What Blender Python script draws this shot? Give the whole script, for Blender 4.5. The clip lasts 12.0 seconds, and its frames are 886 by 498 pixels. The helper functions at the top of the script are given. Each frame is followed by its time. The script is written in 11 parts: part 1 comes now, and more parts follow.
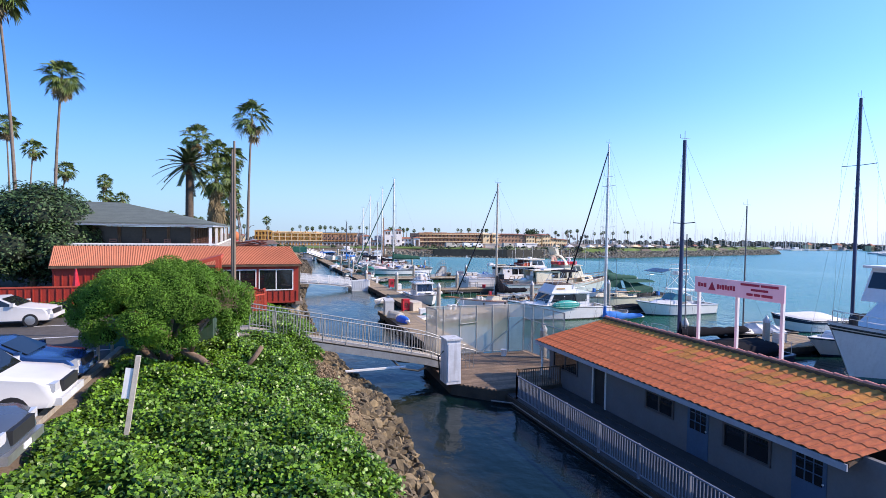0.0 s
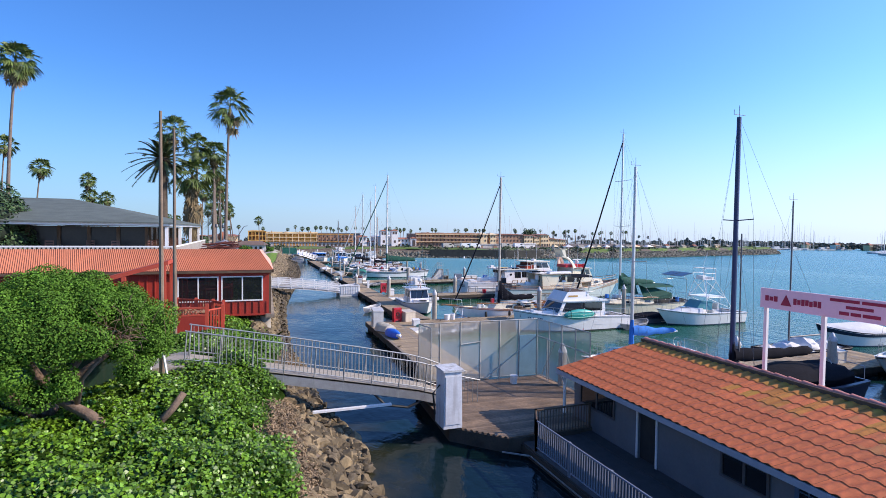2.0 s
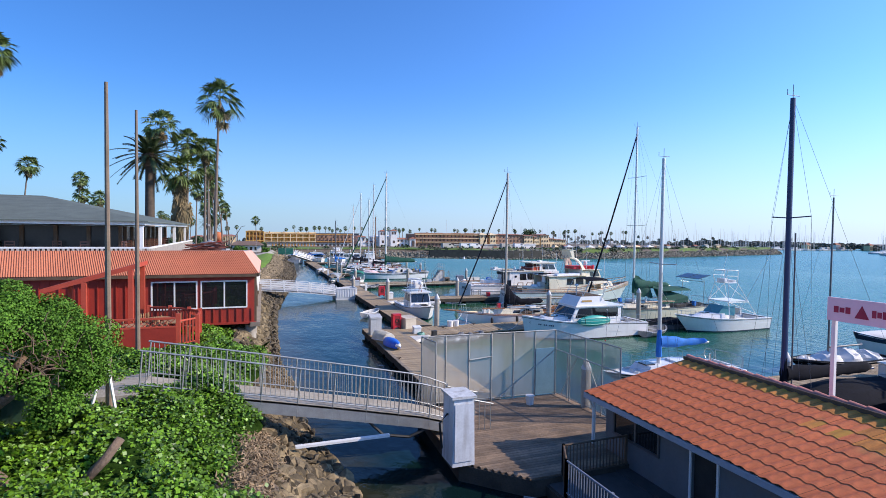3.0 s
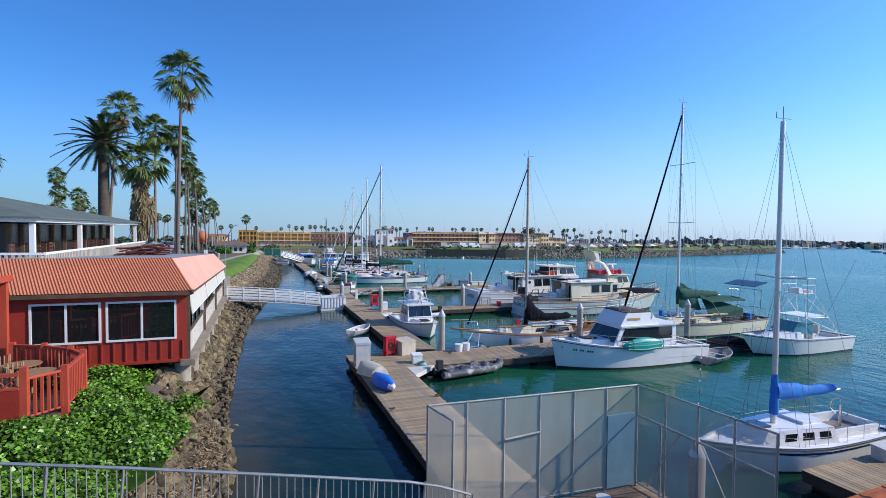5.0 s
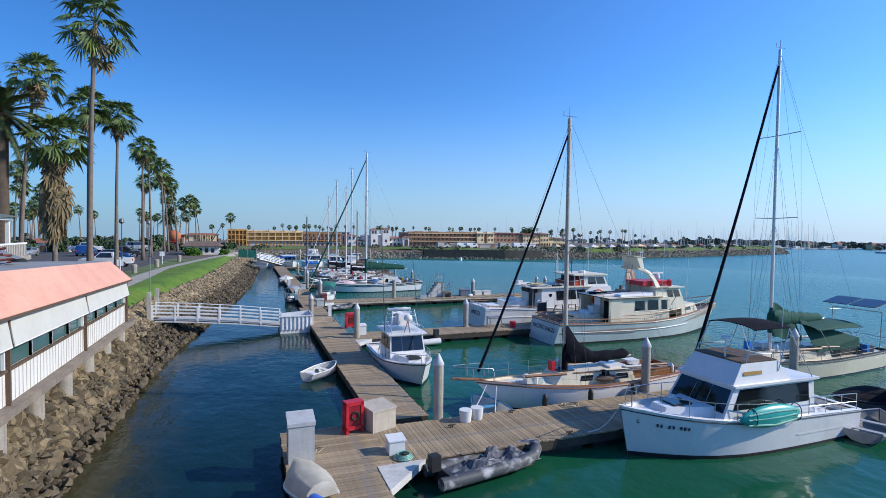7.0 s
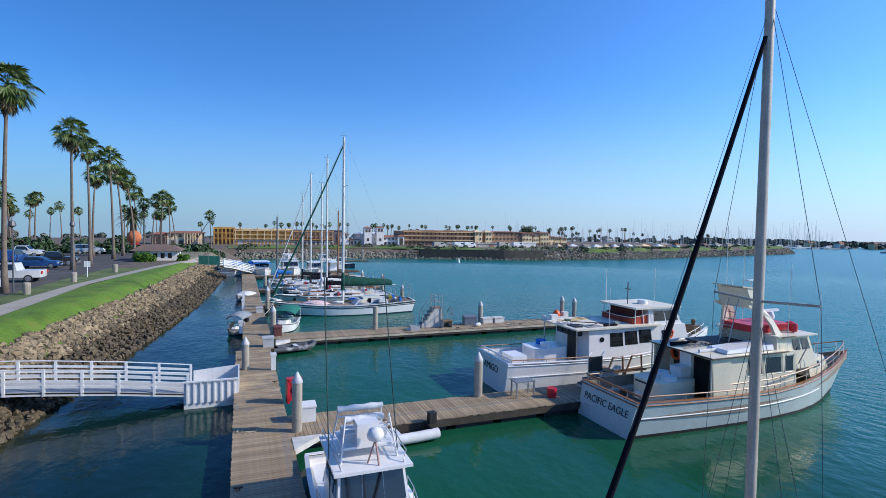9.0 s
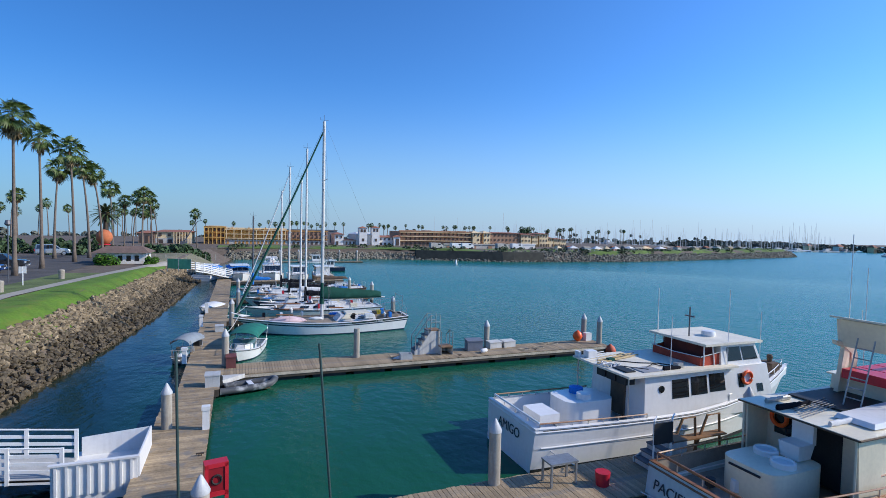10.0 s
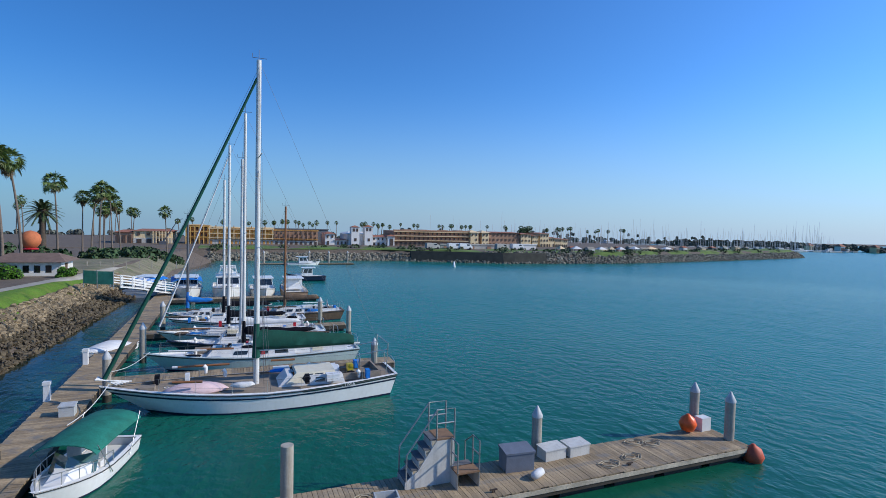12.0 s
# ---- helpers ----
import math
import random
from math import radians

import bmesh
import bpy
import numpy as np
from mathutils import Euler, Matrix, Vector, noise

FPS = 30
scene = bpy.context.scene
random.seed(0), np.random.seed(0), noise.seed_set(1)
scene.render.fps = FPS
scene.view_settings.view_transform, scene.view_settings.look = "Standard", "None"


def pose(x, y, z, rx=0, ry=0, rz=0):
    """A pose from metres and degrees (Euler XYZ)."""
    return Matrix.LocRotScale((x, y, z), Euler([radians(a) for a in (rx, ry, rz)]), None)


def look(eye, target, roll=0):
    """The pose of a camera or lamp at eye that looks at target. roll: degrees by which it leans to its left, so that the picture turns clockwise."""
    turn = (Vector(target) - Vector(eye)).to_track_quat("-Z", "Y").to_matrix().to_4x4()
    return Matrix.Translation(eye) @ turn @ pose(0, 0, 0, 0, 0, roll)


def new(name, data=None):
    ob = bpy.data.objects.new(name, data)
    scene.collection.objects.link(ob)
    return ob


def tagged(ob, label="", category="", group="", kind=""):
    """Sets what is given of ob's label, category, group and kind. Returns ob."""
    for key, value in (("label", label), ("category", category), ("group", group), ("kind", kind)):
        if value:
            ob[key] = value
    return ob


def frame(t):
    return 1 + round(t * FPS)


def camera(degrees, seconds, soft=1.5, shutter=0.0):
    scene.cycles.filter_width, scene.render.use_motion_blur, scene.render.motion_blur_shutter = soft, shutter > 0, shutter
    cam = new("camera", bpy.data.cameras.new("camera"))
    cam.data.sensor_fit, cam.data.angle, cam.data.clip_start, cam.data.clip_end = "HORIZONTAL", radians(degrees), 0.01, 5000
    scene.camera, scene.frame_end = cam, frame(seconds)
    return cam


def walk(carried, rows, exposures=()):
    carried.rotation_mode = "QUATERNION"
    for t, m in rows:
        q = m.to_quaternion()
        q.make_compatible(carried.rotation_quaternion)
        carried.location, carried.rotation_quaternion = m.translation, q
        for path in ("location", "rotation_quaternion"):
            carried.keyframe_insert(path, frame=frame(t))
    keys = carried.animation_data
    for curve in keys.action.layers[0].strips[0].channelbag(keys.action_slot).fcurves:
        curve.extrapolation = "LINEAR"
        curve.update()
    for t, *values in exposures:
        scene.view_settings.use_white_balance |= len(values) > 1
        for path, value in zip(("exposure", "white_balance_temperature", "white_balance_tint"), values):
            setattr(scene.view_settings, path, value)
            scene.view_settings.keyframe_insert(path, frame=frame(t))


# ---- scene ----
cam = camera(81.1, 12.0, 0.6)
METRES, EYE, TILT, LEAN, TURN = 60.0, 7.5, -2.2, 0.0, -21.4
PATH = [
    (0, (-0.906, -2.419, 7.675), (-0.228, -0.539, 7.606), 0.8),
    (0.5, (-0.498, -1.316, 7.672), (0.183, 0.563, 7.603), 0.7),
    (1, (-0.037, -0.051, 7.661), (0.647, 1.827, 7.591), 0.7),
    (1.5, (0.502, 1.327, 7.641), (1.189, 3.204, 7.572), 0.8),
    (2, (0.993, 2.714, 7.644), (1.682, 4.591, 7.576), 0.7),
    (2.5, (1.391, 4.15, 7.616), (2.082, 6.025, 7.548), 0.7),
    (3, (1.782, 5.696, 7.596), (2.474, 7.571, 7.529), 0.7),
    (3.2, (1.966, 6.383, 7.599), (2.659, 8.257, 7.527), 0.8),
    (4.8, (3.847, 12.735, 7.595), (4.55, 14.606, 7.527), 0.4),
    (5, (4.138, 13.625, 7.585), (4.84, 15.497, 7.514), 0.6),
    (5.5, (4.909, 16.002, 7.473), (5.614, 17.872, 7.401), 0.7),
    (6, (5.825, 18.576, 7.366), (6.533, 20.445, 7.293), 0.7),
    (6.5, (6.92, 21.354, 7.38), (7.63, 23.222, 7.306), 0.7),
    (7, (8.105, 24.286, 7.496), (8.818, 26.153, 7.424), 0.7),
    (7.2, (8.581, 25.505, 7.538), (9.294, 27.373, 7.468), 0.7),
    (8.8, (12.284, 35.707, 8.279), (13.007, 37.57, 8.196), 0.9),
    (9, (12.789, 37.084, 8.308), (13.515, 38.945, 8.226), 0.9),
    (9.5, (14.173, 40.7, 8.401), (14.905, 42.559, 8.321), 1.1),
    (10, (15.49, 44.369, 8.504), (16.228, 46.226, 8.423), 1.3),
    (10.5, (16.703, 48.028, 8.627), (17.444, 49.884, 8.544), 1.5),
    (11, (17.897, 51.768, 8.739), (18.642, 53.622, 8.654), 1.4),
    (11.5, (19.256, 55.583, 8.848), (20.004, 57.436, 8.761), 1.4),
    (12, (20.688, 59.477, 8.905), (21.443, 61.327, 8.819), 1.4),
]
EXPOSURES = [(0, 0.34, 7200, 20), (1.5, 0.21, 7100, 20), (2.5, 0.16, 7000, 18), (3.2, 0.10, 6900, 16), (5, -0.11, 6650, 11), (5.5, -0.3, 6600, 10), (6.5, -0.32, 6550, 10), (7, -0.2, 6550, 10), (9, -0.21, 6500, 10), (10.5, -0.3, 6500, 10), (12, -0.45, 6450, 8)]
walk(cam, [(t, look(eye, target, roll)) for t, eye, target, roll in PATH], EXPOSURES)

# ---- light ----
scene.view_settings.exposure = 0.0
SUN_DIR = Vector((0.80, -0.33, 0.52)).normalized()
world = bpy.data.worlds.new("world")
scene.world = world
world.use_nodes = True
wn = world.node_tree.nodes
sky = wn.new("ShaderNodeTexSky")
sky.sky_type = "NISHITA"
sky.sun_disc = False
sky.sun_elevation = math.asin(SUN_DIR.z)
sky.sun_rotation = math.atan2(SUN_DIR.x, SUN_DIR.y)
sky.altitude = 0
sky.air_density = 1.0
sky.dust_density = 0.4
sky.ozone_density = 4.0
wn["Background"].inputs[1].default_value = 0.15
hsv = wn.new("ShaderNodeHueSaturation")
hsv.inputs["Saturation"].default_value = 1.08
world.node_tree.links.new(sky.outputs[0], hsv.inputs["Color"])
tint = wn.new("ShaderNodeMix")
tint.data_type, tint.blend_type = "RGBA", "MULTIPLY"
tint.inputs[0].default_value = 1.0
tint.inputs[7].default_value = (0.61, 1.01, 1.42, 1)
wl = world.node_tree.links
wl.new(hsv.outputs[0], tint.inputs[6])
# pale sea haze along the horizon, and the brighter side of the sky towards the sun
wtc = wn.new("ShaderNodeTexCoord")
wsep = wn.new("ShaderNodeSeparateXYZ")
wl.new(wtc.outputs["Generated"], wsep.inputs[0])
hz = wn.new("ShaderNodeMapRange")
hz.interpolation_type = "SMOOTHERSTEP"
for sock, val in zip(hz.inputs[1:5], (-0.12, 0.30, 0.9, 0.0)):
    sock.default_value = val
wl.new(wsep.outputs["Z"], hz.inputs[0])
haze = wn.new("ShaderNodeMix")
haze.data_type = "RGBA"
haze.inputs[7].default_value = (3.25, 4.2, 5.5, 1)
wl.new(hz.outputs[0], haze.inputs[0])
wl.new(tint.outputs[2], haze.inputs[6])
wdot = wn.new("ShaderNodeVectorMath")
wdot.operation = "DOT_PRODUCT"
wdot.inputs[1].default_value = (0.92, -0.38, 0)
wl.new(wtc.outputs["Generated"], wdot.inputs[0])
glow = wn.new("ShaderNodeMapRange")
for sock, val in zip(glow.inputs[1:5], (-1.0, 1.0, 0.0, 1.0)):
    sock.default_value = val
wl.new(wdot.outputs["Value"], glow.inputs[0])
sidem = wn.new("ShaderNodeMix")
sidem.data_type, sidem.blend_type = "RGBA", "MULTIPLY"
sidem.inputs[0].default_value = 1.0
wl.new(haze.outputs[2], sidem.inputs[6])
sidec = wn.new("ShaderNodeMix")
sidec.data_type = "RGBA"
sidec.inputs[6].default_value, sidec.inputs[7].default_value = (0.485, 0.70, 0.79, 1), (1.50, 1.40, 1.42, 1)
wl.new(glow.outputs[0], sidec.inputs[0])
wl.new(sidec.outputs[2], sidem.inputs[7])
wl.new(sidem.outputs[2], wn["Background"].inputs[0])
sun = new("sun", bpy.data.lights.new("sun", "SUN"))
sun.data.energy, sun.data.angle, sun.data.color = 4.8, radians(0.6), (1.0, 0.93, 0.82)
sun.matrix_world = look(SUN_DIR * 200, (0, 0, 0))

# ---- materials ----
MATS = {}


def mat(name, col, rough=0.6, metal=0.0, var=0.12, scale=3.0, bump=0.0, bscale=40.0, stain=None, streak=0.0, island=0.0, obj=0.0, spec=0.5):
    """Painted or natural surface: base colour, broad and fine variation, relief, stains and run-down streaks."""
    if name in MATS:
        return MATS[name]
    m = bpy.data.materials.new(name)
    m.use_nodes = True
    nt = m.node_tree
    N, L = nt.nodes, nt.links
    b = N["Principled BSDF"]
    b.inputs["Roughness"].default_value = rough
    b.inputs["Metallic"].default_value = metal
    b.inputs["Specular IOR Level"].default_value = spec
    tc = N.new("ShaderNodeTexCoord")

    def tex(sc, detail=4.0, stretch=(1, 1, 1)):
        mp = N.new("ShaderNodeMapping")
        mp.inputs["Scale"].default_value = stretch
        L.new(tc.outputs["Object"], mp.inputs[0])
        n = N.new("ShaderNodeTexNoise")
        n.inputs["Scale"].default_value = sc
        n.inputs["Detail"].default_value = detail
        L.new(mp.outputs[0], n.inputs["Vector"])
        return n.outputs["Fac"]

    def mul(fac, lo, hi):
        r = N.new("ShaderNodeMapRange")
        r.inputs["From Min"].default_value, r.inputs["From Max"].default_value = 0.3, 0.7
        r.inputs["To Min"].default_value, r.inputs["To Max"].default_value = lo, hi
        L.new(fac, r.inputs["Value"])
        return r.outputs[0]

    def mixc(mode, fac, a, c):
        x = N.new("ShaderNodeMix")
        x.data_type, x.blend_type = "RGBA", mode
        for sock, val in ((x.inputs[0], fac), (x.inputs[6], a), (x.inputs[7], c)):
            if hasattr(val, "links"):
                L.new(val, sock)
            else:
                sock.default_value = val
        return x.outputs[2]

    colour = (*col, 1)
    if var:
        colour = mixc("MULTIPLY", 1.0, colour, mul(tex(scale, 5), 1 - var, 1 + var * 0.6))
        colour = mixc("MULTIPLY", 1.0, colour, mul(tex(scale * 9, 3), 1 - var * 0.6, 1 + var * 0.4))
    if island:
        g = N.new("ShaderNodeNewGeometry")
        r = N.new("ShaderNodeMapRange")
        r.inputs["To Min"].default_value, r.inputs["To Max"].default_value = 1 - island, 1 + island
        L.new(g.outputs["Random Per Island"], r.inputs["Value"])
        colour = mixc("MULTIPLY", 1.0, colour, r.outputs[0])
    if obj:
        g = N.new("ShaderNodeObjectInfo")
        r = N.new("ShaderNodeMapRange")
        r.inputs["To Min"].default_value, r.inputs["To Max"].default_value = 1 - obj, 1 + obj
        L.new(g.outputs["Random"], r.inputs["Value"])
        colour = mixc("MULTIPLY", 1.0, colour, r.outputs[0])
    if stain:
        r = N.new("ShaderNodeMapRange")
        r.inputs["From Min"].default_value, r.inputs["From Max"].default_value = 0.52, 0.68
        L.new(tex(scale * 1.7, 6), r.inputs["Value"])
        colour = mixc("MIX", r.outputs[0], colour, (*stain, 1))
    if streak:
        r = N.new("ShaderNodeMapRange")
        r.inputs["From Min"].default_value, r.inputs["From Max"].default_value = 0.5, 0.75
        r.inputs["To Max"].default_value = streak
        L.new(tex(2.2, 4, (3, 3, 0.25)), r.inputs["Value"])
        colour = mixc("MIX", r.outputs[0], colour, (0.16, 0.11, 0.07, 1))
    if hasattr(colour, "links"):
        L.new(colour, b.inputs["Base Color"])
    else:
        b.inputs["Base Color"].default_value = colour
    if bump:
        bp = N.new("ShaderNodeBump")
        bp.inputs["Strength"].default_value = bump
        bp.inputs["Distance"].default_value = 0.03
        L.new(tex(bscale, 4), bp.inputs["Height"])
        L.new(bp.outputs[0], b.inputs["Normal"])
    MATS[name] = m
    return m


def water_mat():
    m = bpy.data.materials.new("harbour_water")
    m.use_nodes = True
    N, L = m.node_tree.nodes, m.node_tree.links
    b = N["Principled BSDF"]
    b.inputs["Roughness"].default_value = 0.07
    b.inputs["Specular IOR Level"].default_value = 0.30
    b.inputs["IOR"].default_value = 1.33
    tc = N.new("ShaderNodeTexCoord")

    def ripples(sc, stretch, detail):
        mp = N.new("ShaderNodeMapping")
        mp.inputs["Scale"].default_value = stretch
        mp.inputs["Rotation"].default_value = (0, 0, radians(25))
        L.new(tc.outputs["Object"], mp.inputs[0])
        n = N.new("ShaderNodeTexNoise")
        n.inputs["Scale"].default_value = sc
        n.inputs["Detail"].default_value = detail
        L.new(mp.outputs[0], n.inputs["Vector"])
        return n.outputs["Fac"]

    hue = N.new("ShaderNodeValToRGB")
    hue.color_ramp.elements[0].position, hue.color_ramp.elements[1].position = 0.3, 0.7
    hue.color_ramp.elements[0].color = (0.009, 0.094, 0.043, 1)
    hue.color_ramp.elements[1].color = (0.008, 0.070, 0.035, 1)
    L.new(ripples(0.05, (1, 1, 1), 3), hue.inputs[0])
    # the narrow channel along the bank: calm reflection painted as a deeper tone than the silty open basin
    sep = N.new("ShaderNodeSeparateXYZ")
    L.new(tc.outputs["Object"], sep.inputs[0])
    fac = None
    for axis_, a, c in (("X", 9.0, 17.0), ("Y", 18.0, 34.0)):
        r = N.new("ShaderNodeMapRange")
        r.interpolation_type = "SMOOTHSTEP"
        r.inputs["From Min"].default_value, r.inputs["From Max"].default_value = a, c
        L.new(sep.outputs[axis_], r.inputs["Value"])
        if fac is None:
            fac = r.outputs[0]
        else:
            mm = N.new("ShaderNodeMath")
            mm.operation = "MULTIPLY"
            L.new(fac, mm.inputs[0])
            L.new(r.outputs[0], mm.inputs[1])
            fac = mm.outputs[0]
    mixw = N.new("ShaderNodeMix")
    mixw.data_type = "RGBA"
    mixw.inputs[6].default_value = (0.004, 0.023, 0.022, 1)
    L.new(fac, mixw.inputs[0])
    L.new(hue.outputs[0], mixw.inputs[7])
    # silty brown shallows over the foot of the bank
    off_ = N.new("ShaderNodeMath")
    off_.operation = "MULTIPLY_ADD"
    far_ = N.new("ShaderNodeMapRange")
    far_.inputs["From Min"].default_value, far_.inputs["From Max"].default_value = 60.0, 150.0
    far_.inputs["To Min"].default_value, far_.inputs["To Max"].default_value = 0.0, -9.0
    L.new(sep.outputs["Y"], far_.inputs["Value"])
    addx = N.new("ShaderNodeMath")
    L.new(sep.outputs["X"], addx.inputs[0])
    L.new(far_.outputs[0], addx.inputs[1])
    off_.inputs[1].default_value, off_.inputs[2].default_value = 3.2, -1.6
    L.new(ripples(0.9, (1, 1, 1), 4), off_.inputs[0])
    addn = N.new("ShaderNodeMath")
    L.new(addx.outputs[0], addn.inputs[0])
    L.new(off_.outputs[0], addn.inputs[1])
    shal = N.new("ShaderNodeMapRange")
    shal.interpolation_type = "SMOOTHSTEP"
    shal.inputs["From Min"].default_value, shal.inputs["From Max"].default_value = 3.0, 6.6
    shal.inputs["To Min"].default_value, shal.inputs["To Max"].default_value = 0.85, 0.0
    L.new(addn.outputs[0], shal.inputs["Value"])
    # shade and dark reflections round the floating office, painted as a near-black base colour
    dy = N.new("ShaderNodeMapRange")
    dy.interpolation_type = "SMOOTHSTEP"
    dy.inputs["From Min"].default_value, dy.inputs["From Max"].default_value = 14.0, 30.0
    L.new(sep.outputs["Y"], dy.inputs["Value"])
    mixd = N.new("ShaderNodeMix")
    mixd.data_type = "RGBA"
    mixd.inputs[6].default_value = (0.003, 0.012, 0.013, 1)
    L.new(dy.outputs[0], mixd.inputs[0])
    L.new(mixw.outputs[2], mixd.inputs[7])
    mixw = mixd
    # wind-ruffled away from the shelter of the docks
    ruf = None
    for axis_, a, c in (("Y", 58.0, 115.0), ("X", 9.0, 17.0), ("X", 26.0, 62.0)):
        r = N.new("ShaderNodeMapRange")
        r.interpolation_type = "SMOOTHSTEP"
        r.inputs["From Min"].default_value, r.inputs["From Max"].default_value = a, c
        L.new(sep.outputs[axis_], r.inputs["Value"])
        if ruf is not None and a == 9.0:
            mm = N.new("ShaderNodeMath")
            mm.operation = "MULTIPLY"
            L.new(ruf, mm.inputs[0])
            L.new(r.outputs[0], mm.inputs[1])
            ruf = mm.outputs[0]
        elif ruf is None:
            ruf = r.outputs[0]
        else:
            mm = N.new("ShaderNodeMath")
            mm.operation = "MAXIMUM"
            L.new(ruf, mm.inputs[0])
            L.new(r.outputs[0], mm.inputs[1])
            ruf = mm.outputs[0]
    mixo = N.new("ShaderNodeMix")
    mixo.data_type = "RGBA"
    mixo.inputs[7].default_value = (0.006, 0.155, 0.130, 1)
    L.new(ruf, mixo.inputs[0])
    L.new(mixw.outputs[2], mixo.inputs[6])
    mixs = N.new("ShaderNodeMix")
    mixs.data_type = "RGBA"
    mixs.inputs[7].default_value = (0.062, 0.052, 0.022, 1)
    L.new(shal.outputs[0], mixs.inputs[0])
    L.new(mixo.outputs[2], mixs.inputs[6])
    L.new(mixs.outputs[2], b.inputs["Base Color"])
    rg = N.new("ShaderNodeMapRange")
    rg.inputs["To Min"].default_value, rg.inputs["To Max"].default_value = 0.07, 0.24
    L.new(ruf, rg.inputs["Value"])
    L.new(rg.outputs[0], b.inputs["Roughness"])
    bg = N.new("ShaderNodeMapRange")
    bg.inputs["To Min"].default_value, bg.inputs["To Max"].default_value = 0.28, 1.25
    bg.inputs["From Max"].default_value = 0.5
    L.new(ruf, bg.inputs["Value"])
    b1, b2 = N.new("ShaderNodeBump"), N.new("ShaderNodeBump")
    b1.inputs["Strength"].default_value, b1.inputs["Distance"].default_value = 0.28, 0.10
    b2.inputs["Strength"].default_value, b2.inputs["Distance"].default_value = 0.3, 0.35
    L.new(ripples(2.1, (1, 0.7, 1), 5), b1.inputs["Height"])
    L.new(ripples(0.35, (1, 0.5, 1), 2), b2.inputs["Height"])
    L.new(bg.outputs[0], b1.inputs["Strength"])
    L.new(b2.outputs[0], b1.inputs["Normal"])
    L.new(b1.outputs[0], b.inputs["Normal"])
    return m


def glass_mat(name, col, rough=0.05):
    if name not in MATS:
        m = mat(name, col, rough, 0, 0.0, spec=0.8)
    return MATS[name]


WATER = water_mat()
M_SOIL = mat("bank_soil", (0.16, 0.12, 0.085), 0.95, 0, 0.3, 0.8, 0.6, 18)
M_GRASS = mat("lawn_grass", (0.118, 0.222, 0.014), 0.9, 0, 0.35, 0.5, 0.9, 22, stain=(0.15, 0.20, 0.022))
M_ASPH = mat("parking_asphalt", (0.098, 0.087, 0.076), 0.9, 0, 0.3, 0.4, 0.3, 60, stain=(0.065, 0.06, 0.055))
M_PATH = mat("concrete_path", (0.40, 0.36, 0.29), 0.85, 0, 0.15, 0.7, 0.2, 30)
M_CONC = mat("weathered_concrete", (0.36, 0.32, 0.26), 0.9, 0, 0.2, 1.2, 0.4, 25, streak=0.5)
M_ROCK = mat("riprap_rock", (0.15, 0.115, 0.068), 0.95, 0, 0.35, 1.5, 0.9, 9, obj=0.5)
M_ROCKW = mat("riprap_wet_rock", (0.115, 0.085, 0.045), 0.7, 0, 0.4, 1.5, 0.9, 9, island=0.35)
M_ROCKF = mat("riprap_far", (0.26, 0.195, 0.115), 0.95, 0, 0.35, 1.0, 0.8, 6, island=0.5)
M_PLANK = mat("dock_planks", (0.375, 0.275, 0.165), 0.88, 0, 0.3, 1.2, 0.35, 30, obj=0.22, stain=(0.24, 0.205, 0.165))
M_PLANKJ = mat("dock_planks_joined", (0.375, 0.275, 0.165), 0.88, 0, 0.3, 1.2, 0.35, 30, island=0.22, stain=(0.24, 0.205, 0.165))
M_DKSIDE = mat("dock_timber_dark", (0.07, 0.055, 0.04), 0.9, 0, 0.3, 2.0, 0.4, 20)
M_FLOAT = mat("dock_float_tub", (0.03, 0.03, 0.03), 0.7, 0, 0.3, 2)
M_PILE = mat("concrete_pile", (0.42, 0.38, 0.31), 0.9, 0, 0.15, 1.5, 0.4, 25, streak=0.45)
M_PILEW = mat("pile_wet_band", (0.06, 0.055, 0.04), 0.7, 0, 0.3, 4, 0.5, 20)
M_WHITE = mat("white_paint", (0.78, 0.77, 0.74), 0.5, 0, 0.06, 1.5, streak=0.10)
M_GEL = mat("white_gelcoat", (0.82, 0.80, 0.765), 0.28, 0, 0.05, 0.8, streak=0.06)
M_GELB = mat("cream_gelcoat", (0.80, 0.72, 0.54), 0.4, 0, 0.08, 1.0, streak=0.05)
M_HULLG = mat("grey_green_hull_paint", (0.52, 0.59, 0.56), 0.45, 0, 0.10, 0.9, streak=0.08)
M_NAVY = mat("navy_paint", (0.012, 0.02, 0.05), 0.35, 0, 0.1, 2)
M_BLACK = mat("black_rubber", (0.02, 0.02, 0.02), 0.6, 0, 0.2, 3)
M_DGLASS = glass_mat("dark_window_glass", (0.012, 0.014, 0.016), 0.04)
M_GGLASS = glass_mat("green_window_glass", (0.07, 0.14, 0.13), 0.04)
M_ALU = mat("mast_aluminium", (0.62, 0.62, 0.60), 0.42, 0.6, 0.08, 2)
M_MASTW = mat("white_mast_paint", (0.74, 0.72, 0.67), 0.45, 0, 0.1, 2, streak=0.15)
M_STEEL = mat("stainless_rail", (0.55, 0.55, 0.54), 0.3, 0.8, 0.1, 5)
M_GALV = mat("galvanised_steel", (0.38, 0.385, 0.375), 0.5, 0.6, 0.15, 5, streak=0.2)
M_WIRE = mat("rigging_wire", (0.14, 0.14, 0.15), 0.5, 0.4, 0.1, 5)
M_TEAK = mat("varnished_teak", (0.30, 0.12, 0.04), 0.4, 0, 0.2, 4)
M_TEAKD = mat("weathered_teak_deck", (0.30, 0.24, 0.18), 0.85, 0, 0.2, 3)
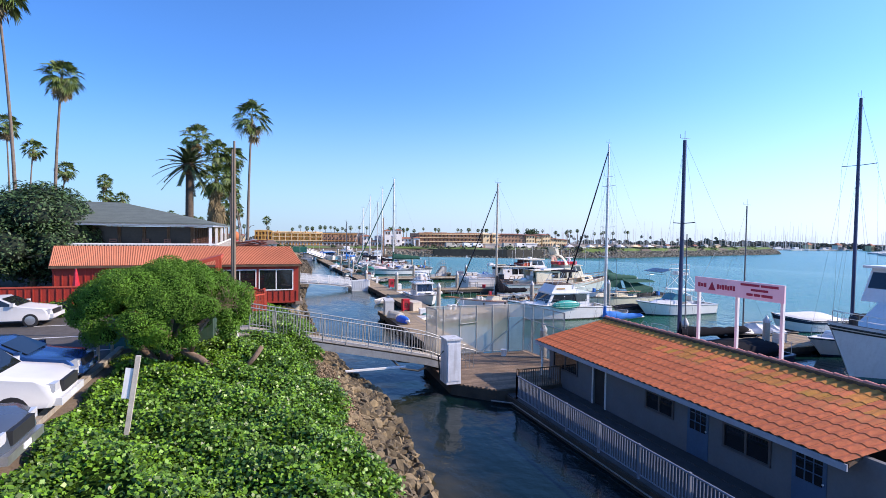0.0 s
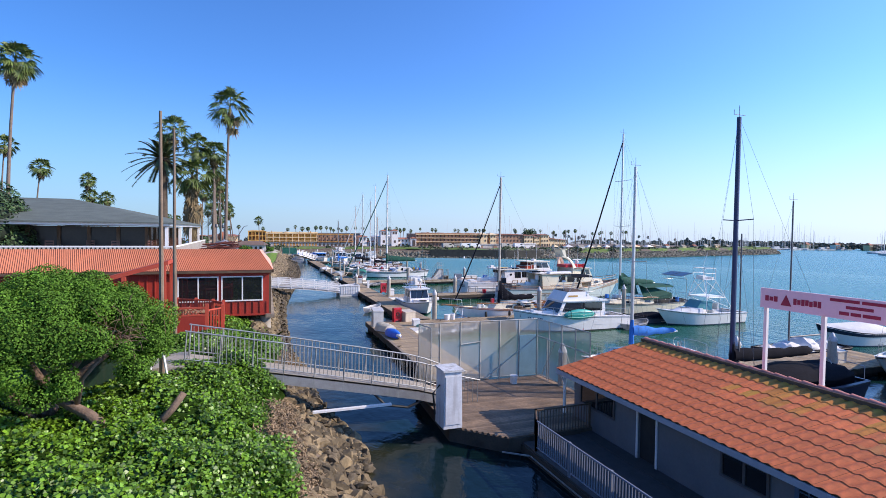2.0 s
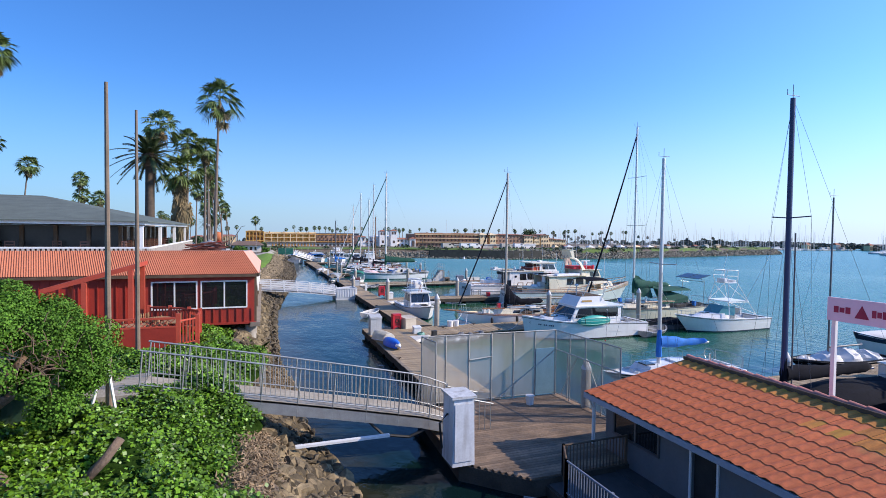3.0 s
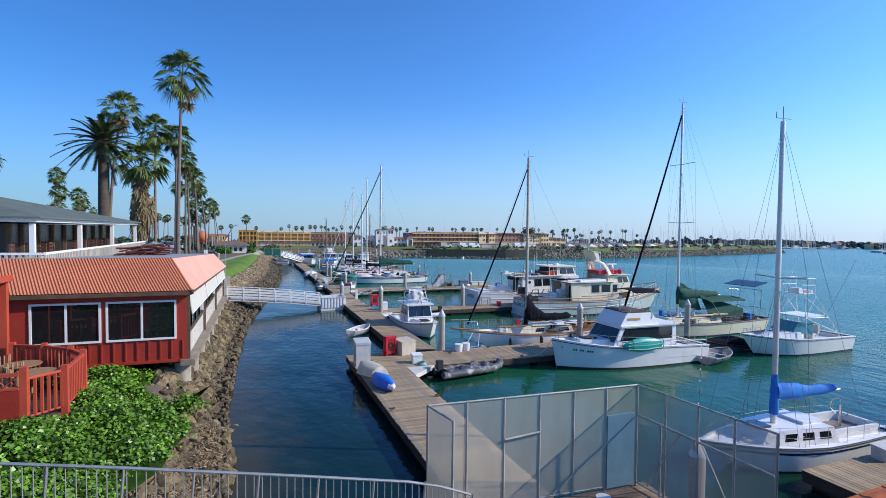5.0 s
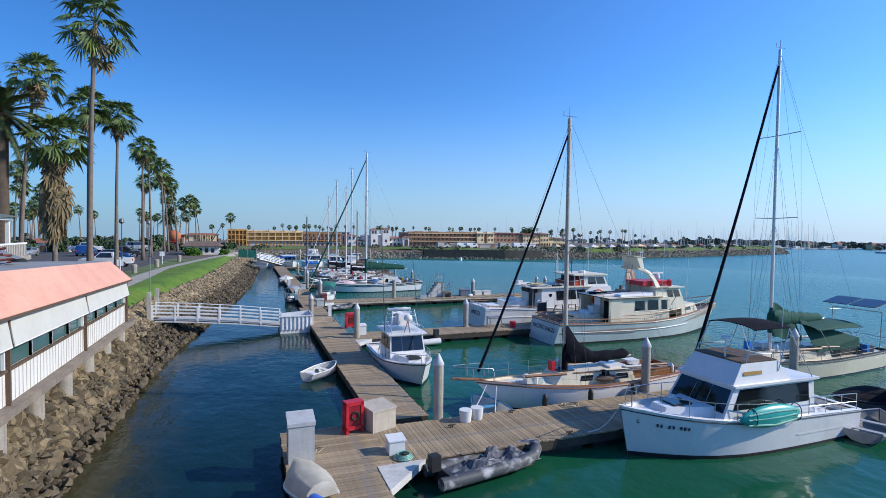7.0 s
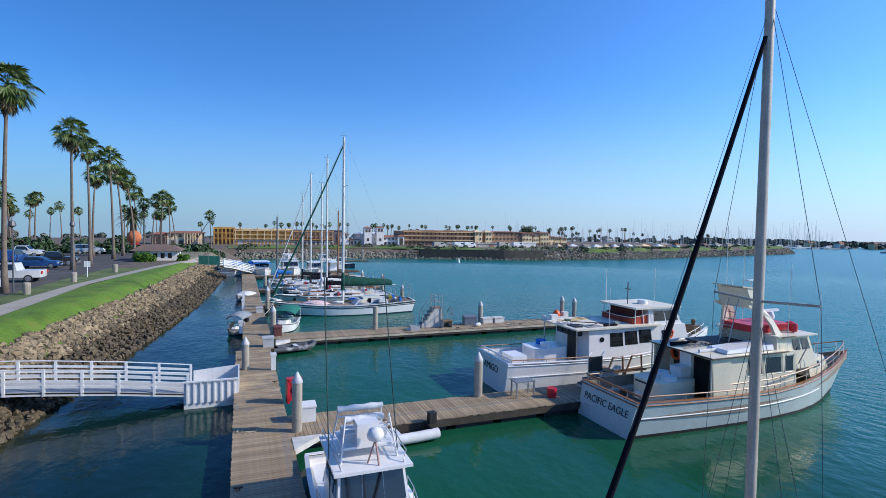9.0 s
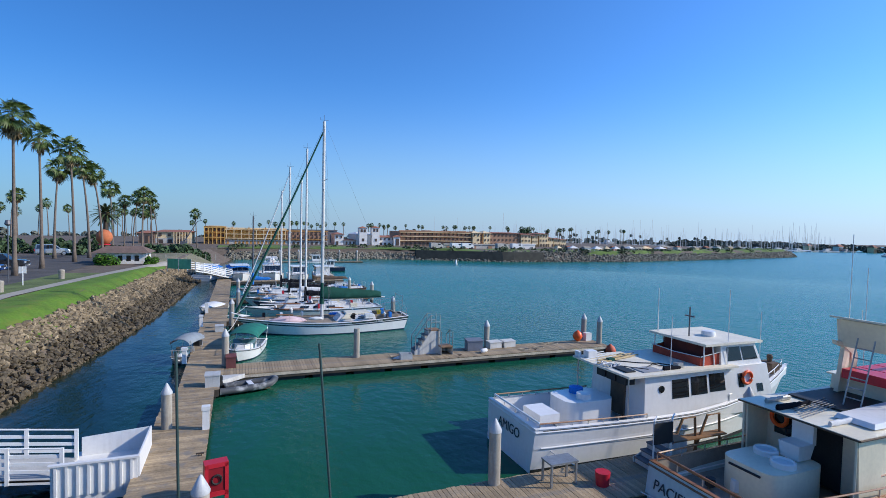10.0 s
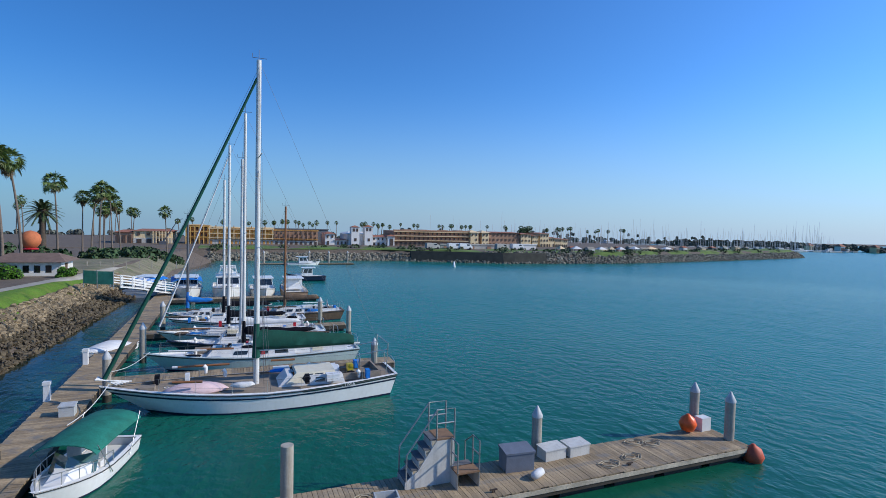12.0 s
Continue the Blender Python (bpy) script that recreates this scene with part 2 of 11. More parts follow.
M_GREEN = mat("green_canvas", (0.003, 0.075, 0.048), 0.85, 0, 0.2, 2.5, 0.4, 6)
M_BLUEC = mat("blue_canvas", (0.008, 0.19, 0.60), 0.8, 0, 0.2, 2.5, 0.4, 6)
M_DARKC = mat("dark_navy_canvas", (0.008, 0.009, 0.014), 0.95, 0, 0.2, 2.5, 0.4, 6, spec=0.15)
M_WCANV = mat("white_canvas", (0.70, 0.69, 0.67), 0.8, 0, 0.1, 2.5, 0.3, 8)
M_PINKC = mat("pink_dinghy_cover", (0.72, 0.52, 0.52), 0.8, 0, 0.1, 2.5, 0.3, 8)
M_HYPA = mat("grey_inflatable_fabric", (0.36, 0.37, 0.38), 0.6, 0, 0.12, 3)
M_ORANGE = mat("orange_buoy", (0.95, 0.13, 0.02), 0.35, 0, 0.15, 3)
M_REDP = mat("red_plastic", (0.55, 0.02, 0.035), 0.4, 0, 0.12, 3)
M_REDW = mat("red_painted_wood", (0.36, 0.032, 0.016), 0.6, 0, 0.14, 1.5, 0.1, 30)
M_REDR = mat("red_railing_paint", (0.50, 0.072, 0.035), 0.6, 0, 0.12, 2)
M_REDROOF = mat("red_ribbed_roof", (0.54, 0.165, 0.075), 0.55, 0, 0.12, 1.0)
M_PINK = mat("pink_roof_paint", (0.80, 0.39, 0.265), 0.6, 0, 0.12, 0.8, streak=0.1)
M_TRIM = mat("white_trim", (0.78, 0.77, 0.74), 0.5, 0, 0.05, 2)
M_CREAMW = mat("cream_board_wall", (0.76, 0.73, 0.66), 0.6, 0, 0.07, 1.2, streak=0.08)
M_BROWN = mat("brown_timber", (0.12, 0.075, 0.045), 0.8, 0, 0.25, 3, 0.3, 20)
M_GREENSH = mat("grey_green_shingles", (0.12, 0.145, 0.122), 0.9, 0, 0.2, 1.2, 0.6, 14)
# near-black for the painted dimness of rooms and doorways; also dark hatches
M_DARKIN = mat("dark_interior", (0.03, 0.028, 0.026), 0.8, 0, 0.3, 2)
M_TILE = mat("terracotta_tile", (0.78, 0.19, 0.06), 0.75, 0, 0.28, 0.9, 0.2, 30, obj=0.10)
M_TILEJ = mat("terracotta_tile_joined", (0.78, 0.19, 0.06), 0.75, 0, 0.25, 0.9, 0.2, 30, island=0.10, stain=(0.56, 0.20, 0.06))
M_TILEM = mat("terracotta_tile_mossy", (0.68, 0.24, 0.045), 0.8, 0, 0.25, 1.2, 0.2, 30, island=0.15, stain=(0.56, 0.26, 0.035))
M_TILEP = mat("pink_terracotta_tile", (0.60, 0.22, 0.17), 0.75, 0, 0.25, 1.2, 0.2, 30, island=0.12)
M_WALLG = mat("grey_stucco_wall", (0.155, 0.155, 0.16), 0.85, 0, 0.08, 1.5, 0.15, 50, streak=0.1)
M_BARK = mat("tree_bark", (0.19, 0.13, 0.09), 0.95, 0, 0.3, 4, 0.8, 14)
M_PALMT = mat("palm_trunk", (0.20, 0.155, 0.12), 0.95, 0, 0.25, 3, 0.7, 12)
M_FROND = mat("palm_frond", (0.105, 0.155, 0.032), 0.5, 0, 0.2, 1.5, island=0.35)
M_FRONDD = mat("dead_palm_frond", (0.23, 0.17, 0.085), 0.9, 0, 0.25, 1.5, island=0.3)
M_LEAF = mat("ivy_leaf", (0.112, 0.232, 0.015), 0.42, 0, 0.3, 1.4, island=0.7)
M_TREEL = mat("melaleuca_leaf", (0.084, 0.20, 0.018), 0.75, 0, 0.25, 1.0, island=0.4, spec=0.25)
M_CONIF = mat("dark_shrub_leaf", (0.045, 0.095, 0.028), 0.6, 0, 0.2, 1.0, island=0.5)


# ---- mesh tools ----
def box(bm, x0, x1, y0, y1, z0, z1, m=None):
    vs = [bm.verts.new(p) for p in ((x0, y0, z0), (x1, y0, z0), (x1, y1, z0), (x0, y1, z0), (x0, y0, z1), (x1, y0, z1), (x1, y1, z1), (x0, y1, z1))]
    if m is not None:
        for v in vs:
            v.co = m @ v.co
    for f in ((3, 2, 1, 0), (4, 5, 6, 7), (0, 1, 5, 4), (1, 2, 6, 5), (2, 3, 7, 6), (3, 0, 4, 7)):
        bm.faces.new([vs[i] for i in f])
    return vs


def loft(bm, rings, closed=True, caps=True):
    """Joins rings of points (each ring the same count) into a skin."""
    vr = [[bm.verts.new(p) for p in r] for r in rings]
    n = len(vr[0])
    for a, b in zip(vr, vr[1:]):
        for i in range(n if closed else n - 1):
            j = (i + 1) % n
            try:
                bm.faces.new((a[i], a[j], b[j], b[i]))
            except ValueError:
                pass
    if caps and closed:
        for r, s in ((vr[0], -1), (vr[-1], 1)):
            bm.faces.new(r[::s])
    return vr


def tube(bm, pts, r, n=6, r1=None, caps=True):
    """A round bar through the points, tapering from r to r1."""
    pts = [Vector(p) for p in pts]
    r1 = r if r1 is None else r1
    rings, up = [], None
    for i, p in enumerate(pts):
        d = (pts[min(i + 1, len(pts) - 1)] - pts[max(i - 1, 0)])
        if d.length < 1e-6:
            d = Vector((0, 0, 1))
        d.normalize()
        if up is None or abs(up.dot(d)) > 0.98:
            up = Vector((0, 0, 1)) if abs(d.z) < 0.9 else Vector((1, 0, 0))
        a = d.cross(up).normalized()
        b = a.cross(d).normalized()
        rr = r + (r1 - r) * i / max(1, len(pts) - 1)
        rings.append([p + (a * math.cos(2 * math.pi * k / n) + b * math.sin(2 * math.pi * k / n)) * rr for k in range(n)])
    loft(bm, rings, True, caps)


def lathe(bm, prof, n=16, at=(0, 0, 0)):
    """A turned body: prof is (radius, height) from the bottom up."""
    loft(bm, [[(at[0] + r * math.cos(2 * math.pi * k / n), at[1] + r * math.sin(2 * math.pi * k / n), at[2] + z) for k in range(n)] for r, z in prof])


def quad(bm, *p):
    return bm.faces.new([bm.verts.new(q) for q in p])


def prism(bm, outline, z0, z1):
    """An upright body over an outline that runs counter-clockwise."""
    loft(bm, [[(x, y, z0) for x, y in outline], [(x, y, z1) for x, y in outline]])


def bevel(bm, w, seg=2):
    bmesh.ops.bevel(bm, geom=[e for e in bm.edges if len(e.link_faces) == 2 and e.calc_face_angle(0) > 0.6], offset=w, segments=seg, affect="EDGES", profile=0.5, clamp_overlap=True)


def finish(bm, name, material, smooth=None):
    me = bpy.data.meshes.new(name)
    bmesh.ops.recalc_face_normals(bm, faces=bm.faces[:])
    bm.to_mesh(me)
    bm.free()
    for mm in (material if isinstance(material, (list, tuple)) else [material]):
        me.materials.append(mm)
    if smooth is not None:
        me.shade_smooth()
        if smooth < 3:
            me.set_sharp_from_angle(angle=smooth)
    return me


def part(name, bm, material, parent, label="", smooth=None):
    ob = new(name, finish(bm, name, material, smooth))
    ob.parent = parent
    if label:
        tagged(ob, label)
    return ob


def solo(name, bm, material, label, category, group="", kind="", smooth=None, m=None):
    """A thing that is one mesh."""
    ob = new(name, finish(bm, name, material, smooth))
    if m is not None:
        ob.matrix_basis = m
    return tagged(ob, label, category, group, kind)


def thing(name, m, label, category, group="", kind=""):
    ob = new(name)
    ob.matrix_basis = m
    ob.empty_display_size = 0.3
    return tagged(ob, label, category, group, kind)


def B():
    return bmesh.new()


def lerp(tab, t):
    xs = [a for a, _ in tab]
    return float(np.interp(t, xs, [b for _, b in tab]))


# ---- ground and water ----
SHORE = [(-60, 3.0), (5, 3.3), (12, 3.5), (20, 4.1), (27, 3.1), (37, 2.8), (47, 3.0), (57, 3.5), (66, 4.6), (78, 6.2), (86, 7.2), (96, 8.2), (107, 8.9), (122, 9.6), (135, 11.0), (165, 11.5), (240, 8.0), (280, 10.6), (305, 12.6)]
QUAY = [(-400, 183), (17, 183), (55, 183), (84, 171), (121, 170), (172, 180), (215, 190), (234, 197), (238, 212), (239, 340), (240, 700), (700, 900)]


# the far side of the harbour is laid out at half size and set off from here
FAR_AT = (-21.4, -59.5, -8.5)
FAR = Matrix.Translation(FAR_AT) @ Matrix.Scale(2.0, 4)


def set_off(before):
    """Carry the top-level objects made since then across the harbour."""
    for ob in list(bpy.data.objects):
        if ob.name not in before and ob.parent is None:
            ob.matrix_basis = FAR @ ob.matrix_basis


def far_land(x, y):
    """Height of the far quay and its land in their own layout."""
    d2 = -9 if x > 238 else y - lerp(QUAY, x)
    return max(min(0.6 * min(d2, 238 - x), 2.6), 0.05 * (y - 620 - 0.1 * x))


def ease(d):
    u = min(1.0, max(0.0, (d - 70.0) / 175.0))
    return u * u * (3 - 2 * u)


def ground_z(x, y):
    """Height of the land, the banks and the harbour bed."""
    d1 = lerp(SHORE, y) - x
    if y < 34:
        slope1 = 0.72
    elif y < 57:
        slope1 = 1.3
    else:
        slope1 = 0.55
    h1 = slope1 * d1 if y < 306 else -3
    xo, yo = (x - FAR_AT[0]) / 2, (y - FAR_AT[1]) / 2
    h2 = -3
    if yo > 150:
        h2 = min(2 * far_land(xo, yo), 5.2)
    top = 2.8 if y < 30 else 2.8 - 0.2 * min(1, (y - 30) / 10)
    if y < 57 and x > -5.6:
        top = (2.45 if x < -2 else 1.75) if y < 26 else 1.9
    top += 2.6 * ease(math.hypot(x - 20.7, y - 59.5))
    return max(-2.2, min(h1, top), h2)


FALL = [(-180, 0.010), (-60, 0.036), (-20, 0.036), (0, 0.033), (22, 0.028), (45, 0.016), (65, 0.008), (180, 0.008)]


def dip(x, y):
    """How far the ground and the sea sink towards the horizon, in the layout of the far side."""
    dx, dy = x - 15.0, y - 45.0
    u = max(0.0, math.hypot(dx, dy) - 225.0)
    return lerp(FALL, math.degrees(math.atan2(dx, dy))) * u * u / (u + 50.0)


def fall(x, y):
    """How far the ground and the sea have sunk below the level of the basin, far out."""
    return 8.5 * ease(math.hypot(x - 20.7, y - 59.5)) + 2 * dip((x - FAR_AT[0]) / 2, (y - FAR_AT[1]) / 2)


def axis(*spans):
    out = []
    for a, b, step in spans:
        out += list(np.arange(a, b - 1e-6, step))
    return out + [spans[-1][1]]


gx = axis((-3000, -400, 400), (-400, -40, 30), (-40, -8, 4), (-8, 18, 0.6), (18, 60, 6), (60, 240, 10), (240, 430, 10), (430, 470, 5), (470, 800, 55), (800, 4000, 400))
gy = axis((-600, -40, 70), (-40, 0, 5), (0, 70, 1.0), (70, 140, 2.0), (140, 164, 4), (164, 270, 8), (270, 330, 2.5), (330, 390, 6), (390, 900, 51), (900, 5000, 205))
gv = [(x, y, ground_z(x, y) - fall(x, y)) for y in gy for x in gx]
nx = len(gx)
gf = [(j * nx + i, j * nx + i + 1, (j + 1) * nx + i + 1, (j + 1) * nx + i) for j in range(len(gy) - 1) for i in range(nx - 1)]
gme = bpy.data.meshes.new("ground")
gme.from_pydata(gv, [], gf)
gme.materials.append(M_SOIL)
gme.shade_smooth()
ground = tagged(new("ground", gme), "brown earth land with sloping banks down to the harbour", "ground", "", "structure")

wxs, wys = [x for x in gx if x >= -40], [y for y in gy if y >= -250]
nw = len(wxs)
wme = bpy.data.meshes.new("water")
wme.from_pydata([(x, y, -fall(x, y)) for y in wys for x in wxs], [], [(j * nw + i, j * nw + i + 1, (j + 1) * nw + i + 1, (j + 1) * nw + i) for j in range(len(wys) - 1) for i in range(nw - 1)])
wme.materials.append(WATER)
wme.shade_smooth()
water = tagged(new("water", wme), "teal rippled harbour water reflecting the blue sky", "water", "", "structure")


def sheet(name, poly, material, label, category, lift=0.03, step=2.0, zf=None):
    """A strip of surface laid on the land: poly gives rows of (y, x_left, x_right)."""
    bm2 = B()
    ys = np.arange(poly[0][0], poly[-1][0] + 1e-6, step)
    rows = []
    for y in ys:
        a = lerp([(p[0], p[1]) for p in poly], y)
        c = lerp([(p[0], p[2]) for p in poly], y)
        k = max(2, int((c - a) / 1.2) + 1) if c - a < 30 else 8
        rows.append([(a + (c - a) * i / 8, y) for i in range(9)])
    vr = [[bm2.verts.new((x, y, (zf or ground_z)(x, y) + lift - fall(x, y))) for x, y in r] for r in rows]
    for a, c in zip(vr, vr[1:]):
        for i in range(8):
            bm2.faces.new((a[i], a[i + 1], c[i + 1], c[i]))
    return solo(name, bm2, material, label, category, "", "structure", 3.2)

# ---- lawn, path and parking ----
sheet("lawn", [(56, -2.0, 1.4), (62, -1.5, 2.2), (66, -0.9, 2.6), (72, -0.6, 3.4), (80, -0.4, 4.6), (90, -0.2, 5.6), (100, 1.0, 6.0), (110, 2.6, 6.6), (119, 4.6, 7.0), (126, 6.0, 7.4)], M_GRASS, "bright green mown lawn sloping to the rocks", "lawn", 0.06, 1.0)
sheet("path", [(56, -3.2, -1.8), (70, -2.6, -0.7), (80, -2.2, -0.4), (92, -1.4, -0.2), (100, -0.2, 1.0), (110, 1.4, 2.6), (119, 3.2, 4.6), (128, 5.0, 6.4), (150, 8, 9.4)], M_PATH, "pale concrete footpath beside the lawn", "path", 0.07, 1.0)
sheet("verge", [(56, -4.2, -3.2), (80, -4.2, -2.2), (100, -3.4, -0.2), (112, -2.4, 1.5)], mat("dry_verge", (0.13, 0.17, 0.05), 0.95, 0, 0.35, 0.6, 0.6, 25), "rough grass verge under the palms", "grass", 0.05, 1.0)
sheet("parking_lot", [(-40, -60, -5.9), (27, -60, -6.0), (28, -60, -9.0), (58, -60, -9.0), (59, -60, -4.2), (100, -60, -3.4), (112, -60, -2.4), (160, -60, -2.0)], M_ASPH, "grey asphalt parking lot", "parking lot", 0.02, 2.0)
sheet("far_lot", [(128, 6.8, 9.0), (134, -2, 10.0), (150, -4, 11), (200, -8, 9.5), (250, -8, 7.5)], mat("dry_scrub_ground", (0.25, 0.215, 0.13), 0.95, 0, 0.4, 0.5, 0.6, 12, stain=(0.12, 0.15, 0.05)), "dry scrubby ground behind the basin", "ground", 0.14, 2.0)


# ---- floating docks ----
def piles(x, y, top, r=0.19, bottom=-2.1, cap=True, label=""):
    t = thing("dock_pile", pose(x, y, 0), label or "round concrete mooring pile with a white cone cap", "pile", "dock piles")
    b = B()
    lathe(b, [(r, 0.35), (r * 0.99, top - (0.38 if cap else 0.0))], 14)
    part("shaft", b, M_PILE, t, "", 0.6)
    b = B()
    lathe(b, [(r * 1.02, bottom), (r * 1.03, 0.0), (r * 1.01, 0.35)], 14)
    part("tide_band", b, M_PILEW, t, "dark wet weed band at the waterline", 0.6)
    if cap:
        b = B()
        lathe(b, [(r * 1.08, top - 0.40), (r * 1.08, top - 0.33), (r * 0.2, top), (0.01, top + 0.02)], 14)
        part("cap", b, mat("pile_cap_grey", (0.56, 0.56, 0.55), 0.5, 0, 0.15, 3, streak=0.2), t, "pale grey pointed plastic cap", 0.6)
    return t




def dock(name, x0, x1, y0, y1, along, label, z=0.55, singles=0, edge=None):
    """A floating walkway; the planks run across it. along: 'x' or 'y', the way that it runs."""
    t = thing(name, pose(0, 0, 0), label, "dock", "floating docks", "structure")
    b = B()
    e = 0.10
    box(b, x0, x1, y0, y0 + e, z - 0.34, z - 0.01)
    box(b, x0, x1, y1 - e, y1, z - 0.34, z - 0.01)
    box(b, x0, x0 + e, y0 + e, y1 - e, z - 0.34, z - 0.01)
    box(b, x1 - e, x1, y0 + e, y1 - e, z - 0.34, z - 0.01)
    part("fascia", b, M_DKSIDE, t, "dark wet timber edge beam")
    if edge:
        for ya, yb in ((y0 - 0.03, y0 - 0.004), (y1 + 0.004, y1 + 0.03)):
            b = B()
            box(b, x0, x1, ya, yb, z - 0.20, z - 0.05)
            part("edge_board", b, edge, t, "pale weathered edge board")
    b = B()
    n = int((x1 - x0 if along == "x" else y1 - y0) / 2.4) + 1
    for i in range(n):
        f0, f1 = (i + 0.1) / n, (i + 0.9) / n
        if along == "x":
            box(b, x0 + (x1 - x0) * f0, x0 + (x1 - x0) * f1, y0 + 0.15, y1 - 0.15, -0.35, z - 0.1)
        else:
            box(b, x0 + 0.15, x1 - 0.15, y0 + (y1 - y0) * f0, y0 + (y1 - y0) * f1, -0.35, z - 0.1)
    part("float", b, M_FLOAT, t, "black flotation tubs")
    # planks
    w, gap = 0.142, 0.012
    span = (x1 - x0) if along == "x" else (y1 - y0)
    k = int(span / (w + gap))
    step = span / k
    rnd = random.Random(name)
    wide = (y1 - y0) if along == "x" else (x1 - x0)
    base = B()
    if along == "x":
        box(base, -step / 2 + gap / 2, step / 2 - gap / 2, -wide / 2 - 0.015, wide / 2 + 0.015, -0.04, 0)
    else:
        box(base, -wide / 2 - 0.015, wide / 2 + 0.015, -step / 2 + gap / 2, step / 2 - gap / 2, -0.04, 0)
    pm = finish(base, "plank", M_PLANK)
    rest = B()
    for i in range(k):
        c = (i + 0.5) * step
        cx, cy = (x0 + c, (y0 + y1) / 2) if along == "x" else ((x0 + x1) / 2, y0 + c)
        dz = rnd.uniform(-0.004, 0.006)
        off = rnd.uniform(-0.02, 0.02)
        if i < singles:
            o = new("plank", pm)
            o.parent = t
            o.matrix_basis = pose(cx + (0 if along == "x" else off), cy + (off if along == "x" else 0), z + dz, 0, 0, rnd.uniform(-0.25, 0.25))
        else:
            m = pose(cx, cy, z + dz, 0, 0, rnd.uniform(-0.25, 0.25))
            if along == "x":
                box(rest, -step / 2 + gap / 2, step / 2 - gap / 2, -wide / 2 - 0.015 + off, wide / 2 + 0.015 + off, -0.04, 0, m)
            else:
                box(rest, -wide / 2 - 0.015 + off, wide / 2 + 0.015 + off, -step / 2 + gap / 2, step / 2 - gap / 2, -0.04, 0, m)
    if rest.verts:
        o = part("planking", rest, M_PLANKJ, t)
        tagged(o, kind="stuff")
    else:
        rest.free()
    return t


dock("dock_head", 9.2, 11.7, 25.2, 38.6, "y", "weathered brown plank dock leading from the gate", singles=90)
dock("dock_corner", 9.2, 12.2, 38.604, 42.4, "y", "weathered brown plank dock corner platform", singles=26)
dock("dock_finger_one", 12.204, 28.6, 38.9, 41.9, "x", "weathered plank finger dock behind the moored cruiser", singles=60)
dock("dock_main", 12.5, 14.5, 42.404, 71.0, "y", "long narrow weathered plank dock with wet patches", singles=110)
dock("dock_main_far", 12.9, 14.7, 71.004, 128, "y", "far stretch of the long weathered plank dock", singles=0)
dock("dock_finger_two", 14.504, 31.5, 56.4, 58.7, "x", "weathered grey plank finger dock at the fishing boats", singles=110)
dock("dock_finger_three", 14.704, 39.7, 73.4, 75.6, "x", "sunlit weathered plank finger dock with boarding steps", singles=120, edge=mat("pale_edge_board", (0.60, 0.50, 0.37), 0.88, 0, 0.3, 1.5, 0.3, 25))
dock("dock_finger_four", 14.704, 30.0, 89.6, 91.0, "x", "plank finger dock between the moored yachts", singles=0)
dock("dock_finger_five", 14.704, 29.6, 102.2, 103.5, "x", "plank finger dock between the moored yachts", singles=0)
dock("dock_finger_six", 14.704, 30.0, 120, 121.4, "x", "far plank finger dock at the motor yachts", singles=0)
dock("dock_east", 19.6, 36, 20.9, 24.1, "x", "weathered plank dock behind the tiled office", singles=70)

for px_, py_, top_ in ((14.75, 42.0, 2.95), (24.4, 42.0, 2.95), (33.0, 41.5, 2.95), (14.75, 57.0, 2.8), (23.0, 58.5, 2.6), (34.0, 58.4, 2.6), (14.9, 75.4, 2.6), (31.3, 75.75, 2.3), (39.35, 75.85, 2.42), (39.45, 74.2, 2.5),
                       (15.1, 88.6, 2.5), (15.6, 96.0, 2.5), (28.4, 88.6, 2.35), (29.4, 100.5, 2.4), (15.6, 106, 2.4), (28, 106, 2.4), (14.5, 23.2, 2.5), (21.8, 20.2, 3.0), (27.2, 19.5, 3.0), (13.0, 66.5, 2.3)):
    piles(px_, py_, top_)
piles(22.25, 75.2, 2.3, cap=False, label="round concrete mooring pile with a flat top")


# ---- the red waterside restaurant ----
def window_unit(parent, x0, x1, z0, z1, y, panes, normal="-y", frame_mat=None, glass=None, t=0.07):
    """A framed window in a wall plane. normal '-y' lies along x at depth y, '+x' lies along y at depth x."""
    fm = frame_mat or M_TRIM
    gl = glass or M_DGLASS
    w = new("window")
    w.parent = parent

    def put(b, a0, a1, c0, c1, d0, d1):
        if normal == "-y":
            box(b, a0, a1, y - d1, y - d0, c0, c1)
        elif normal == "+x":
            box(b, y + d0, y + d1, a0, a1, c0, c1)
        else:
            box(b, y - d1, y - d0, a0, a1, c0, c1)
    b = B()
    put(b, x0, x1, z1 - t, z1, -0.03, 0.05)
    put(b, x0, x1, z0, z0 + t, -0.03, 0.06)
    put(b, x0, x0 + t, z0 + t, z1 - t, -0.03, 0.05)
    put(b, x1 - t, x1, z0 + t, z1 - t, -0.03, 0.05)
    for i in range(1, panes):
        c = x0 + (x1 - x0) * i / panes
        put(b, c - t / 2, c + t / 2, z0 + t, z1 - t, -0.03, 0.04)
    part("window_frame", b, fm, w)
    for i in range(panes):
        b = B()
        a0 = x0 + (x1 - x0) * i / panes + t * 0.6
        a1 = x0 + (x1 - x0) * (i + 1) / panes - t * 0.6
        put(b, a0, a1, z0 + t * 0.9, z1 - t * 0.9, -0.012, 0.012)
        part("pane", b, gl, w)
    return w


def east_x(y):
    return 1.9 + 0.4 * (y - 35.5) / 19.5


def eave_z(y):
    return 5.2 - 0.45 * (y - 35.5) / 19.5


rest = thing("red_restaurant", pose(0, 0, 0), "red wooden waterside restaurant on piles with ribbed red roof", "restaurant")
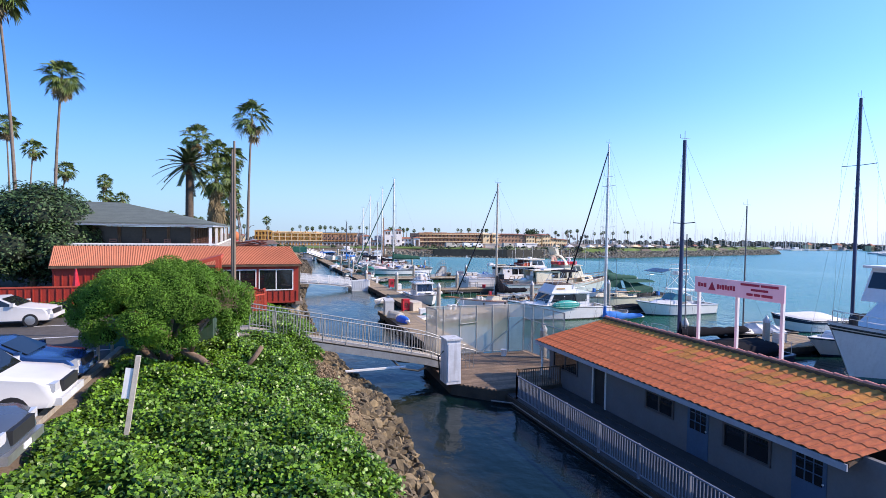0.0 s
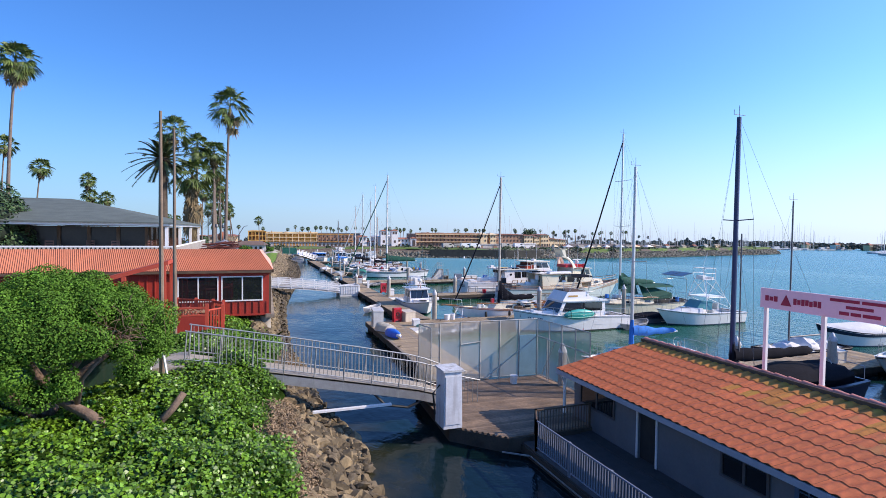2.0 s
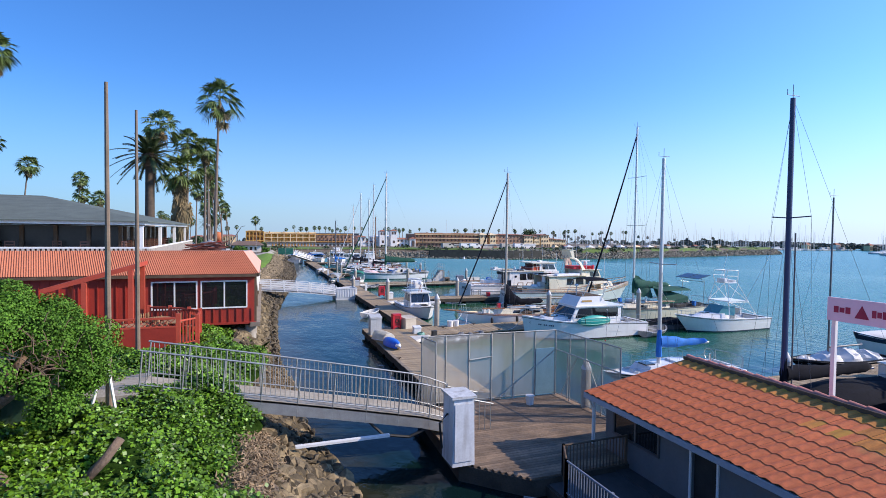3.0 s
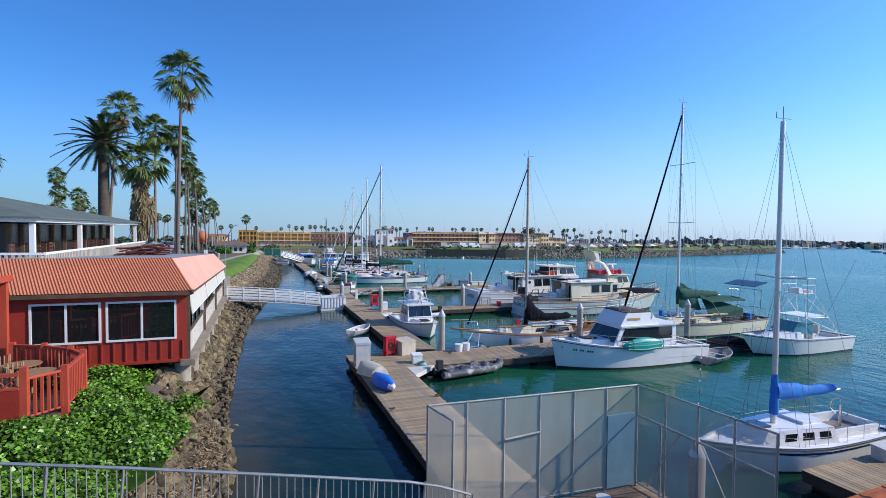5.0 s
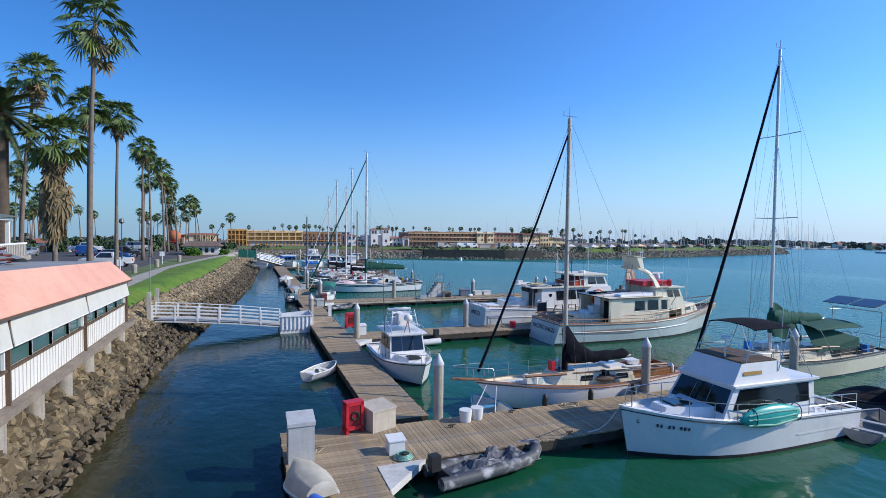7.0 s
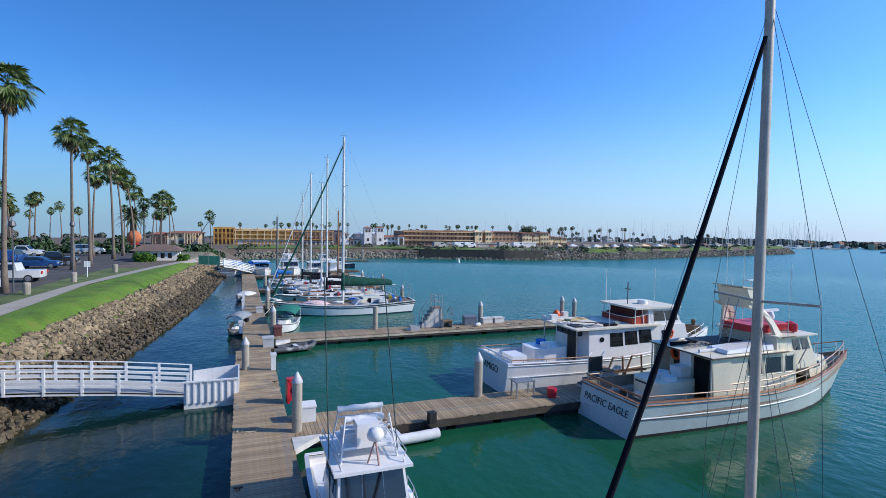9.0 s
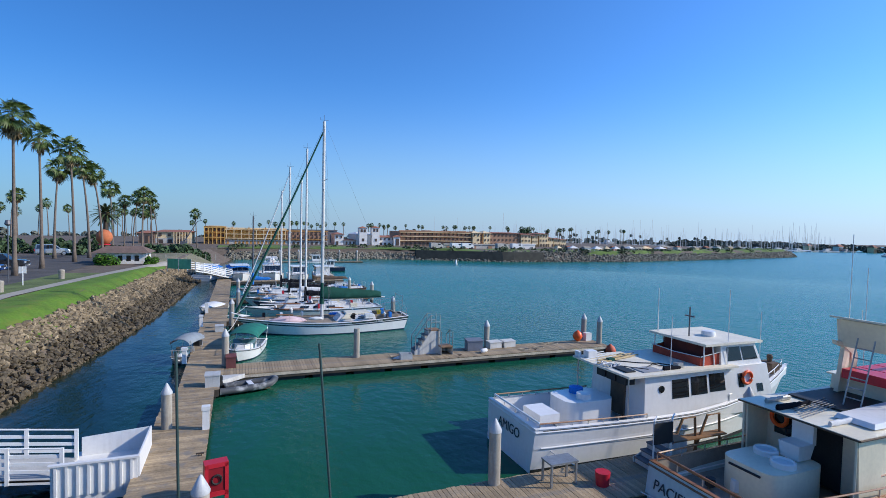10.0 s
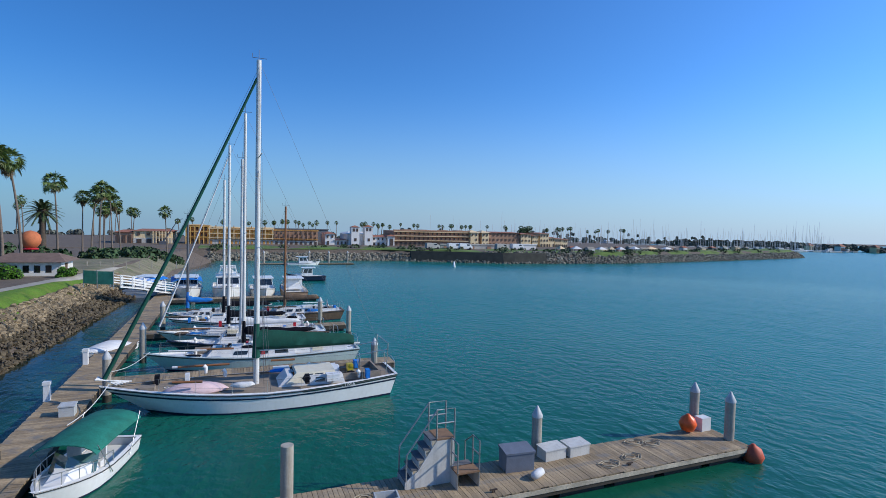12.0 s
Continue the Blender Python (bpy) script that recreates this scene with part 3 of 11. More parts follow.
# front wall: red board and batten around window openings
FRONT = [(-0.75, 1.55, 3.38, 4.86), (-3.05, -0.9, 3.38, 4.86)]
for a, c, z0, z1 in ((-12.7, -3.25, 2.6, 5.2), (-3.25, 1.9, 4.86, 5.2), (-3.25, 1.9, 2.6, 3.38), (-3.25, -3.05, 3.38, 4.86), (-0.9, -0.75, 3.38, 4.86), (1.55, 1.9, 3.38, 4.86)):
    b = B()
    box(b, a, c, 35.5, 35.7, z0, z1)
    part("front_wall", b, M_REDW, rest, "red painted board front")
for i in range(14):
    b = B()
    x = -3.2 + i * 0.38
    box(b, x, x + 0.05, 35.455, 35.498, 2.65, 3.34)
    part("batten", b, M_REDW, rest)
for i in range(23):
    b = B()
    x = -12.6 + i * 0.4
    box(b, x, x + 0.05, 35.455, 35.498, 2.65, 5.15)
    part("batten", b, M_REDW, rest)
for f in FRONT:
    window_unit(rest, f[0], f[1], f[2], f[3], 35.5, 2)
b = B()
box(b, -12.7, 2.0, 35.42, 35.5, 2.5, 2.6)
box(b, -12.7, 1.95, 35.46, 35.497, 4.98, 5.2)
part("sill_board", b, M_REDW, rest)
# inside: dark room with a floor and a back wall, its shade put into the near-black walls
b = B()
box(b, -12.6, 1.7, 35.72, 54.8, 2.5, 2.62)
part("floor_slab", b, M_BROWN, rest)
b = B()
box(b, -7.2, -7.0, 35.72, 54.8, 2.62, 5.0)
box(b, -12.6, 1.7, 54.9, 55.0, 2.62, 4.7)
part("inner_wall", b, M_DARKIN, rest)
for i in range(9):
    b = B()
    yy = 37.2 + i * 2.0
    lathe(b, [(0.03, 2.62), (0.03, 3.3), (0.4, 3.32), (0.4, 3.36)], 10, (0.9, yy, 0))
    for s in (-0.75, 0.75):
        box(b, 0.7, 1.1, yy + s - 0.2, yy + s + 0.2, 3.02, 3.08)
        box(b, 0.7, 1.1, yy + s + (0.16 if s > 0 else -0.2), yy + s + (0.2 if s > 0 else -0.16), 3.08, 3.62)
        for q in (0.72, 1.05):
            box(b, q, q + 0.03, yy + s - 0.18, yy + s - 0.15, 2.62, 3.02)
            box(b, q, q + 0.03, yy + s + 0.15, yy + s + 0.18, 2.62, 3.02)
    part("dining_set", b, M_CREAMW, rest, "pale dining table with two chairs inside")


def eastrow(name, segs, zf0, zf1, material, d0, d1, label=""):
    """Pieces of the long east wall, between heights given as functions of y."""
    for y0, y1 in segs:
        bb = B()
        ring = []
        for y in (y0, y1):
            x = east_x(y)
            ring.append([(x + d0, y, zf0(y)), (x + d1, y, zf0(y)), (x + d1, y, zf1(y)), (x + d0, y, zf1(y))])
        loft(bb, ring)
        part(name, bb, material, rest, label)


BAYS = [35.55, 41.5, 48.2, 55.0]
eastrow("lower_wall", [(35.75, 55.0)], lambda y: 2.6, lambda y: 3.52, M_CREAMW, -0.15, 0, "white vertical boarding")
eastrow("upper_band", [(BAYS[i] + 0.04, BAYS[i + 1] - 0.04) for i in range(3)], lambda y: 4.30 - 0.3 * (y - 35.5) / 19.5, eave_z, M_CREAMW, -0.15, 0.02, "plain cream panel under the roof")
for y0, y1 in zip(BAYS, BAYS[1:]):
    b = B()
    ring = []
    for y in (y0 + 0.07, y1 - 0.07):
        x, zl, zh = east_x(y), 4.18 - 0.3 * (y - 35.5) / 19.5, eave_z(y) - 0.12
        ring.append([(x + 0.17, y, zl + 0.1), (x + 0.20, y, zl + 0.1), (x + 0.08, y, zh), (x + 0.05, y, zh)])
    loft(b, ring)
    blind = part("roller_blind", b, mat("cream_blind_canvas", (0.58, 0.56, 0.49), 0.85, 0, 0.06, 1.0, streak=0.06), rest, "cream canvas blind let down outside the windows")
    b = B()
    tube(b, [(p[0][0] + 0.015, p[0][1], p[0][2]) for p in ring], 0.025, 6)
    part("hem_bar", b, M_CREAMW, blind)
eastrow("sill", [(35.55, 55.0)], lambda y: 3.50, lambda y: 3.58, M_BROWN, -0.02, 0.07, "dark stained sill")
for i in range(4):
    y = min(BAYS[i], 54.95)
    eastrow("post", [(y - 0.04, y + 0.04)], lambda q: 2.55, eave_z, M_BROWN, -0.05, 0.115)
k = 0
for i in range(3):
    a, c = BAYS[i] + 0.1, BAYS[i + 1] - 0.1
    for j in range(4):
        y0 = a + (c - a) * j / 4
        y1 = a + (c - a) * (j + 1) / 4
        eastrow("mullion", [(y0 - 0.03, y0 + 0.03), (y1 - 0.03, y1 + 0.03)], lambda y: 3.58, lambda y: 4.3, M_TRIM, -0.1, 0.02)
        eastrow("pane", [(y0 + 0.03, y1 - 0.03)], lambda y: 3.58, lambda y: 4.28, M_GGLASS, -0.08, -0.06)
for i in range(74):
    y = 35.8 + i * 0.26
    eastrow("batten", [(y, y + 0.025)], lambda q: 2.62, lambda q: 3.5, mat("board_joint", (0.45, 0.40, 0.34), 0.7, 0, 0.1), 0.0, 0.012)
eastrow("walkway_beam", [(35.3, 55.6)], lambda y: 2.36, lambda y: 2.58, mat("weathered_ledge_wood", (0.25, 0.20, 0.15), 0.9, 0, 0.25, 1.5, 0.3, 20, streak=0.3), -0.2, 0.30, "weathered timber ledge")


# roof: steep ribbed edge and flat top
def roof_pt(side, s, k):
    """side 'f': along the front at x=s; 'e': along the east at y=s. k: 0 eave, 1 upper edge."""
    if side == "f":
        return (s, 35.25 + 0.85 * k, 5.22 + 1.2 * k)
    return (east_x(s) + 0.25 - 0.8 * k, s, eave_z(s) + 0.02 + 1.2 * k - 0.25 * k * (s - 35.5) / 19.5)


b = B()
n = 150
rings = []
for i in range(n + 1):
    s = -12.8 + (1.35 + 12.8) * i / n
    top = roof_pt("f", s, 1)
    s0 = -12.8 + (2.15 + 12.8) * i / n
    low = roof_pt("f", s0, 0)
    rings.append((low, top))
for i in range(n):
    (l0, t0), (l1, t1) = rings[i], rings[i + 1]
    lm = tuple((a + c) / 2 + (0, -0.02, 0.018)[q] for q, (a, c) in enumerate(zip(l0, l1)))
    tm = tuple((a + c) / 2 + (0, -0.02, 0.018)[q] for q, (a, c) in enumerate(zip(t0, t1)))
    quad(b, l0, lm, tm, t0)
    quad(b, lm, l1, t1, tm)
part("front_roof", b, M_REDROOF, rest, "ribbed terracotta-red steep roof edge")
b = B()
ring = []
for s0, s1 in ((35.27, 36.1), (45, 45), (55.2, 54.6)):
    lo = roof_pt("e", s0, 0)
    hi = roof_pt("e", s1, 1)
    ring.append([lo, hi, (hi[0] - 0.02, hi[1], hi[2] - 0.12), (lo[0] - 0.02, lo[1], lo[2] - 0.12)])
loft(b, ring)
part("side_roof", b, M_PINK, rest, "smooth pink painted steep roof edge")
b = B()
lo = [roof_pt("e", s, 0) for s in (35.25, 55.2)]
for a in (0,):
    box(b, lo[0][0] - 0.1, lo[0][0] + 0.02, 35.2, 35.3, 5.08, 5.26)
ring = [[(p[0] - 0.12, p[1], p[2] - 0.09), (p[0] + 0.03, p[1], p[2] - 0.09), (p[0] + 0.03, p[1], p[2] - 0.02), (p[0] - 0.12, p[1], p[2] - 0.02)] for p in lo]
loft(b, ring)
box(b, -12.8, 2.1, 35.2, 35.27, 5.06, 5.2)
part("gutter", b, M_BROWN, rest, "dark brown gutter")
b = B()
loft(b, [[(-12.8, 36.1, 6.3), (1.35, 36.1, 6.3), (1.35, 36.1, 6.4), (-12.8, 36.1, 6.4)], [(-12.8, 54.6, 5.65), (1.75, 54.6, 5.65), (1.75, 54.6, 5.75), (-12.8, 54.6, 5.75)]])
part("flat_roof", b, mat("grey_roof_felt", (0.30, 0.31, 0.31), 0.9, 0, 0.2, 0.8, 0.3, 20), rest, "grey felt flat roof")
# piles and pier cap below
for i in range(8):
    y = 35.9 + i * 2.65
    b = B()
    lathe(b, [(0.30, -0.5), (0.30, 2.4)], 14, (east_x(y) - 0.2, y, 0))
    part("foundation_post", b, M_CONC, rest, "round concrete foundation pile", 0.6)
for x in (-1.2, -4.0):
    b = B()
    lathe(b, [(0.30, 0.8), (0.30, 2.4)], 14, (x, 36.0, 0))
    part("foundation_post", b, M_CONC, rest, "round concrete foundation pile", 0.6)

# ---- tiled floating office ----
off = thing("floating_office", pose(0, 0, 0), "grey floating office with terracotta tile roof and blue doors", "office building")
b = B()
box(b, 9.75, 18.6, 2.0, 20.3, -0.3, 0.30)
part("float_base", b, M_DKSIDE, off, "dark timber floating base")
b = B()
box(b, 12.2, 18.5, 2.05, 20.25, 0.30, 0.38)
box(b, 9.8, 12.2, 2.05, 18.4, 0.30, 0.36)
part("walk_deck", b, mat("grey_deck_boards", (0.07, 0.06, 0.055), 0.9, 0, 0.2, 3), off)
OPEN = [(19.2, 17.2, 1.2, 2.0, "w"), (16.05, 15.25, 0.38, 2.2, "d"), (12.9, 11.5, 1.25, 1.95, "w"), (10.9, 10.05, 0.38, 2.2, "p"), (9.5, 7.9, 1.15, 1.95, "w"), (7.3, 6.4, 0.38, 2.2, "p")]
def wall_piece(*e):
    b2 = B()
    box(b2, *e)
    part("wall_panel", b2, M_WALLG, off)


b = B()
prev = 19.6
for a, c, z0, z1, kind in OPEN:
    wall_piece(12.7, 12.85, a, prev, 0.38, 2.45)
    if z0 > 0.5:
        wall_piece(12.7, 12.85, c, a, 0.38, z0)
    wall_piece(12.7, 12.85, c, a, z1, 2.45)
    prev = c
wall_piece(12.7, 12.85, 3.0, prev, 0.38, 2.45)
wall_piece(12.85, 18.3, 19.45, 19.6, 0.38, 2.45)
wall_piece(12.85, 18.3, 3.0, 3.15, 0.38, 2.45)
wall_piece(18.3, 18.45, 3.0, 19.6, 0.38, 2.45)
# near-black partition paints the dim rooms behind the office windows
b = B()
box(b, 15.4, 15.5, 3.15, 19.45, 0.38, 2.45)
part("inner_wall", b, M_DARKIN, off)
M_BLUED = mat("blue_door_paint", (0.055, 0.12, 0.19), 0.5, 0, 0.1, 2)
for a, c, z0, z1, kind in OPEN:
    if kind == "w":
        window_unit(off, c, a, z0, z1, 12.7, 2, "-x", mat("dark_window_frame", (0.10, 0.09, 0.085), 0.5))
    elif kind == "p":
        d = new("door")
        d.parent = off
        tagged(d, "blue half-glazed door")
        b = B()
        box(b, 12.68, 12.74, c, a, 0.40, 1.25)
        box(b, 12.68, 12.74, c, c + 0.1, 1.25, 2.2)
        box(b, 12.68, 12.74, a - 0.1, a, 1.25, 2.2)
        box(b, 12.68, 12.74, c + 0.1, a - 0.1, 2.1, 2.2)
        for q in (1 / 3, 2 / 3):
            yy = c + 0.1 + (a - c - 0.2) * q
            box(b, 12.685, 12.735, yy - 0.015, yy + 0.015, 1.25, 2.1)
        for q in (1.53, 1.81):
            box(b, 12.686, 12.734, c + 0.1, a - 0.1, q - 0.015, q + 0.015)
        part("leaf", b, M_BLUED, d)
        b = B()
        box(b, 12.70, 12.72, c + 0.1, a - 0.1, 1.25, 2.1)
        part("pane", b, M_DGLASS, d)
        b = B()
        lathe(b, [(0.02, 0), (0.035, 0.03), (0.0, 0.06)], 8)
        kn = part("door_handle", b, M_STEEL, d)
        kn.matrix_basis = pose(12.68, c + 0.07, 1.35, 0, -90, 0)
    else:
        # near-black panel; the dark inside the doorway is painted
        b = B()
        box(b, 12.78, 12.82, c, a, 0.40, 2.2)
        part("open_doorway_panel", b, M_DARKIN, off, "near-black panel for the shade in an open doorway")
b = B()
for q in (15.2, 16.06):
    box(b, 12.66, 12.705, q, q + 0.06, 0.38, 2.25)
part("door_trim", b, M_TRIM, off, "white door trim")
# roof deck, fascia
EX, EZ, RX, RZ = 12.2, 2.36, 15.6, 3.42
YN, YS = 5.6, 20.05
b = B()
loft(b, [[(EX, y, EZ - 0.02), (RX, y + sk, RZ - 0.02), (18.9, y + sk2, EZ - 0.02), (18.9, y + sk2, EZ - 0.12), (RX, y + sk, RZ - 0.14), (EX, y, EZ - 0.12)] for y, sk, sk2 in ((YN, 0, 0), (YS, -0.95, -1.6))])
part("roof_deck", b, M_BROWN, off)
b = B()
box(b, EX - 0.075, EX - 0.03, YN, YS, EZ - 0.20, EZ - 0.035)
part("fascia", b, mat("blue_grey_fascia", (0.33, 0.36, 0.41), 0.6, 0, 0.1, 2), off, "pale blue-grey fascia board")
# curved tiles
pitch = math.atan2(RZ - EZ, RX - EX)
slope_len = math.hypot(RZ - EZ, RX - EX)


def tile_mesh(w, l):
    bb = B()
    wave = [(k / 10 * w, math.sin(2 * math.pi * (k / 10 - 0.08))) for k in range(11)]
    back = [(x, l, 0.021 * v + 0.022) for x, v in wave]
    front = [(x, 0, 0.023 * v + 0.035) for x, v in wave]
    lip = [(x, 0, 0.021 * v + 0.023) for x, v in wave]
    loft(bb, [back, front, lip], False, False)
    return bb


TW, TL = 0.30, 0.475
rows = 8
cols = int((YS - YN) / TW)
skew = -0.95 / slope_len
tb = tile_mesh(TW, TL)
for w in tb.verts:
    w.co.x += skew * w.co.y
tm = finish(tb, "roof_tile", M_TILE, 0.7)
joined, mossy = B(), B()
cnt = 0
moss = random.Random(8)
for r in range(rows):
    for c in range(cols):
        y = YS - 0.95 * r / rows - (c + 1) * TW + 0.004 * (c % 3 - 1)
        d = r * (slope_len - 0.05) / rows - 0.06
        jit = 0.0
        m = Matrix.Translation((EX + d * math.cos(pitch), y + jit, EZ + d * math.sin(pitch) + random.uniform(0, 0.002))) @ Matrix(((0, math.cos(pitch), -math.sin(pitch), 0), (1, 0, 0, 0), (0, math.sin(pitch), math.cos(pitch), 0), (0, 0, 0, 1)))
        if cnt < 300 and r < rows - 1 and not (r >= rows - 4 and c > 16):
            o = new("roof_tile", tm)
            o.parent = off
            o.matrix_basis = m
            cnt += 1
        else:
            prof = [[m @ v.co for v in tm.vertices]]
            jb = mossy if r >= rows - 1 or (r >= rows - 4 and r >= rows - 3 and moss.random() < min(0.4, 0.02 * c - 0.1)) else joined
            vs = [jb.verts.new(p) for p in prof[0]]
            for f in tm.polygons:
                jb.faces.new([vs[i] for i in f.vertices])
for jb, jm, jn in ((joined, M_TILEJ, "tiling"), (mossy, M_TILEM, "mossy_tiling")):
    me = bpy.data.meshes.new(jn)
    jb.to_mesh(me)
    jb.free()
    me.materials.append(jm)
    me.shade_smooth()
    me.set_sharp_from_angle(angle=0.7)
    o = new(jn, me)
    o.parent = off
    tagged(o, kind="stuff")
b = B()
quad(b, (RX, YN, RZ + 0.02), (18.95, YN, EZ + 0.02), (18.95, YS - 1.6, EZ + 0.02), (RX, YS - 0.95, RZ + 0.02))
part("far_slope", b, M_TILEP, off)
b = B()
loft(b, [[(RX - 0.16, YN, RZ - 0.03), (RX - 0.12, YN, RZ - 0.03), (RX - 0.12, YN, RZ + 0.08), (RX - 0.16, YN, RZ + 0.08)], [(RX - 0.16, YS - 0.9, RZ - 0.03), (RX - 0.12, YS - 0.9, RZ - 0.03), (RX - 0.12, YS - 0.9, RZ + 0.08), (RX - 0.16, YS - 0.9, RZ + 0.08)]])
part("ridge_board", b, M_BROWN, off, "dark brown timber ridge board")
for i in range(int((YS - 0.95 - YN) / 0.42)):
    y = YS - 0.95 - i * 0.42
    b = B()
    rr = []
    for yy, rad, zz in ((y, 0.12, 0.05), (y - 0.46, 0.10, 0.02)):
        rr.append([(RX + rad * math.cos(math.pi * k / 6), yy, RZ + zz + rad * 0.8 * math.sin(math.pi * k / 6)) for k in range(7)])
    loft(b, rr, False, False)
    part("ridge_tile", b, M_TILEP, off, "", 0.8)
b = B()
tube(b, [(12.55, 20.05, 0.38), (12.55, 20.05, 2.3)], 0.06, 8)
tube(b, [(12.55, 20.05, 1.7), (12.25, 20.0, 2.25)], 0.035, 6)
part("corner_post", b, M_TRIM, off, "white corner post")


# ---- boats ----
def slab(b, p, t):
    """A thin plate on four corner points, raised by t along its normal."""
    p = [Vector(q) for q in p]
    n = (p[1] - p[0]).cross(p[3] - p[0]).normalized() * t
    loft(b, [p, [q + n for q in p]])


class Hull:
    """A boat's hull. Local frame: x forward, z up from the waterline."""

    def __init__(self, t, L, W, zb, zm, zs, tw=0.85, rake=0.9, p=2.2, side=None, boot=None, deckm=None, bul=0.25, draft=0.6, mid=0.42, flare=0.12, srake=0.1, rail=None, rail_r=0.035, well=None):
        self.t, self.L, self.W, self.zb, self.zm, self.zs = t, L, W, zb, zm, zs
        self.tw, self.rake, self.p, self.mid, self.flare, self.srake, self.draft = tw, rake, p, mid, flare, srake, draft
        side, boot, deckm = side or M_GEL, boot or M_NAVY, deckm or M_GEL
        st = [0, 0.06, 0.14, 0.25, 0.36, 0.48, 0.6, 0.7, 0.78, 0.85, 0.91, 0.955, 0.985, 1.0]
        b = B()
        lev = [0.0, 0.18, 0.4, 0.62, 0.82, 1.0]
        rings = [[self.pt(s, f, 1) for f in reversed(lev)] + [self.pt(s, f, -1) for f in lev] for s in st]
        vr = loft(b, rings, False, False)
        b.faces.new(vr[0])
        part("hull", b, side, t, "", 0.9)
        b = B()
        low = [[self.pt(s, 0.001, 1), self.under(s, 0.5, 1), self.under(s, 0.0, 1), self.under(s, 0.5, -1), self.pt(s, 0.001, -1)] for s in st]
        vr = loft(b, low, False, False)
        b.faces.new(vr[0])
        part("bottom", b, boot, t, "dark antifouled bottom", 0.9)
        b = B()
        for sg in (1, -1):
            loft(b, [[self.pt(s, f, sg, 0.008) for f in (0.0, 0.09)] for s in st], False, False)
        part("boot_stripe", b, boot, t)
        b = B()
        zin = 0.0
        well = well or []
        dk = []
        for s in st:
            a, c = Vector(self.pt(s, 1, 1)), Vector(self.pt(s, 1, -1))
            y = max(0.0, a.y - 0.06)
            low2 = bul
            for w0, w1, d in well:
                if w0 <= s <= w1:
                    low2 = d
            dk.append([(a.x, y, a.z), (a.x - 0.02, y, a.z - low2), (a.x - 0.02, 0, a.z - low2 + 0.04), (a.x - 0.02, -y, a.z - low2), (a.x, -y, a.z)])
        loft(b, dk, False, False)
        part("deck", b, deckm, t, "", 0.5)
        b = B()
        loft(b, [[self.pt(s, 1.0, 1, 0.02), (lambda q: (q[0], q[1] - 0.12, q[2] + 0.03))(self.pt(s, 1, 1))] for s in st], False, False)
        loft(b, [[self.pt(s, 1.0, -1, 0.02), (lambda q: (q[0], q[1] + 0.12, q[2] + 0.03))(self.pt(s, 1, -1))] for s in st], False, False)
        a, c = self.pt(0, 1, 1), self.pt(0, 1, -1)
        box(b, a[0] - 0.02, a[0] + 0.12, c[1], a[1], a[2] - 0.0, a[2] + 0.03)
        part("cap_rail", b, rail or side, t)
        b = B()
        path = [self.pt(s, 0.93, 1, 0.01) for s in st] + [self.pt(s, 0.93, -1, 0.01) for s in reversed(st)]
        tube(b, path, rail_r, 6)
        tube(b, [self.pt(0, 0.93, 1, 0.01), self.pt(0, 0.93, -1, 0.01)], rail_r, 6)
        part("rub_rail", b, rail or M_BLACK, t)

    def hb(self, s):
        if s > self.mid:
            u = (s - self.mid) / (1 - self.mid)
            return self.W / 2 * max(0.012, 1 - u ** self.p)
        u = s / self.mid
        return self.W / 2 * (self.tw + (1 - self.tw) * math.sin(u * math.pi / 2))

    def zsheer(self, s):
        if s > 0.45:
            u = (s - 0.45) / 0.55
            return self.zm + (self.zb - self.zm) * u ** 1.7
        u = (0.45 - s) / 0.45
        return self.zm + (self.zs - self.zm) * u ** 1.5

    def pt(self, s, f, side, out=0.0):
        """Point of the topsides: s from stern to bow, f from waterline to sheer."""
        z = self.zsheer(s) * f
        fore = max(0.0, (s - 0.6) / 0.4)
        h = self.hb(s) * (1 - self.flare * (1 - f) * (0.5 + 1.8 * fore * fore)) + out
        h = max(h, 0.012)
        x = -self.L / 2 + self.L * s - self.rake * (1 - f) * fore ** 1.5 + self.srake * (1 - f) * (1 - s) ** 4
        return (x, side * h, z)

    def under(self, s, f, side):
        q = self.pt(s, 0, 1)
        fore = max(0.0, (s - 0.6) / 0.4)
        return (q[0] - 0.6 * self.rake * (1 - f) * fore, side * q[1] * (0.75 if f else 0), -self.draft * (1.0 if not f else 0.6) * (1 - 0.7 * fore ** 2))

    def stripe(self, name, f0, f1, material, s0=0.0, s1=1.0, label=""):
        b = B()
        ss = np.linspace(s0, s1, 16)
        for sg in (1, -1):
            loft(b, [[self.pt(s, f, sg, 0.012) for f in (f0, f1)] for s in ss], False, False)
        part(name, b, material, self.t, label)

    def on_deck(self, s, dy, dz=0.0):
        q = self.pt(s, 1, 1)
        return (q[0], dy, q[2] + dz)

    def railing(self, name, s0, s1, h, material, n=6, r=0.014, mid=True, inset=0.06, pulpit=True, wire=None, top_r=None):
        ss = list(np.linspace(s0, s1, n))
        tops = {1: [], -1: []}
        for sg in (1, -1):
            for s in ss:
                q = self.pt(s, 1, sg)
                y = q[1] - sg * min(inset, abs(q[1]) * 0.8)
                rods(self.t, "stanchion", [[(q[0], y, q[2] - 0.02), (q[0], y, q[2] + h)]], r, M_STEEL, "", 5)
                tops[sg].append((q[0], y, q[2] + h))
        for sg in (1, -1):
            rods(self.t, name, [tops[sg]], top_r or r, material, "", 5)
            if mid:
                rods(self.t, name, [[(x, y, z - h / 2) for x, y, z in tops[sg]]], r * 0.6, material, "", 4)
        if pulpit:
            e = tops[1][-1]
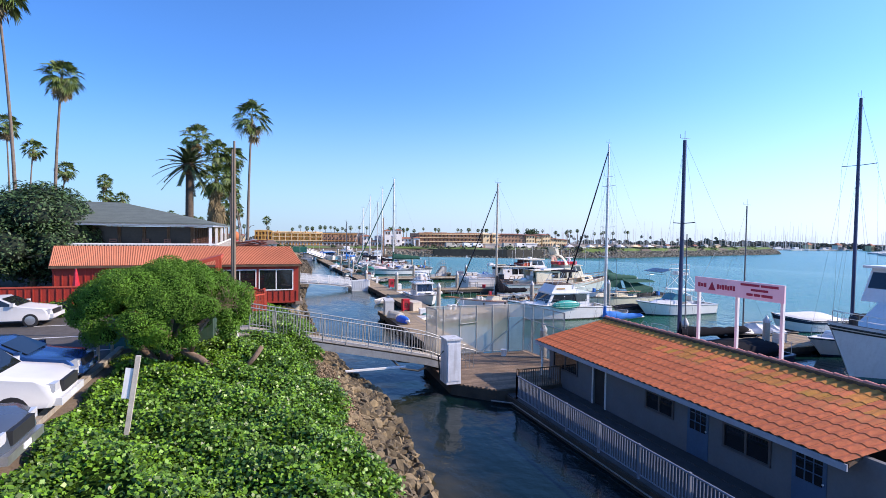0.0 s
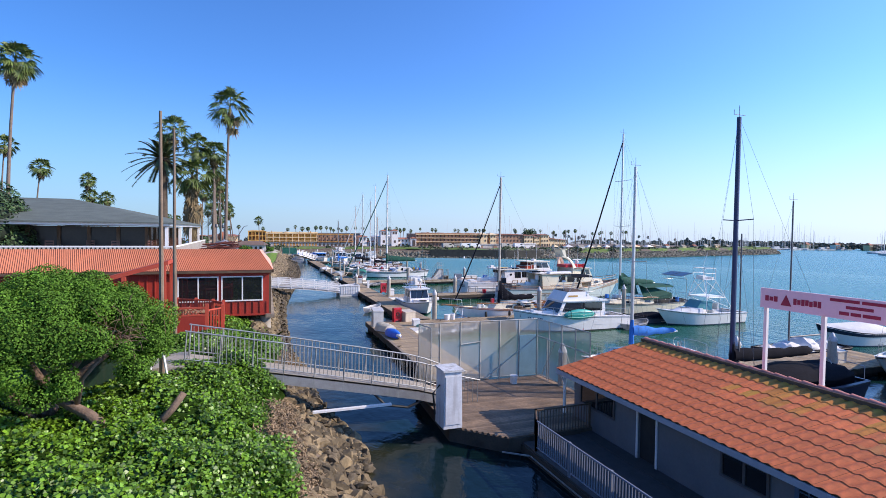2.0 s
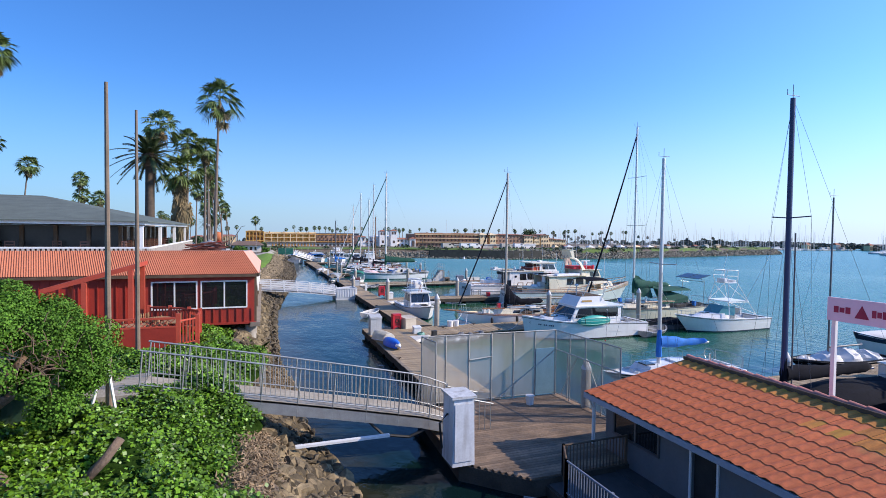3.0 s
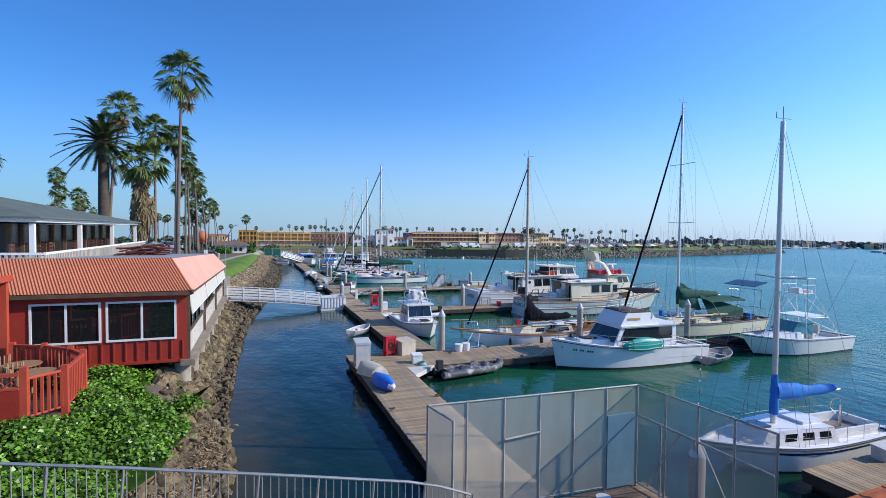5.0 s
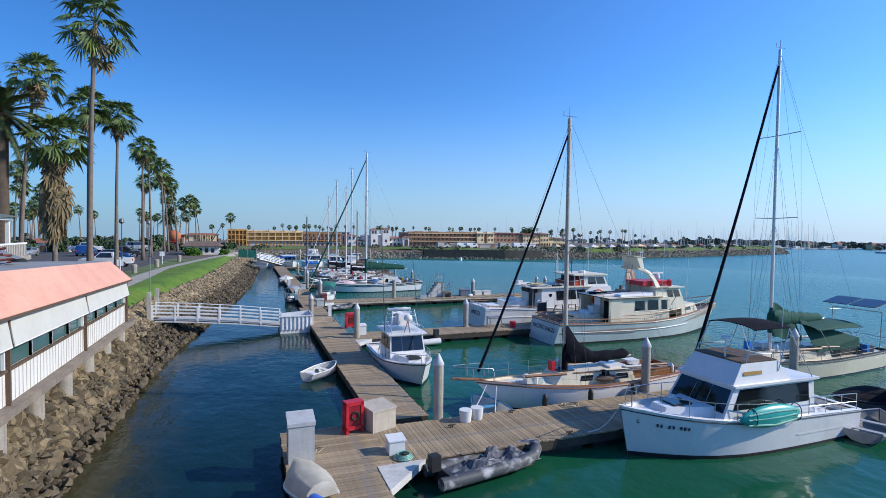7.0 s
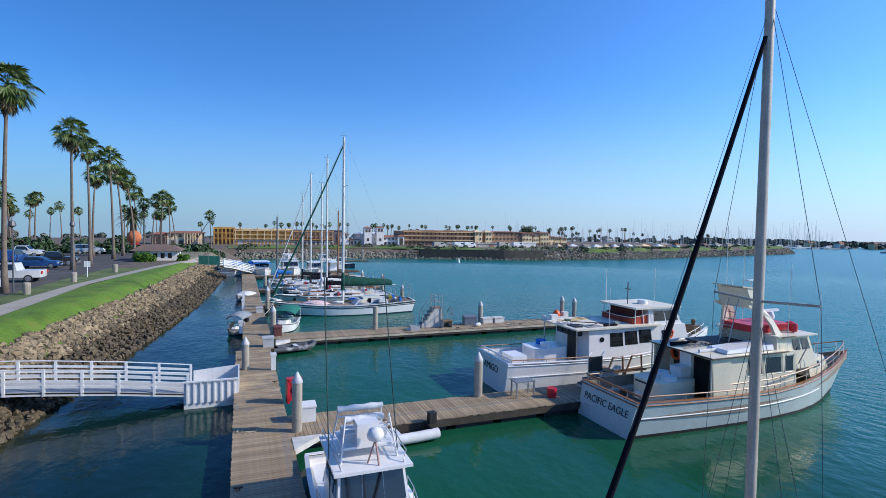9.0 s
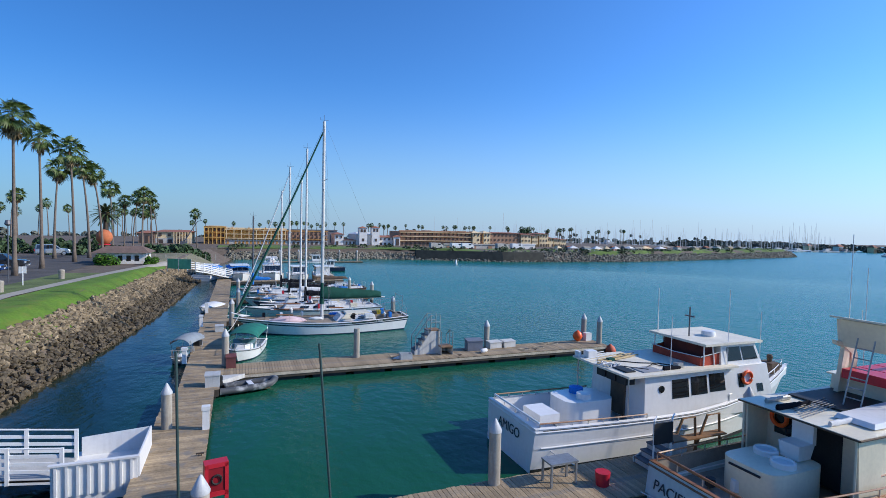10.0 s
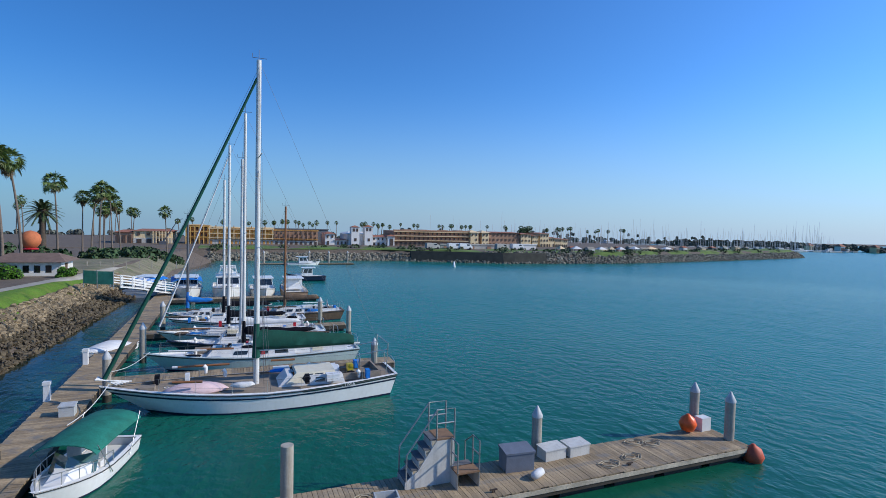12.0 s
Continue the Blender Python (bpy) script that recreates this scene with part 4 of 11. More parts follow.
            rods(self.t, "pulpit", [[tops[1][-1], (e[0] + 0.25, 0, e[2] + 0.05), tops[-1][-1]]], top_r or r, material, "", 5)


def house(t, name, x0, x1, w, z0, z1, rf=0.0, rb=0.0, tum=0.08, material=None, label="", wf=None):
    """A deckhouse: x0 aft, x1 forward, half width w, raked front rf and back rb, sides leaning in by tum. Returns its side and front points."""
    wf = w if wf is None else wf
    lowr = [(x0, -w, z0), (x1, -wf, z0), (x1, wf, z0), (x0, w, z0)]
    topr = [(x0 + rb, -w + tum, z1), (x1 - rf, -wf + tum, z1), (x1 - rf, wf - tum, z1), (x0 + rb, w - tum, z1)]
    b = B()
    loft(b, [lowr, topr])
    bevel(b, 0.03, 2)
    part(name, b, material or M_GEL, t, label, 0.6)

    def side(sg, u, v):
        a = Vector(lowr[0]).lerp(Vector(lowr[1]), u)
        c = Vector(topr[0]).lerp(Vector(topr[1]), u)
        q = a.lerp(c, v)
        return Vector((q.x, sg * abs(q.y), q.z))

    def front(u, v):
        a = Vector(lowr[1]).lerp(Vector(lowr[2]), u)
        c = Vector(topr[1]).lerp(Vector(topr[2]), u)
        return a.lerp(c, v)

    def back(u, v):
        a = Vector(lowr[0]).lerp(Vector(lowr[3]), u)
        c = Vector(topr[0]).lerp(Vector(topr[3]), u)
        return a.lerp(c, v)

    return side, front, back


def sidewin(t, fn, wins, material=None, name="window"):
    """Window panes on both sides of a deckhouse; wins are (u0, u1, v0, v1)."""
    for sg in (1, -1):
        for u0, u1, v0, v1 in wins:
            b = B()
            q = [fn(sg, u0, v0), fn(sg, u1, v0), fn(sg, u1, v1), fn(sg, u0, v1)]
            slab(b, q if sg < 0 else q[::-1], 0.014)
            part(name, b, material or M_DGLASS, t)


def facewin(t, fn, wins, material=None, name="windscreen", flip=False):
    for u0, u1, v0, v1 in wins:
        b = B()
        q = [fn(u0, v0), fn(u1, v0), fn(u1, v1), fn(u0, v1)]
        slab(b, q[::-1] if flip else q, 0.014)
        part(name, b, material or M_DGLASS, t)


def plate(t, name, x0, x1, w, z, th=0.07, material=None, w1=None, label=""):
    """A roof or deck plate with softened edges."""
    w1 = w if w1 is None else w1
    b = B()
    loft(b, [[(x0, -w, z), (x1, -w1, z), (x1, w1, z), (x0, w, z)], [(x0, -w, z + th), (x1, -w1, z + th), (x1, w1, z + th), (x0, w, z + th)]])
    bevel(b, th * 0.35, 2)
    return part(name, b, material or M_GEL, t, label, 0.6)


def rods(t, name, segs, r=0.02, material=None, label="", n=6):
    for seg in segs:
        b = B()
        tube(b, seg, r, n)
        o = part(name, b, material or M_STEEL, t, label, 1.2)
    return o


def bundle(t, name, x0, x1, z0, z1, r0, r1, material, label="", y=0.0, sag=0.05, n=14):
    """A furled sail or folded cover along a boom, lumpy and sagging."""
    b = B()
    rings = []
    rnd = random.Random(name + str(x0))
    for i in range(n + 1):
        u = i / n
        r = (r0 + (r1 - r0) * u) * (0.85 + 0.3 * rnd.random()) * (0.95 if i == 0 else 0.35 if i == n else 1)
        x, z = x0 + (x1 - x0) * u, z0 + (z1 - z0) * u - sag * math.sin(u * math.pi)
        rings.append([(x, y + r * 0.55 * math.cos(2 * math.pi * k / 10), z + r * (1.0 if math.sin(2 * math.pi * k / 10) > 0 else 0.75) * math.sin(2 * math.pi * k / 10)) for k in range(10)])
    loft(b, rings)
    return part(name, b, material, t, label, 1.5)


def plain_text(t, s, size, m, material, name="lettering", label=""):
    cu = bpy.data.curves.new(name, "FONT")
    cu.body, cu.size, cu.extrude, cu.align_x, cu.align_y = s, size, 0.004, "CENTER", "CENTER"
    tmp = bpy.data.objects.new(name, cu)
    scene.collection.objects.link(tmp)
    dg = bpy.context.evaluated_depsgraph_get()
    me = bpy.data.meshes.new_from_object(tmp.evaluated_get(dg))
    bpy.data.objects.remove(tmp)
    me.materials.append(material)
    o = new(name, me)
    o.parent = t
    o.matrix_basis = m
    if label:
        tagged(o, label)
    return o


def bars(t, rows, m, material, name="lettering_bar"):
    """Unreadable writing as plain bars: rows of (x0, x1, z0, z1) on a plate that faces local -y."""
    for x0, x1, z0, z1 in rows:
        b = B()
        box(b, x0, x1, -0.006, 0.002, z0, z1)
        o = part(name, b, material, t)
        o.matrix_basis = m
    return o


def rig(t, h, x_mast, top, boom_len, boom_z, mastm=None, r=0.085, cover=None, stay=None, stay_r=0.06, spread=(0.55,), cover_label="", topgear=True, boom_dir=-1, bow_s=0.985, stay_top=0.97, cover_r=(0.30, 0.16), back=True):
    """Mast, spreaders, boom, stays of a sailing boat. h: its Hull."""
    zt = top
    z0 = h.zsheer(0.6) + 0.1
    b = B()
    rings = []
    for i in range(10):
        u = i / 9
        rr = r * (1 - 0.18 * u)
        rings.append([(x_mast + rr * 1.25 * math.cos(2 * math.pi * k / 10), rr * math.sin(2 * math.pi * k / 10), z0 - 0.3 + (zt - z0 + 0.3) * u) for k in range(10)])
    loft(b, rings)
    part("mast", b, mastm or M_ALU, t, "", 1.2)
    bow = h.pt(bow_s, 1, 1)
    stern = h.pt(0.0, 1, 1)
    bow = (bow[0], 0, bow[2])
    q = h.pt((x_mast + h.L / 2) / h.L - 0.02, 1, 1)
    segs = []
    for f in spread:
        zz = z0 + (zt - z0) * f
        wd = abs(q[1]) * 0.75
        rods(t, "spreader", [[(x_mast, 0, zz), (x_mast - 0.1, sg * wd, zz + 0.05)] for sg in (1, -1)], 0.025, mastm or M_ALU)
        for sg in (1, -1):
            segs.append([(q[0], sg * (abs(q[1]) - 0.08), q[2]), (x_mast - 0.1, sg * wd, zz + 0.05), (x_mast, 0, zt - 0.1)])
            segs.append([(q[0] - 0.3, sg * (abs(q[1]) - 0.1), q[2]), (x_mast, 0, zz - 0.1)])
            segs.append([(q[0] + 0.4, sg * (abs(q[1]) - 0.1), q[2]), (x_mast, 0, zz - 0.1)])
    if back:
        segs.append([(stern[0] + 0.1, 0, stern[2]), (x_mast, 0, zt)])
    segs.append([bow, (x_mast + 0.05, 0, z0 + (zt - z0) * stay_top)])
    rods(t, "rigging_wire", segs, 0.006, M_WIRE, "", 4)
    if stay:
        b = B()
        a, c = Vector(bow) + Vector((0, 0, 0.35)), Vector((x_mast + 0.08, 0, z0 + (zt - z0) * stay_top - 0.4))
        n = 12
        pts = [a.lerp(c, i / n) - Vector((0, 0, 0.25 * math.sin(math.pi * i / n))) for i in range(n + 1)]
        tube(b, pts, stay_r, 7, stay_r * 0.6)
        part("furled_headsail", b, stay, t, "headsail furled round the forestay", 1.5)
    if boom_len:
        b = B()
        x1 = x_mast + boom_dir * boom_len
        tube(b, [(x_mast + boom_dir * 0.1, 0, boom_z), (x1, 0, boom_z + 0.05)], 0.055, 8)
        part("boom", b, mastm or M_ALU, t, "", 1.2)
        if cover:
            bundle(t, "sail_cover", x_mast + boom_dir * 0.02, x_mast + boom_dir * boom_len * 0.97, boom_z + 0.22, boom_z + 0.12, cover_r[0], cover_r[1], cover, cover_label)
            b = B()
            tube(b, [(x_mast, 0, boom_z - 0.5), (x_mast, 0, boom_z + 0.25), (x_mast, 0, boom_z + 0.85)], 0.15, 9, 0.10)
            part("mast_cover", b, cover, t)
    if topgear:
        rods(t, "masthead_gear", [[(x_mast, 0, zt), (x_mast, 0, zt + 0.5)], [(x_mast - 0.35, 0, zt + 0.1), (x_mast + 0.3, 0, zt + 0.1)], [(x_mast + 0.3, 0, zt + 0.1), (x_mast + 0.3, 0, zt + 0.3)]], 0.012, M_WIRE)


def sailboat(name, m, L, W, label, mast_x, top, boom, cover, side=None, mastm=None, stay=None, stripe=None, zb=1.35, zm=1.0, zs=1.05, cabin=(-0.12, 0.22, 0.36), spread=(0.55,), trim=None, deckm=None, stay_r=0.06, tw=0.7, cover_r=(0.3, 0.16), group="sailing boats", rake=1.3, boom_z=None, r=0.085, back=True, bimini=None, dark=False):
    t = thing(name, m, label, "sailboat", group)
    h = Hull(t, L, W, zb, zm, zs, tw, rake, 1.9, side, None, deckm, 0.10, 1.0, 0.45, 0.16, 0.35, trim, 0.03)
    if stripe:
        h.stripe("cove_stripe", 0.72, 0.80, stripe)
    zc = zm + 0.0
    s, f, bk = house(t, "coachroof", L * cabin[0], L * cabin[1], W * cabin[2] * 0.85, zc - 0.1, zc + 0.42, 0.45, 0.15, 0.1, deckm if deckm in (M_GELB, M_DARKC) else M_GEL, "", W * cabin[2] * 0.6)
    sidewin(t, s, [(0.08, 0.24, 0.35, 0.78), (0.32, 0.48, 0.35, 0.78), (0.56, 0.72, 0.35, 0.78)], name="portlight")
    if trim:
        rods(t, "handrail", [[s(1, 0.1, 1.02), s(1, 0.85, 1.02)], [s(-1, 0.1, 1.02), s(-1, 0.85, 1.02)]], 0.03, trim)
    plate(t, "hatch", L * (cabin[1] - 0.12), L * (cabin[1] - 0.05), 0.3, zc + 0.42, 0.06, M_DGLASS)
    plate(t, "companionway_hood", L * cabin[0] + 0.1, L * cabin[0] + 1.0, 0.45, zc + 0.42, 0.09, M_DARKC if dark else None)
    b = B()
    x0, x1 = -L * 0.43, L * cabin[0] + 0.1
    for sg in (1, -1):
        box(b, x0, x1, sg * W * 0.26 - 0.05, sg * W * 0.26 + 0.05, zs - 0.1, zs + 0.22)
    box(b, x0 - 0.1, x0, -W * 0.26, W * 0.26, zs - 0.1, zs + 0.22)
    part("coaming", b, trim or deckm or M_GEL, t)
    b = B()
    box(b, x0, x1, -W * 0.2, W * 0.2, zs - 0.12, zs - 0.04)
    part("cockpit_sole", b, M_TEAKD, t)
    b = B()
    lathe(b, [(0.05, 0), (0.05, 0.75)], 8, (x0 + 0.8, 0, zs - 0.05))
    ring = [(x0 + 0.85, 0.32 * math.cos(a * math.pi / 8), zs + 0.65 + 0.32 * math.sin(a * math.pi / 8)) for a in range(17)]
    tube(b, ring, 0.018, 5)
    part("wheel", b, M_STEEL, t)
    if not dark:
        h.railing("lifeline", 0.03, 0.93, 0.6, M_WIRE, 9, 0.009, True, top_r=0.006)
    rods(t, "pushpit", [[(-L / 2 + 0.1, -W * tw * 0.4, zs), (-L / 2 + 0.1, -W * tw * 0.4, zs + 0.65), (-L / 2, 0, zs + 0.68), (-L / 2 + 0.1, W * tw * 0.4, zs + 0.65), (-L / 2 + 0.1, W * tw * 0.4, zs)]], 0.018)
    bz = boom_z or zc + 1.15
    rig(t, h, mast_x, top, boom, bz, mastm, r, cover, stay, stay_r, spread, cover_r=cover_r, back=back)
    if bimini:
        canopy(t, x0 + 0.2, x1 + 0.3, W * 0.32, zs + 1.75, bimini)
    # deck clutter: coiled lines, fenders, vents
    rnd = random.Random(name + str(mast_x))
    for i in range(3):
        b = B()
        cx, cy = rnd.uniform(0.2, 0.34) * L, rnd.uniform(-0.3, 0.3)
        for j in range(3):
            tube(b, [(cx + (0.16 - j * 0.03) * math.cos(a * math.pi / 6), cy + (0.16 - j * 0.03) * math.sin(a * math.pi / 6), zc + 0.1 + j * 0.03) for a in range(13)], 0.016, 4)
        part("coiled_line", b, M_DARKC if dark else M_WCANV, t)
    return t, h


def canopy(t, x0, x1, w, z, material, posts=True, rise=0.22, name="bimini", label=""):
    """A fabric top bowed over hoops."""
    b = B()
    rings = []
    for i in range(7):
        u = i / 6
        x = x0 + (x1 - x0) * u
        top = [(x, w * math.sin(a), z + rise * math.cos(a * 0.9) * (0.8 + 0.2 * math.sin(math.pi * u)) - rise) for a in np.linspace(-1.35, 1.35, 9)]
        rings.append(top + [(p[0], p[1], p[2] - 0.03) for p in reversed(top)])
    loft(b, rings)
    part(name, b, material, t, label, 1.0)
    if posts:
        segs = []
        for x in (x0 + 0.1, x1 - 0.1):
            for sg in (1, -1):
                segs.append([(x, sg * w * 0.97, z - 0.2), ((x0 + x1) / 2 + (x - (x0 + x1) / 2) * 0.4, sg * w, z - 1.5)])
        rods(t, name + "_frame", segs, 0.016)


def fender(t, x, y, z, material=None):
    b = B()
    lathe(b, [(0.02, 0.3), (0.09, 0.24), (0.11, 0.1), (0.11, -0.1), (0.09, -0.24), (0.02, -0.3)], 10, (x, y, z))
    part("fender", b, material or M_WCANV, t, "", 1.5)


def moor(x, y, yaw):
    return pose(x, y, 0, 0, 0, yaw)


# cruiser with the kayak on its rail
def cabin_cruiser():
    t = thing("cabin_cruiser", moor(24.75, 38.05, 179), "white cabin cruiser with dark windows and a teal kayak", "motor boat", "motor boats")
    h = Hull(t, 9.9, 3.1, 1.72, 1.18, 0.98, 0.88, 0.35, 2.6, M_GEL, M_BLACK, M_GEL, 0.14, 0.6, 0.42, 0.10, 0.0, None, 0.02, [(0.0, 0.33, 0.30)])
    h.stripe("spray_rail", 0.42, 0.47, M_GEL, 0.02, 0.36)
    s, f, bk = house(t, "trunk_cabin", 1.0, 3.6, 1.05, 1.1, 1.58, 0.3, 0, 0.12, M_GEL, "", 0.45)
    plate(t, "deck_hatch", 2.2, 2.95, 0.35, 1.58, 0.06, M_DGLASS)
    s, f, bk = house(t, "deckhouse", -2.55, 1.95, 1.3, 1.02, 2.3, 0.75, -0.05, 0.14, M_GEL)
    sidewin(t, s, [(0.07, 0.93, 0.42, 0.93)], name="side_window")
    facewin(t, f, [(0.04, 0.36, 0.35, 0.92), (0.37, 0.64, 0.35, 0.92), (0.65, 0.96, 0.35, 0.92)])
    plate(t, "house_roof", -2.75, 1.3, 1.28, 2.3, 0.08)
    s, f, bk = house(t, "flybridge", -1.45, 1.25, 1.14, 2.37, 3.05, 0.5, 0.5, 0.12, M_GEL)
    plate(t, "flybridge_rim", -0.9, 0.76, 1.02, 3.05, 0.05, M_BROWN)
    rods(t, "flybridge_rail", [[(-0.7, sg * 0.98, 3.1), (-0.7, sg * 0.98, 3.3), (0.6, sg * 0.98, 3.35), (0.6, sg * 0.98, 3.1)] for sg in (1, -1)] + [[(0.6, -0.98, 3.35), (0.75, 0, 3.37), (0.6, 0.98, 3.35)]], 0.018)
    b = B()
    for sg in (1, -1):
        slab(b, [(-0.1, sg * 1.12, 2.66), (0.75, sg * 1.12, 2.66), (0.72, sg * 1.1, 2.78), (-0.1, sg * 1.1, 2.78)], 0.01)
    part("nameboard", b, mat("yellow_wood", (0.45, 0.25, 0.05), 0.5), t, "yellow varnished nameboard")
    canopy(t, -1.6, 0.15, 1.0, 4.35, M_DARKC, False, 0.25, "bimini_top", "dark navy canvas top")
    rods(t, "bimini_frame", [[(-1.5, sg, 4.15), (-0.9, sg * 1.1, 2.7)] for sg in (1, -1)] + [[(0.05, sg, 4.15), (0.6, sg * 1.05, 3.1)] for sg in (1, -1)] + [[(-1.5, sg, 4.15), (-2.5, sg * 1.2, 2.35)] for sg in (1, -1)], 0.018)
    h.railing("bow_rail", 0.46, 0.965, 0.55, M_STEEL, 7, 0.016, False, 0.08)
    h.railing("stern_rail", 0.02, 0.3, 0.6, M_STEEL, 4, 0.016, True, 0.06, False)
    b = B()
    box(b, -4.75, -2.6, -1.3, 1.3, 0.68, 0.74)
    part("cockpit_sole", b, M_TEAKD, t, "grey weathered cockpit floor")
    b = B()
    rings = []
    for i in range(13):
        u = i / 12
        w = max(0.04, math.sin(u * math.pi) ** 0.55)
        rings.append([(-1.42 + 2.85 * u, 1.57 + 0.20 * w * math.cos(2 * math.pi * k / 12), 1.36 + 0.40 * w * math.sin(2 * math.pi * k / 12)) for k in range(12)])
    loft(b, rings)
    k = part("kayak", b, mat("teal_kayak", (0.02, 0.40, 0.34), 0.35, 0, 0.1, 2), t, "striped teal kayak lashed to the rail", 1.2)
    for zz in (1.12, 1.36, 1.58):
        b = B()
        tube(b, [(-1.15, 1.70, zz * 0.7 + 0.41), (0, 1.762, zz), (1.15, 1.70, zz * 0.7 + 0.41)], 0.026, 5)
        o = part("kayak_stripe", b, mat("pale_green", (0.35, 0.65, 0.5), 0.4), k)
    for xx in (-1.2, 0.85):
        b = B()
        tube(b, [(xx, 1.56 + 0.215 * math.cos(a * math.pi / 6), 1.37 + 0.30 * math.sin(a * math.pi / 6)) for a in range(13)], 0.016, 5)
        part("kayak_strap", b, M_BLACK, t)
    M_INK = mat("lettering_navy", (0.03, 0.04, 0.08), 0.5)
    b = B()
    for i in range(9):
        if i in (2, 5):
            continue
        q = h.pt(0.90 - i * 0.012, 0.72, 1, 0.01)
        box(b, q[0] - 0.04, q[0] + 0.04, q[1] - 0.01, q[1] + 0.01, q[2] - 0.05, q[2] + 0.05)
    part("registration_bar", b, M_INK, t)
    for sg in (1, -1):
        b = B()
        q = h.pt(0.955, 0.75, sg, 0.015)
        tube(b, [(q[0] + 0.06 * math.cos(a * math.pi / 5), q[1], q[2] + 0.05 * math.sin(a * math.pi / 5)) for a in range(11)], 0.015, 4)
        part("hawse_ring", b, M_BLACK, t)
    rods(t, "radar_post", [[(0.6, 0.2, 3.0), (0.6, 0.2, 3.75)]], 0.03, M_GEL)
    b = B()
    lathe(b, [(0.14, 0), (0.16, 0.05), (0.1, 0.12)], 12, (0.6, 0.2, 3.75))
    part("radar_dome", b, M_GEL, t, "", 1.0)
    rods(t, "aerial", [[(-1.2, 0.9, 2.2), (-1.25, 0.95, 5.3)]], 0.012, M_GEL)


cabin_cruiser()


# fishing boats with sterns towards the dock
def fishing_boat(name, m, L, W, label, text, hullm, housem, trimm, eagle):
    t = thing(name, m, label, "fishing boat", "fishing boats")
    h = Hull(t, L, W, 2.1 if eagle else 2.3, 1.33 if eagle else 1.45, 1.45 if eagle else 1.6, 0.84 if eagle else 0.92, 1.3, 2.1, hullm, M_BLACK, M_TEAKD if eagle else M_GEL, 0.5, 0.7, 0.4, 0.18, -0.35 if eagle else -0.1, trimm, 0.035, [(0.0, 0.36, 0.72)])
    x = lambda s: -L / 2 + L * s
    for sg in (1, -1):
        rods(t, "sheer_strake", [[h.pt(s_, 0.56, sg, 0.012) for s_ in np.linspace(0.02, 0.72, 14)]], 0.032, M_GEL)
    h.railing("rail", 0.015, 0.5 if eagle else 0.32, 0.24 if eagle else 0.16, M_TEAK, 8, 0.02, False, 0.10, False, None, 0.03)
    if eagle:
        h.railing("bow_rail", 0.5, 0.96, 0.55, M_TEAK, 8, 0.018, True, 0.10, True, None, 0.03)
    a = h.pt(0.015, 1, 1)
    hh = 0.24 if eagle else 0.16
    rods(t, "stern_rail", [[(a[0], a[1] - 0.1, a[2] + hh), (a[0], -a[1] + 0.1, a[2] + hh)]], 0.04, trimm)
    rods(t, "stanchion", [[(a[0], q, a[2]), (a[0], q, a[2] + hh)] for q in (-0.9, 0.0, 0.9)], 0.02, M_STEEL)
    z0 = 0.8 if eagle else 1.05
    before = set(t.children)
    if eagle:
        s, f, bk = house(t, "deckhouse", -2.2, 2.1, 1.72, z0, 2.92, 0.1, 0.0, 0.08, housem)
        win = lambda a: (a + 2.2) / 4.25
        sidewin(t, s, [(win(-1.0), win(-0.15), 0.58, 0.90), (win(0.12), win(1.08), 0.58, 0.90), (win(1.38), win(1.86), 0.58, 0.90)])
        for u0, u1 in ((win(-1.08), win(-0.07)), (win(0.04), win(1.16)), (win(1.30), win(1.94))):
            for sg in (1, -1):
                rods(t, "window_seal", [[s(sg, u0, 0.55), s(sg, u1, 0.55), s(sg, u1, 0.93), s(sg, u0 + 0.03, 0.93), s(sg, u0, 0.55)]], 0.022, M_GELB)
        for sg in (1, -1):
            b = B()
            slab(b, [(-3.1, sg * 1.70, z0), (-2.15, sg * 1.70, z0), (-2.15, sg * 1.66, 2.92), (-3.2, sg * 1.66, 2.92)], 0.06)
            part("side_wing", b, housem, t)
            b = B()
            tube(b, [s(sg, 0.02, 0.44), s(sg, 0.6, 0.44), s(sg, 0.98, 0.50)], 0.03, 5)
            part("belt_rail", b, M_TEAK, t)
        # near-black board paints the shade of the recessed companionway
        b = B()
        box(b, -2.23, -2.19, -0.75, 0.15, z0, 2.55)
        part("companion_door", b, M_DARKIN, t, "near-black panel for the shade in the open companionway")
        b = B()
        box(b, -2.23, -2.19, 0.55, 1.35, 1.9, 2.6)
        part("aft_window", b, M_DGLASS, t)
        plate(t, "house_roof", -3.35, 1.3, 1.82, 2.92, 0.07, housem)
        rods(t, "roof_edge", [[(-3.35, -1.84, 2.95), (1.3, -1.84, 2.95)], [(-3.35, 1.84, 2.95), (1.3, 1.84, 2.95)], [(-3.36, -1.84, 2.95), (-3.36, 1.84, 2.95)]], 0.028, M_BROWN)
        b = B()
        loft(b, [[(-2.2, -1.55, 3.02), (0.7, -1.55, 3.02), (0.7, -0.45, 3.02), (-2.2, -0.45, 3.02)], [(-2.1, -1.5, 3.16), (0.7, -1.5, 3.26), (0.7, -0.5, 3.26), (-2.1, -0.5, 3.16)]])
        bevel(b, 0.02)
        part("roof_hatch", b, M_GEL, t, "long white hatch on the roof", 0.6)
        b = B()
        box(b, -1.4, 0.9, -0.4, 1.5, 3.0, 3.06)
        part("roof_mat", b, M_BLACK, t, "dark non-slip mat on the roof")
        s2, f2, b2 = house(t, "wheelhouse", 0.9, 3.9, 1.62, 2.0, 3.55, 0.65, 0.0, 0.10, housem, "", 1.45)
